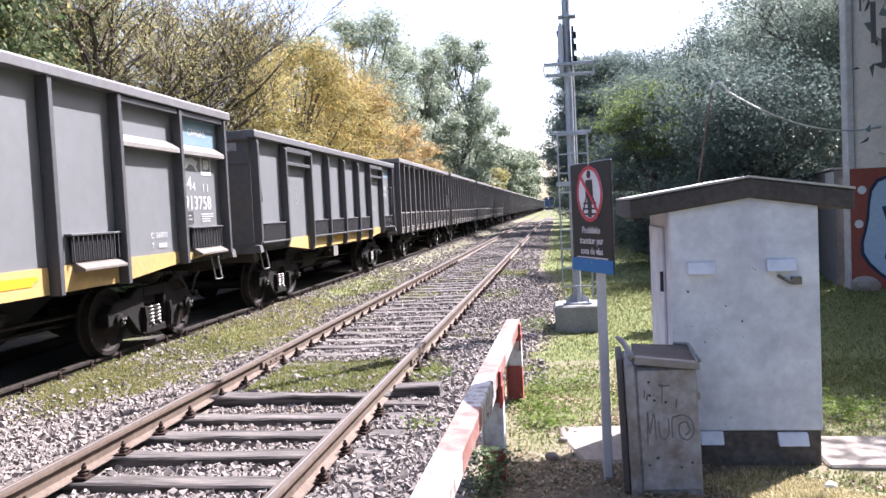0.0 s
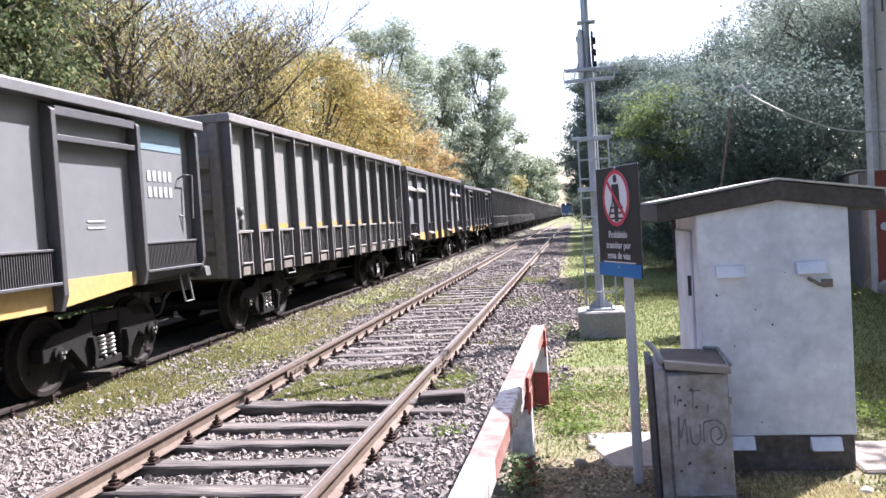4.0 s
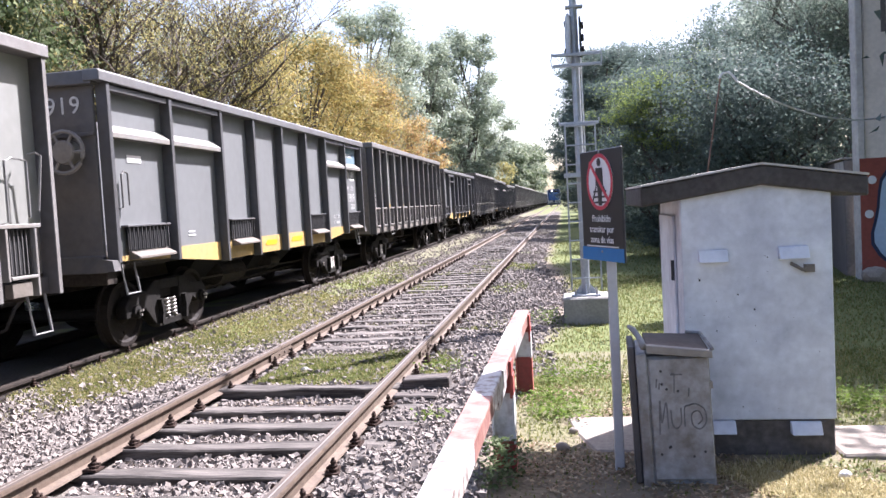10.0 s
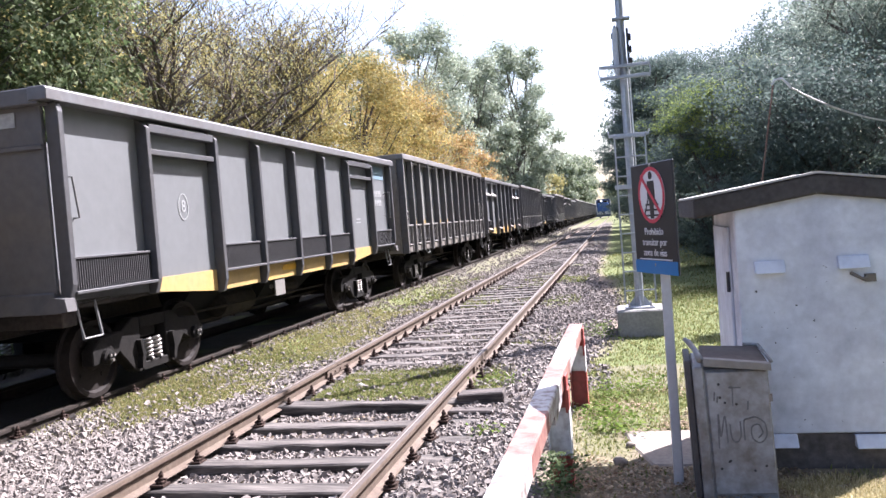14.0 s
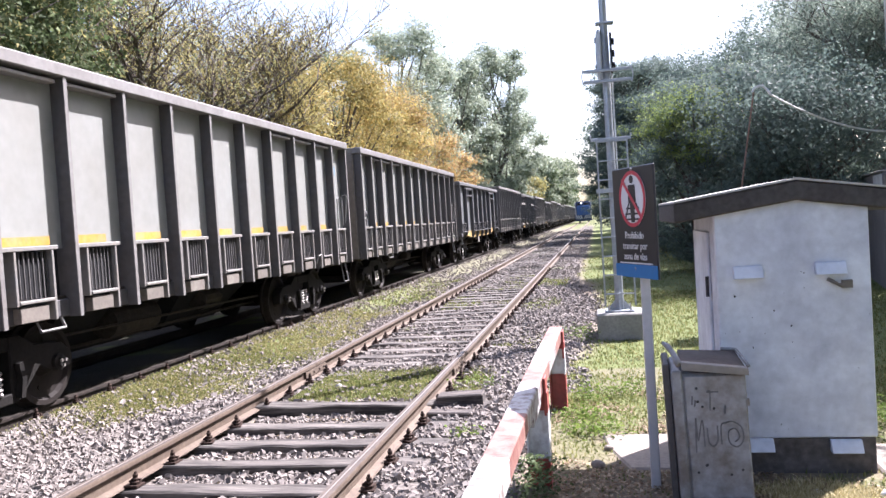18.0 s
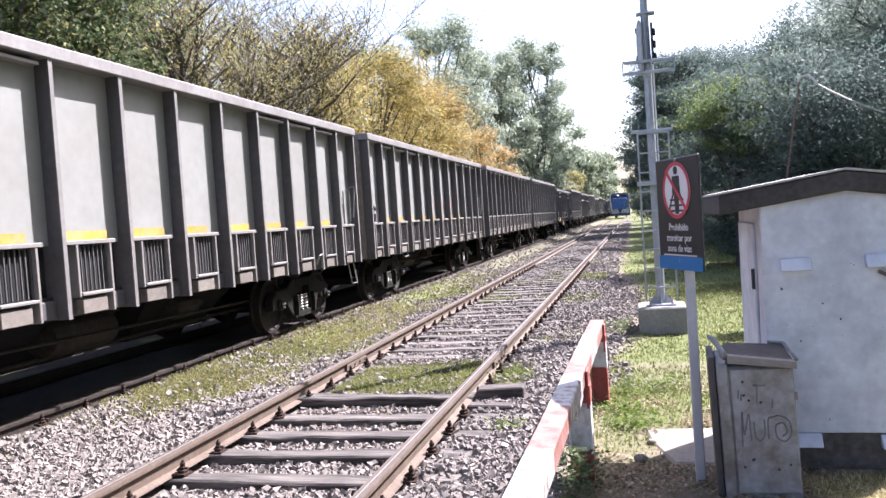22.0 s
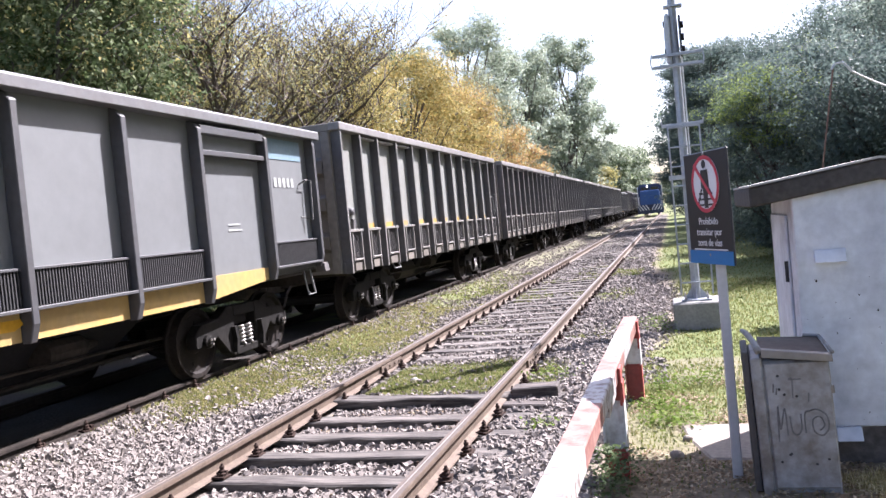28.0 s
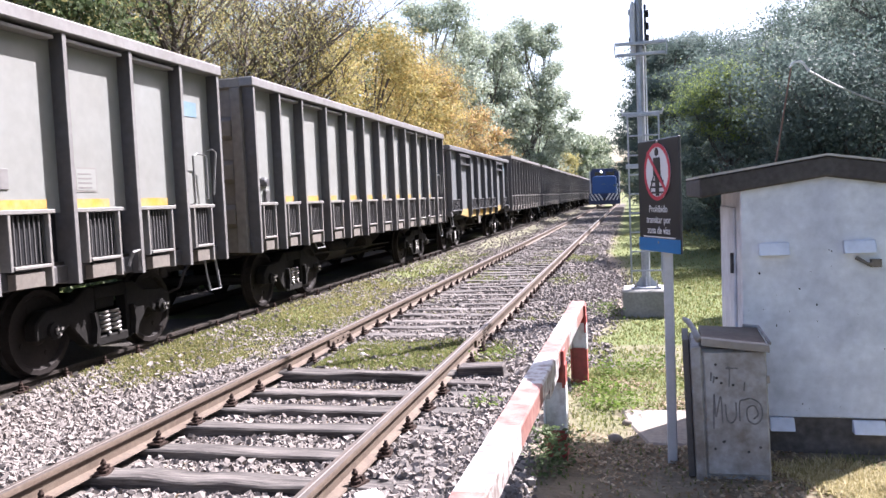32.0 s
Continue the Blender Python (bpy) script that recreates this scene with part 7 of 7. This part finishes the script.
# behind the train, near to far
tree((-10.6, 14.6), 3, 12.0, 4.6, 0.22, L_DARK, 17000, 0.19, 0.9, "dense dark green tree behind the railway", M_BARK_DARK, extra=(L_SPARSE, 3000, 0.16), fine=1.9)
tree((-14.5, 18.5), 5, 14.0, 5.0, 0.22, L_DARK, 13000, 0.21, 1.0, "dense dark green tree behind the railway", M_BARK_DARK, extra=(L_OLIVE, 3000, 0.17))
tree((-10.2, 21.5), 11, 11.5, 5.2, 0.24, L_SPARSE, 13000, 0.066, 0.8, "half-bare autumn tree with spreading branches", M_LIMB, levels=4, first=0.1, split=4, thin=0.010, gnarl=0.36, extra=(L_OLIVE, 5000, 0.062), stout=(0.55, 0.72))
tree((-10.6, 26.5), 17, 10.8, 4.2, 0.24, L_SPARSE, 15000, 0.072, 0.8, "half-bare autumn tree with spreading branches", M_LIMB, levels=4, first=0.1, split=4, thin=0.011, gnarl=0.36, extra=(L_YELLOW, 5000, 0.07), stout=(0.52, 0.68))
tree((-15.0, 26.0), 18, 13.0, 4.6, 0.22, L_SPARSE, 16000, 0.10, 0.9, "thinning olive-yellow tree behind the railway", M_LIMB, thin=0.012, extra=(L_DARK, 4000, 0.10))
lobed_tree((-17.0, 34.0), 19, 12.0, 5.5, 0.22, L_SPARSE, 32000, 0.12, "thinning olive-yellow tree behind the railway", M_LIMB, 0.05, 36, 0.26, (L_YELLOW, 0.4), ragged=0.45)
lobed_tree((-11.5, 32.5), 23, 10.0, 4.2, 0.20, L_SPARSE, 32000, 0.09, "olive and yellow autumn tree beside the railway", M_LIMB, 0.06, 36, 0.26, (L_YELLOW, 0.7), ragged=0.48)
lobed_tree((-10.0, 38.5), 29, 10.8, 4.2, 0.20, L_YELLOW, 34000, 0.10, "golden autumn tree beside the railway", M_LIMB, 0.05, 40, 0.25, (L_SPARSE, 0.6), ragged=0.48)
lobed_tree((-9.6, 45.0), 31, 10.2, 3.8, 0.20, L_YELLOW, 30000, 0.11, "golden autumn tree beside the railway", M_LIMB, 0.05, 34, 0.26, (L_ORANGE, 0.4), ragged=0.48)
tree((-10.3, 52.0), 37, 13.0, 3.4, 0.20, L_SPARSE, 9000, 0.11, 0.8, "thin twiggy tree with a few olive leaves", M_TWIG, thin=0.014, first=0.1, extra=(L_OLIVE, 5000, 0.11))
lobed_tree((-8.6, 58.0), 41, 8.6, 3.0, 0.18, L_ORANGE, 22000, 0.13, "low orange-brown autumn tree", M_LIMB, 0.05, 28, 0.28, (L_SPARSE, 0.35), ragged=0.45)
lobed_tree((-18.0, 64.0), 43, 17.0, 4.6, 0.30, L_DARK, 30000, 0.19, "dark green tree among the poplars", M_BARK, 0.05, 34, 0.28, (L_OLIVE, 0.5), stray=0.22)
lobed_tree((-14.7, 72.0), 47, 21.0, 6.8, 0.32, L_OLIVE, 50000, 0.18, "tall grey-green poplar with gaps in its crown", M_BARK, 0.05, 54, 0.22, (L_SILVER, 0.6), ragged=0.5, peak=0.62, stray=0.22)
lobed_tree((-11.2, 80.0), 51, 19.0, 4.8, 0.28, L_OLIVE, 44000, 0.18, "broad grey-green poplar beside the railway", M_BARK, 0.05, 38, 0.25, (L_SILVER, 0.5), ragged=0.5, peak=0.6, stray=0.22)
lobed_tree((-7.7, 88.0), 53, 21.4, 6.0, 0.32, L_OLIVE, 50000, 0.20, "tall grey-green poplar beside the railway", M_BARK, 0.05, 50, 0.23, (L_SILVER, 0.6), ragged=0.5, peak=0.55, stray=0.22)
lobed_tree((-9.0, 101.0), 59, 14.0, 4.0, 0.30, L_OLIVE, 30000, 0.22, "dense grey-green tree beside the railway", M_BARK, 0.03, 32, 0.28, (L_DARK, 0.35), stray=0.16)
tree((-9.0, 125.0), 61, 8.0, 2.4, 0.3, L_YELLOW, 7000, 0.34, 1.1, "small yellow tree far along the railway", M_BARK)
tree((-9.8, 145.0), 67, 11.0, 3.6, 0.3, L_SPARSE, 7000, 0.4, 1.2, "olive tree far along the railway", M_BARK)
for x, y, h, w, sd in ((-14, 175, 15, 5, 71), (-11, 205, 18, 6, 73), (-10, 245, 21, 8, 79), (-9, 290, 24, 9, 83), (-22, 330, 24, 9, 87), (17, 330, 20, 8, 89), (14, 400, 20, 8, 93), (-14, 390, 27, 10, 95), (14, 300, 15, 6.5, 97),
                       (13, 245, 12, 5.5, 99), (11.5, 195, 10, 4.5, 96), (2, 560, 22, 10, 98), (11.0, 150, 9.5, 4, 94)):
    lobed_tree((x, y), sd, h, w, 0.4, L_OLIVE, 9000, 0.62, "distant rounded green tree", M_BARK_DARK, 0.02, 18, 0.40, (L_DARK, 0.4), stray=0.12)
# beyond the lawn on the other side
lobed_tree((6.2, 38.5), 101, 7.7, 2.9, 0.22, L_DEEP, 42000, 0.095, "dark tree with lime-green upper boughs at the lawn's edge", M_BARK_DARK, 0.03, 24, 0.36, (L_LIME, 0.25), flat=0.5, stray=0.16)
lobed_tree((5.6, 55.0), 103, 12.2, 4.7, 0.32, L_DEEP, 120000, 0.095, "broad dark evergreen overhanging the track", M_BARK_DARK, 0.04, 40, 0.30, (L_RIGHT, 0.3), flat=0.5, ragged=0.4, peak=0.4, stray=0.16)
lobed_tree((6.4, 70.0), 107, 14.2, 5.0, 0.32, L_DEEP, 40000, 0.20, "broad dark evergreen beside the track", M_BARK_DARK, 0.04, 34, 0.32, (L_RIGHT, 0.25), flat=0.5, peak=0.4, stray=0.16)
lobed_tree((8.9, 46.5), 105, 10.6, 4.6, 0.30, L_DEEP, 80000, 0.090, "dark leafy tree behind the lawn", M_BARK_DARK, 0.04, 34, 0.30, (L_RIGHT, 0.5), stray=0.16)
lobed_tree((7.6, 30.0), 109, 7.0, 3.2, 0.25, L_DEEP, 90000, 0.058, "broad dark green tree at the lawn's edge", M_BARK_DARK, 0.03, 30, 0.32, (L_LIME, 0.12), flat=0.55, stray=0.15)
# Lime leaves stand for sunlit boughs; the dark tree below for their shade.
lobed_tree((5.2, 22.6), 111, 5.1, 1.65, 0.12, L_LIME, 24000, 0.046, "tree at the lawn's edge, lime-green for its sunlit boughs", M_BARK_DARK, 0.62, 11, 0.42, (L_DEEP, 0.45), flat=0.40, stray=0.12)
lobed_tree((5.4, 23.4), 115, 4.5, 1.95, 0.16, L_DEEP, 46000, 0.055, "low tree added below, dark for the shade under the boughs", M_BARK_DARK, 0.03, 24, 0.36, (L_RIGHT, 0.25), flat=0.5, stray=0.14)
tree((10.2, 24.0), 113, 9.8, 3.7, 0.26, L_SILVER, 48000, 0.052, 1.05, "silvery green tree behind the lawn", M_BARK, first=0.08, extra=(L_RIGHT, 22000, 0.075), thin=0.01, levels=3, split=6)
tree((12.5, 28.0), 127, 12.0, 5.0, 0.26, L_SILVER, 48000, 0.068, 1.2, "silvery green tree behind the lawn", M_BARK, first=0.08, extra=(L_RIGHT, 14000, 0.12), thin=0.01, levels=3, split=6)
tree((17.5, 26.0), 129, 13.0, 5.0, 0.26, L_SILVER, 12000, 0.17, 1.25, "silvery green tree behind the building", M_BARK, first=0.08, extra=(L_RIGHT, 8000, 0.17), thin=0.01, levels=3, split=6)
tree((7.6, 20.5), 131, 6.0, 2.7, 0.16, L_DEEP, 20000, 0.09, 0.7, "shaded shrubby tree at the lawn's edge", M_BARK_DARK, first=0.0)
# Four unseen trees added out of view to cast shade on the lawn.
tree((11.2, 12.9), 157, 8.4, 3.8, 0.25, L_RIGHT, 20000, 0.2, 0.95, "unseen tree added beside the mural wall to cast shade", M_BARK_DARK, first=0.1)
lobed_tree((10.7, 14.0), 159, 9.0, 2.6, 0.24, L_DEEP, 16000, 0.22, "unseen dense tree added before the mural wall for shade", M_BARK_DARK, 0.25, 22, 0.40)
tree((15.5, 11.5), 163, 14.0, 4.0, 0.35, L_RIGHT, 9000, 0.45, 1.3, "unseen tall tree added in the yard for shade", M_BARK_DARK, levels=3, first=0.3)
tree((13.6, 18.4), 167, 14.0, 3.2, 0.35, L_RIGHT, 9000, 0.45, 1.2, "unseen tall tree added behind the building for shade", M_BARK_DARK, levels=3, first=0.45)
lobed_tree((10.5, 36.0), 137, 10.0, 4.4, 0.28, L_RIGHT, 62000, 0.090, "dark leafy tree at the lawn's edge", M_BARK_DARK, 0.04, 34, 0.30, (L_DEEP, 0.5), stray=0.16)
tree((8.6, 86.0), 139, 13.0, 4.6, 0.3, L_RIGHT, 9000, 0.40, 1.5, "dark leafy tree far beside the track", M_BARK_DARK, first=0.05, levels=3, split=6)
tree((9.0, 105.0), 149, 11.0, 4.6, 0.3, L_RIGHT, 8000, 0.5, 1.7, "dark leafy tree far beside the track", M_BARK_DARK, first=0.05, levels=3, split=6)
tree((11.0, 150.0), 151, 12.0, 5.0, 0.3, L_RIGHT, 7000, 0.6, 2.0, "dark leafy tree far beside the track", M_BARK_DARK, first=0.05, levels=3, split=6)


def hedge(x0, x1, y0, y1, h, n, size, leaf, seed, label):
    """Understorey: many leaves on short stems, thick enough to hide what is behind."""
    r = np.random.default_rng(seed)
    stems = []
    rr = random.Random(seed)
    for _ in range(int((y1 - y0) * 4 + (x1 - x0) * 4)):
        p = Vector((rr.uniform(x0, x1), rr.uniform(y0, y1), -0.25))
        for _ in range(4):
            q = p + Vector((rr.uniform(-0.35, 0.35), rr.uniform(-0.35, 0.35), h * rr.uniform(0.5, 0.95)))
            stems.append((p, q, 0.03, 0.008))
    t = thing("hedge", (0, 0, 0), label, "hedge")
    part("brushwood", wood_mesh(stems, M_BARK_DARK, 4), t)
    at = np.column_stack([r.uniform(x0, x1, n), r.uniform(y0, y1, n), r.beta(1.1, 1.2, n) * h])
    bump = np.array([0.75 + 0.5 * fuzz(x, y, 0.6, seed) for x, y, _ in at])
    at[:, 2] = at[:, 2] * bump - 0.1
    leafq = np.array([(-0.55, 0, 0), (0.0, -0.34, 0.06), (0.6, 0, -0.03), (0.05, 0.34, 0.06)])
    v = np.einsum("nij,kj->nki", turned(n, r), leafq) * (size * r.uniform(0.6, 1.35, n))[:, None, None] + at[:, None]
    part("foliage", scatter("foliage", v, [(0, 1, 2, 3)], leaf), t)


hedge(5.6, 8.2, 19.5, 31.0, 2.6, 26000, 0.10, L_DEEP, 3, "dark shaded bushes along the lawn")
hedge(8.0, 22.0, 38.0, 40.0, 5.0, 13000, 0.28, L_RIGHT, 17, "dark thicket beyond the yard")
hedge(4.4, 7.0, 33.0, 78.0, 2.8, 18000, 0.2, L_RIGHT, 5, "dark shaded bushes along the track")
hedge(-11.0, -8.8, 8.0, 110.0, 3.4, 22000, 0.24, L_DARK, 7, "thin olive bushes behind the freight train")
# Added strip of dark leaves blocks the lit ground seen under the wagons.
hedge(-6.7, -6.2, -4.0, 70.0, 0.8, 22000, 0.11, L_DARK, 13, "low dark weeds added to hide the lit ground")
hedge(-16.0, -13.0, 4.0, 19.0, 5.5, 9000, 0.28, L_DARK, 9, "dark green thicket behind the railway")
hedge(-16.0, -13.5, 20.0, 62.0, 4.2, 14000, 0.26, L_SPARSE, 11, "olive-yellow thicket behind the railway")


# unseen trees added beside and behind the camera to block sky light
for x, y, h, sd in ((15.0, 3.5, 19.0, 201), (14.5, -3.5, 18.0, 203), (14.5, -10.5, 19.0, 205), (13.5, -17.5, 18.0, 207), (12.0, -25.0, 19.0, 209), (17.5, 7.0, 19.0, 211)):
    tree((x, y), sd, h, 5.2, 0.4, L_RIGHT, 4200, 0.85, 1.7, "unseen tall tree added to block sky light", M_BARK_DARK, levels=3, first=0.05)


# ---- what moves: the freight train rolls away, the locomotive comes nearer ----
def motions():
    for k, w in WAGONS.items():
        y = wagon_start(k)
        walk(w, [(t, pose(TRACK_X, y + SPEED * t, 0)) for t in (0.0, 16.0, 32.0)])
    walk(LOCO, [(t, pose(0, 247 - 5.05 * t, 0)) for t in (0.0, 16.0, 32.0)])
    turn = math.degrees(SPEED / 0.415)
    times = [min(32.0, k / 10) for k in range(321)]
    for k in range(0, 17):
        for bogie in WAGONS[k].children:
            if not bogie.name.startswith("bogie"):
                continue
            for ws in bogie.children:
                if ws.name.startswith("wheelset"):
                    at = ws.location.copy()
                    walk(ws, [(t, pose(at.x, at.y, at.z, -turn * t)) for t in times])


motions()
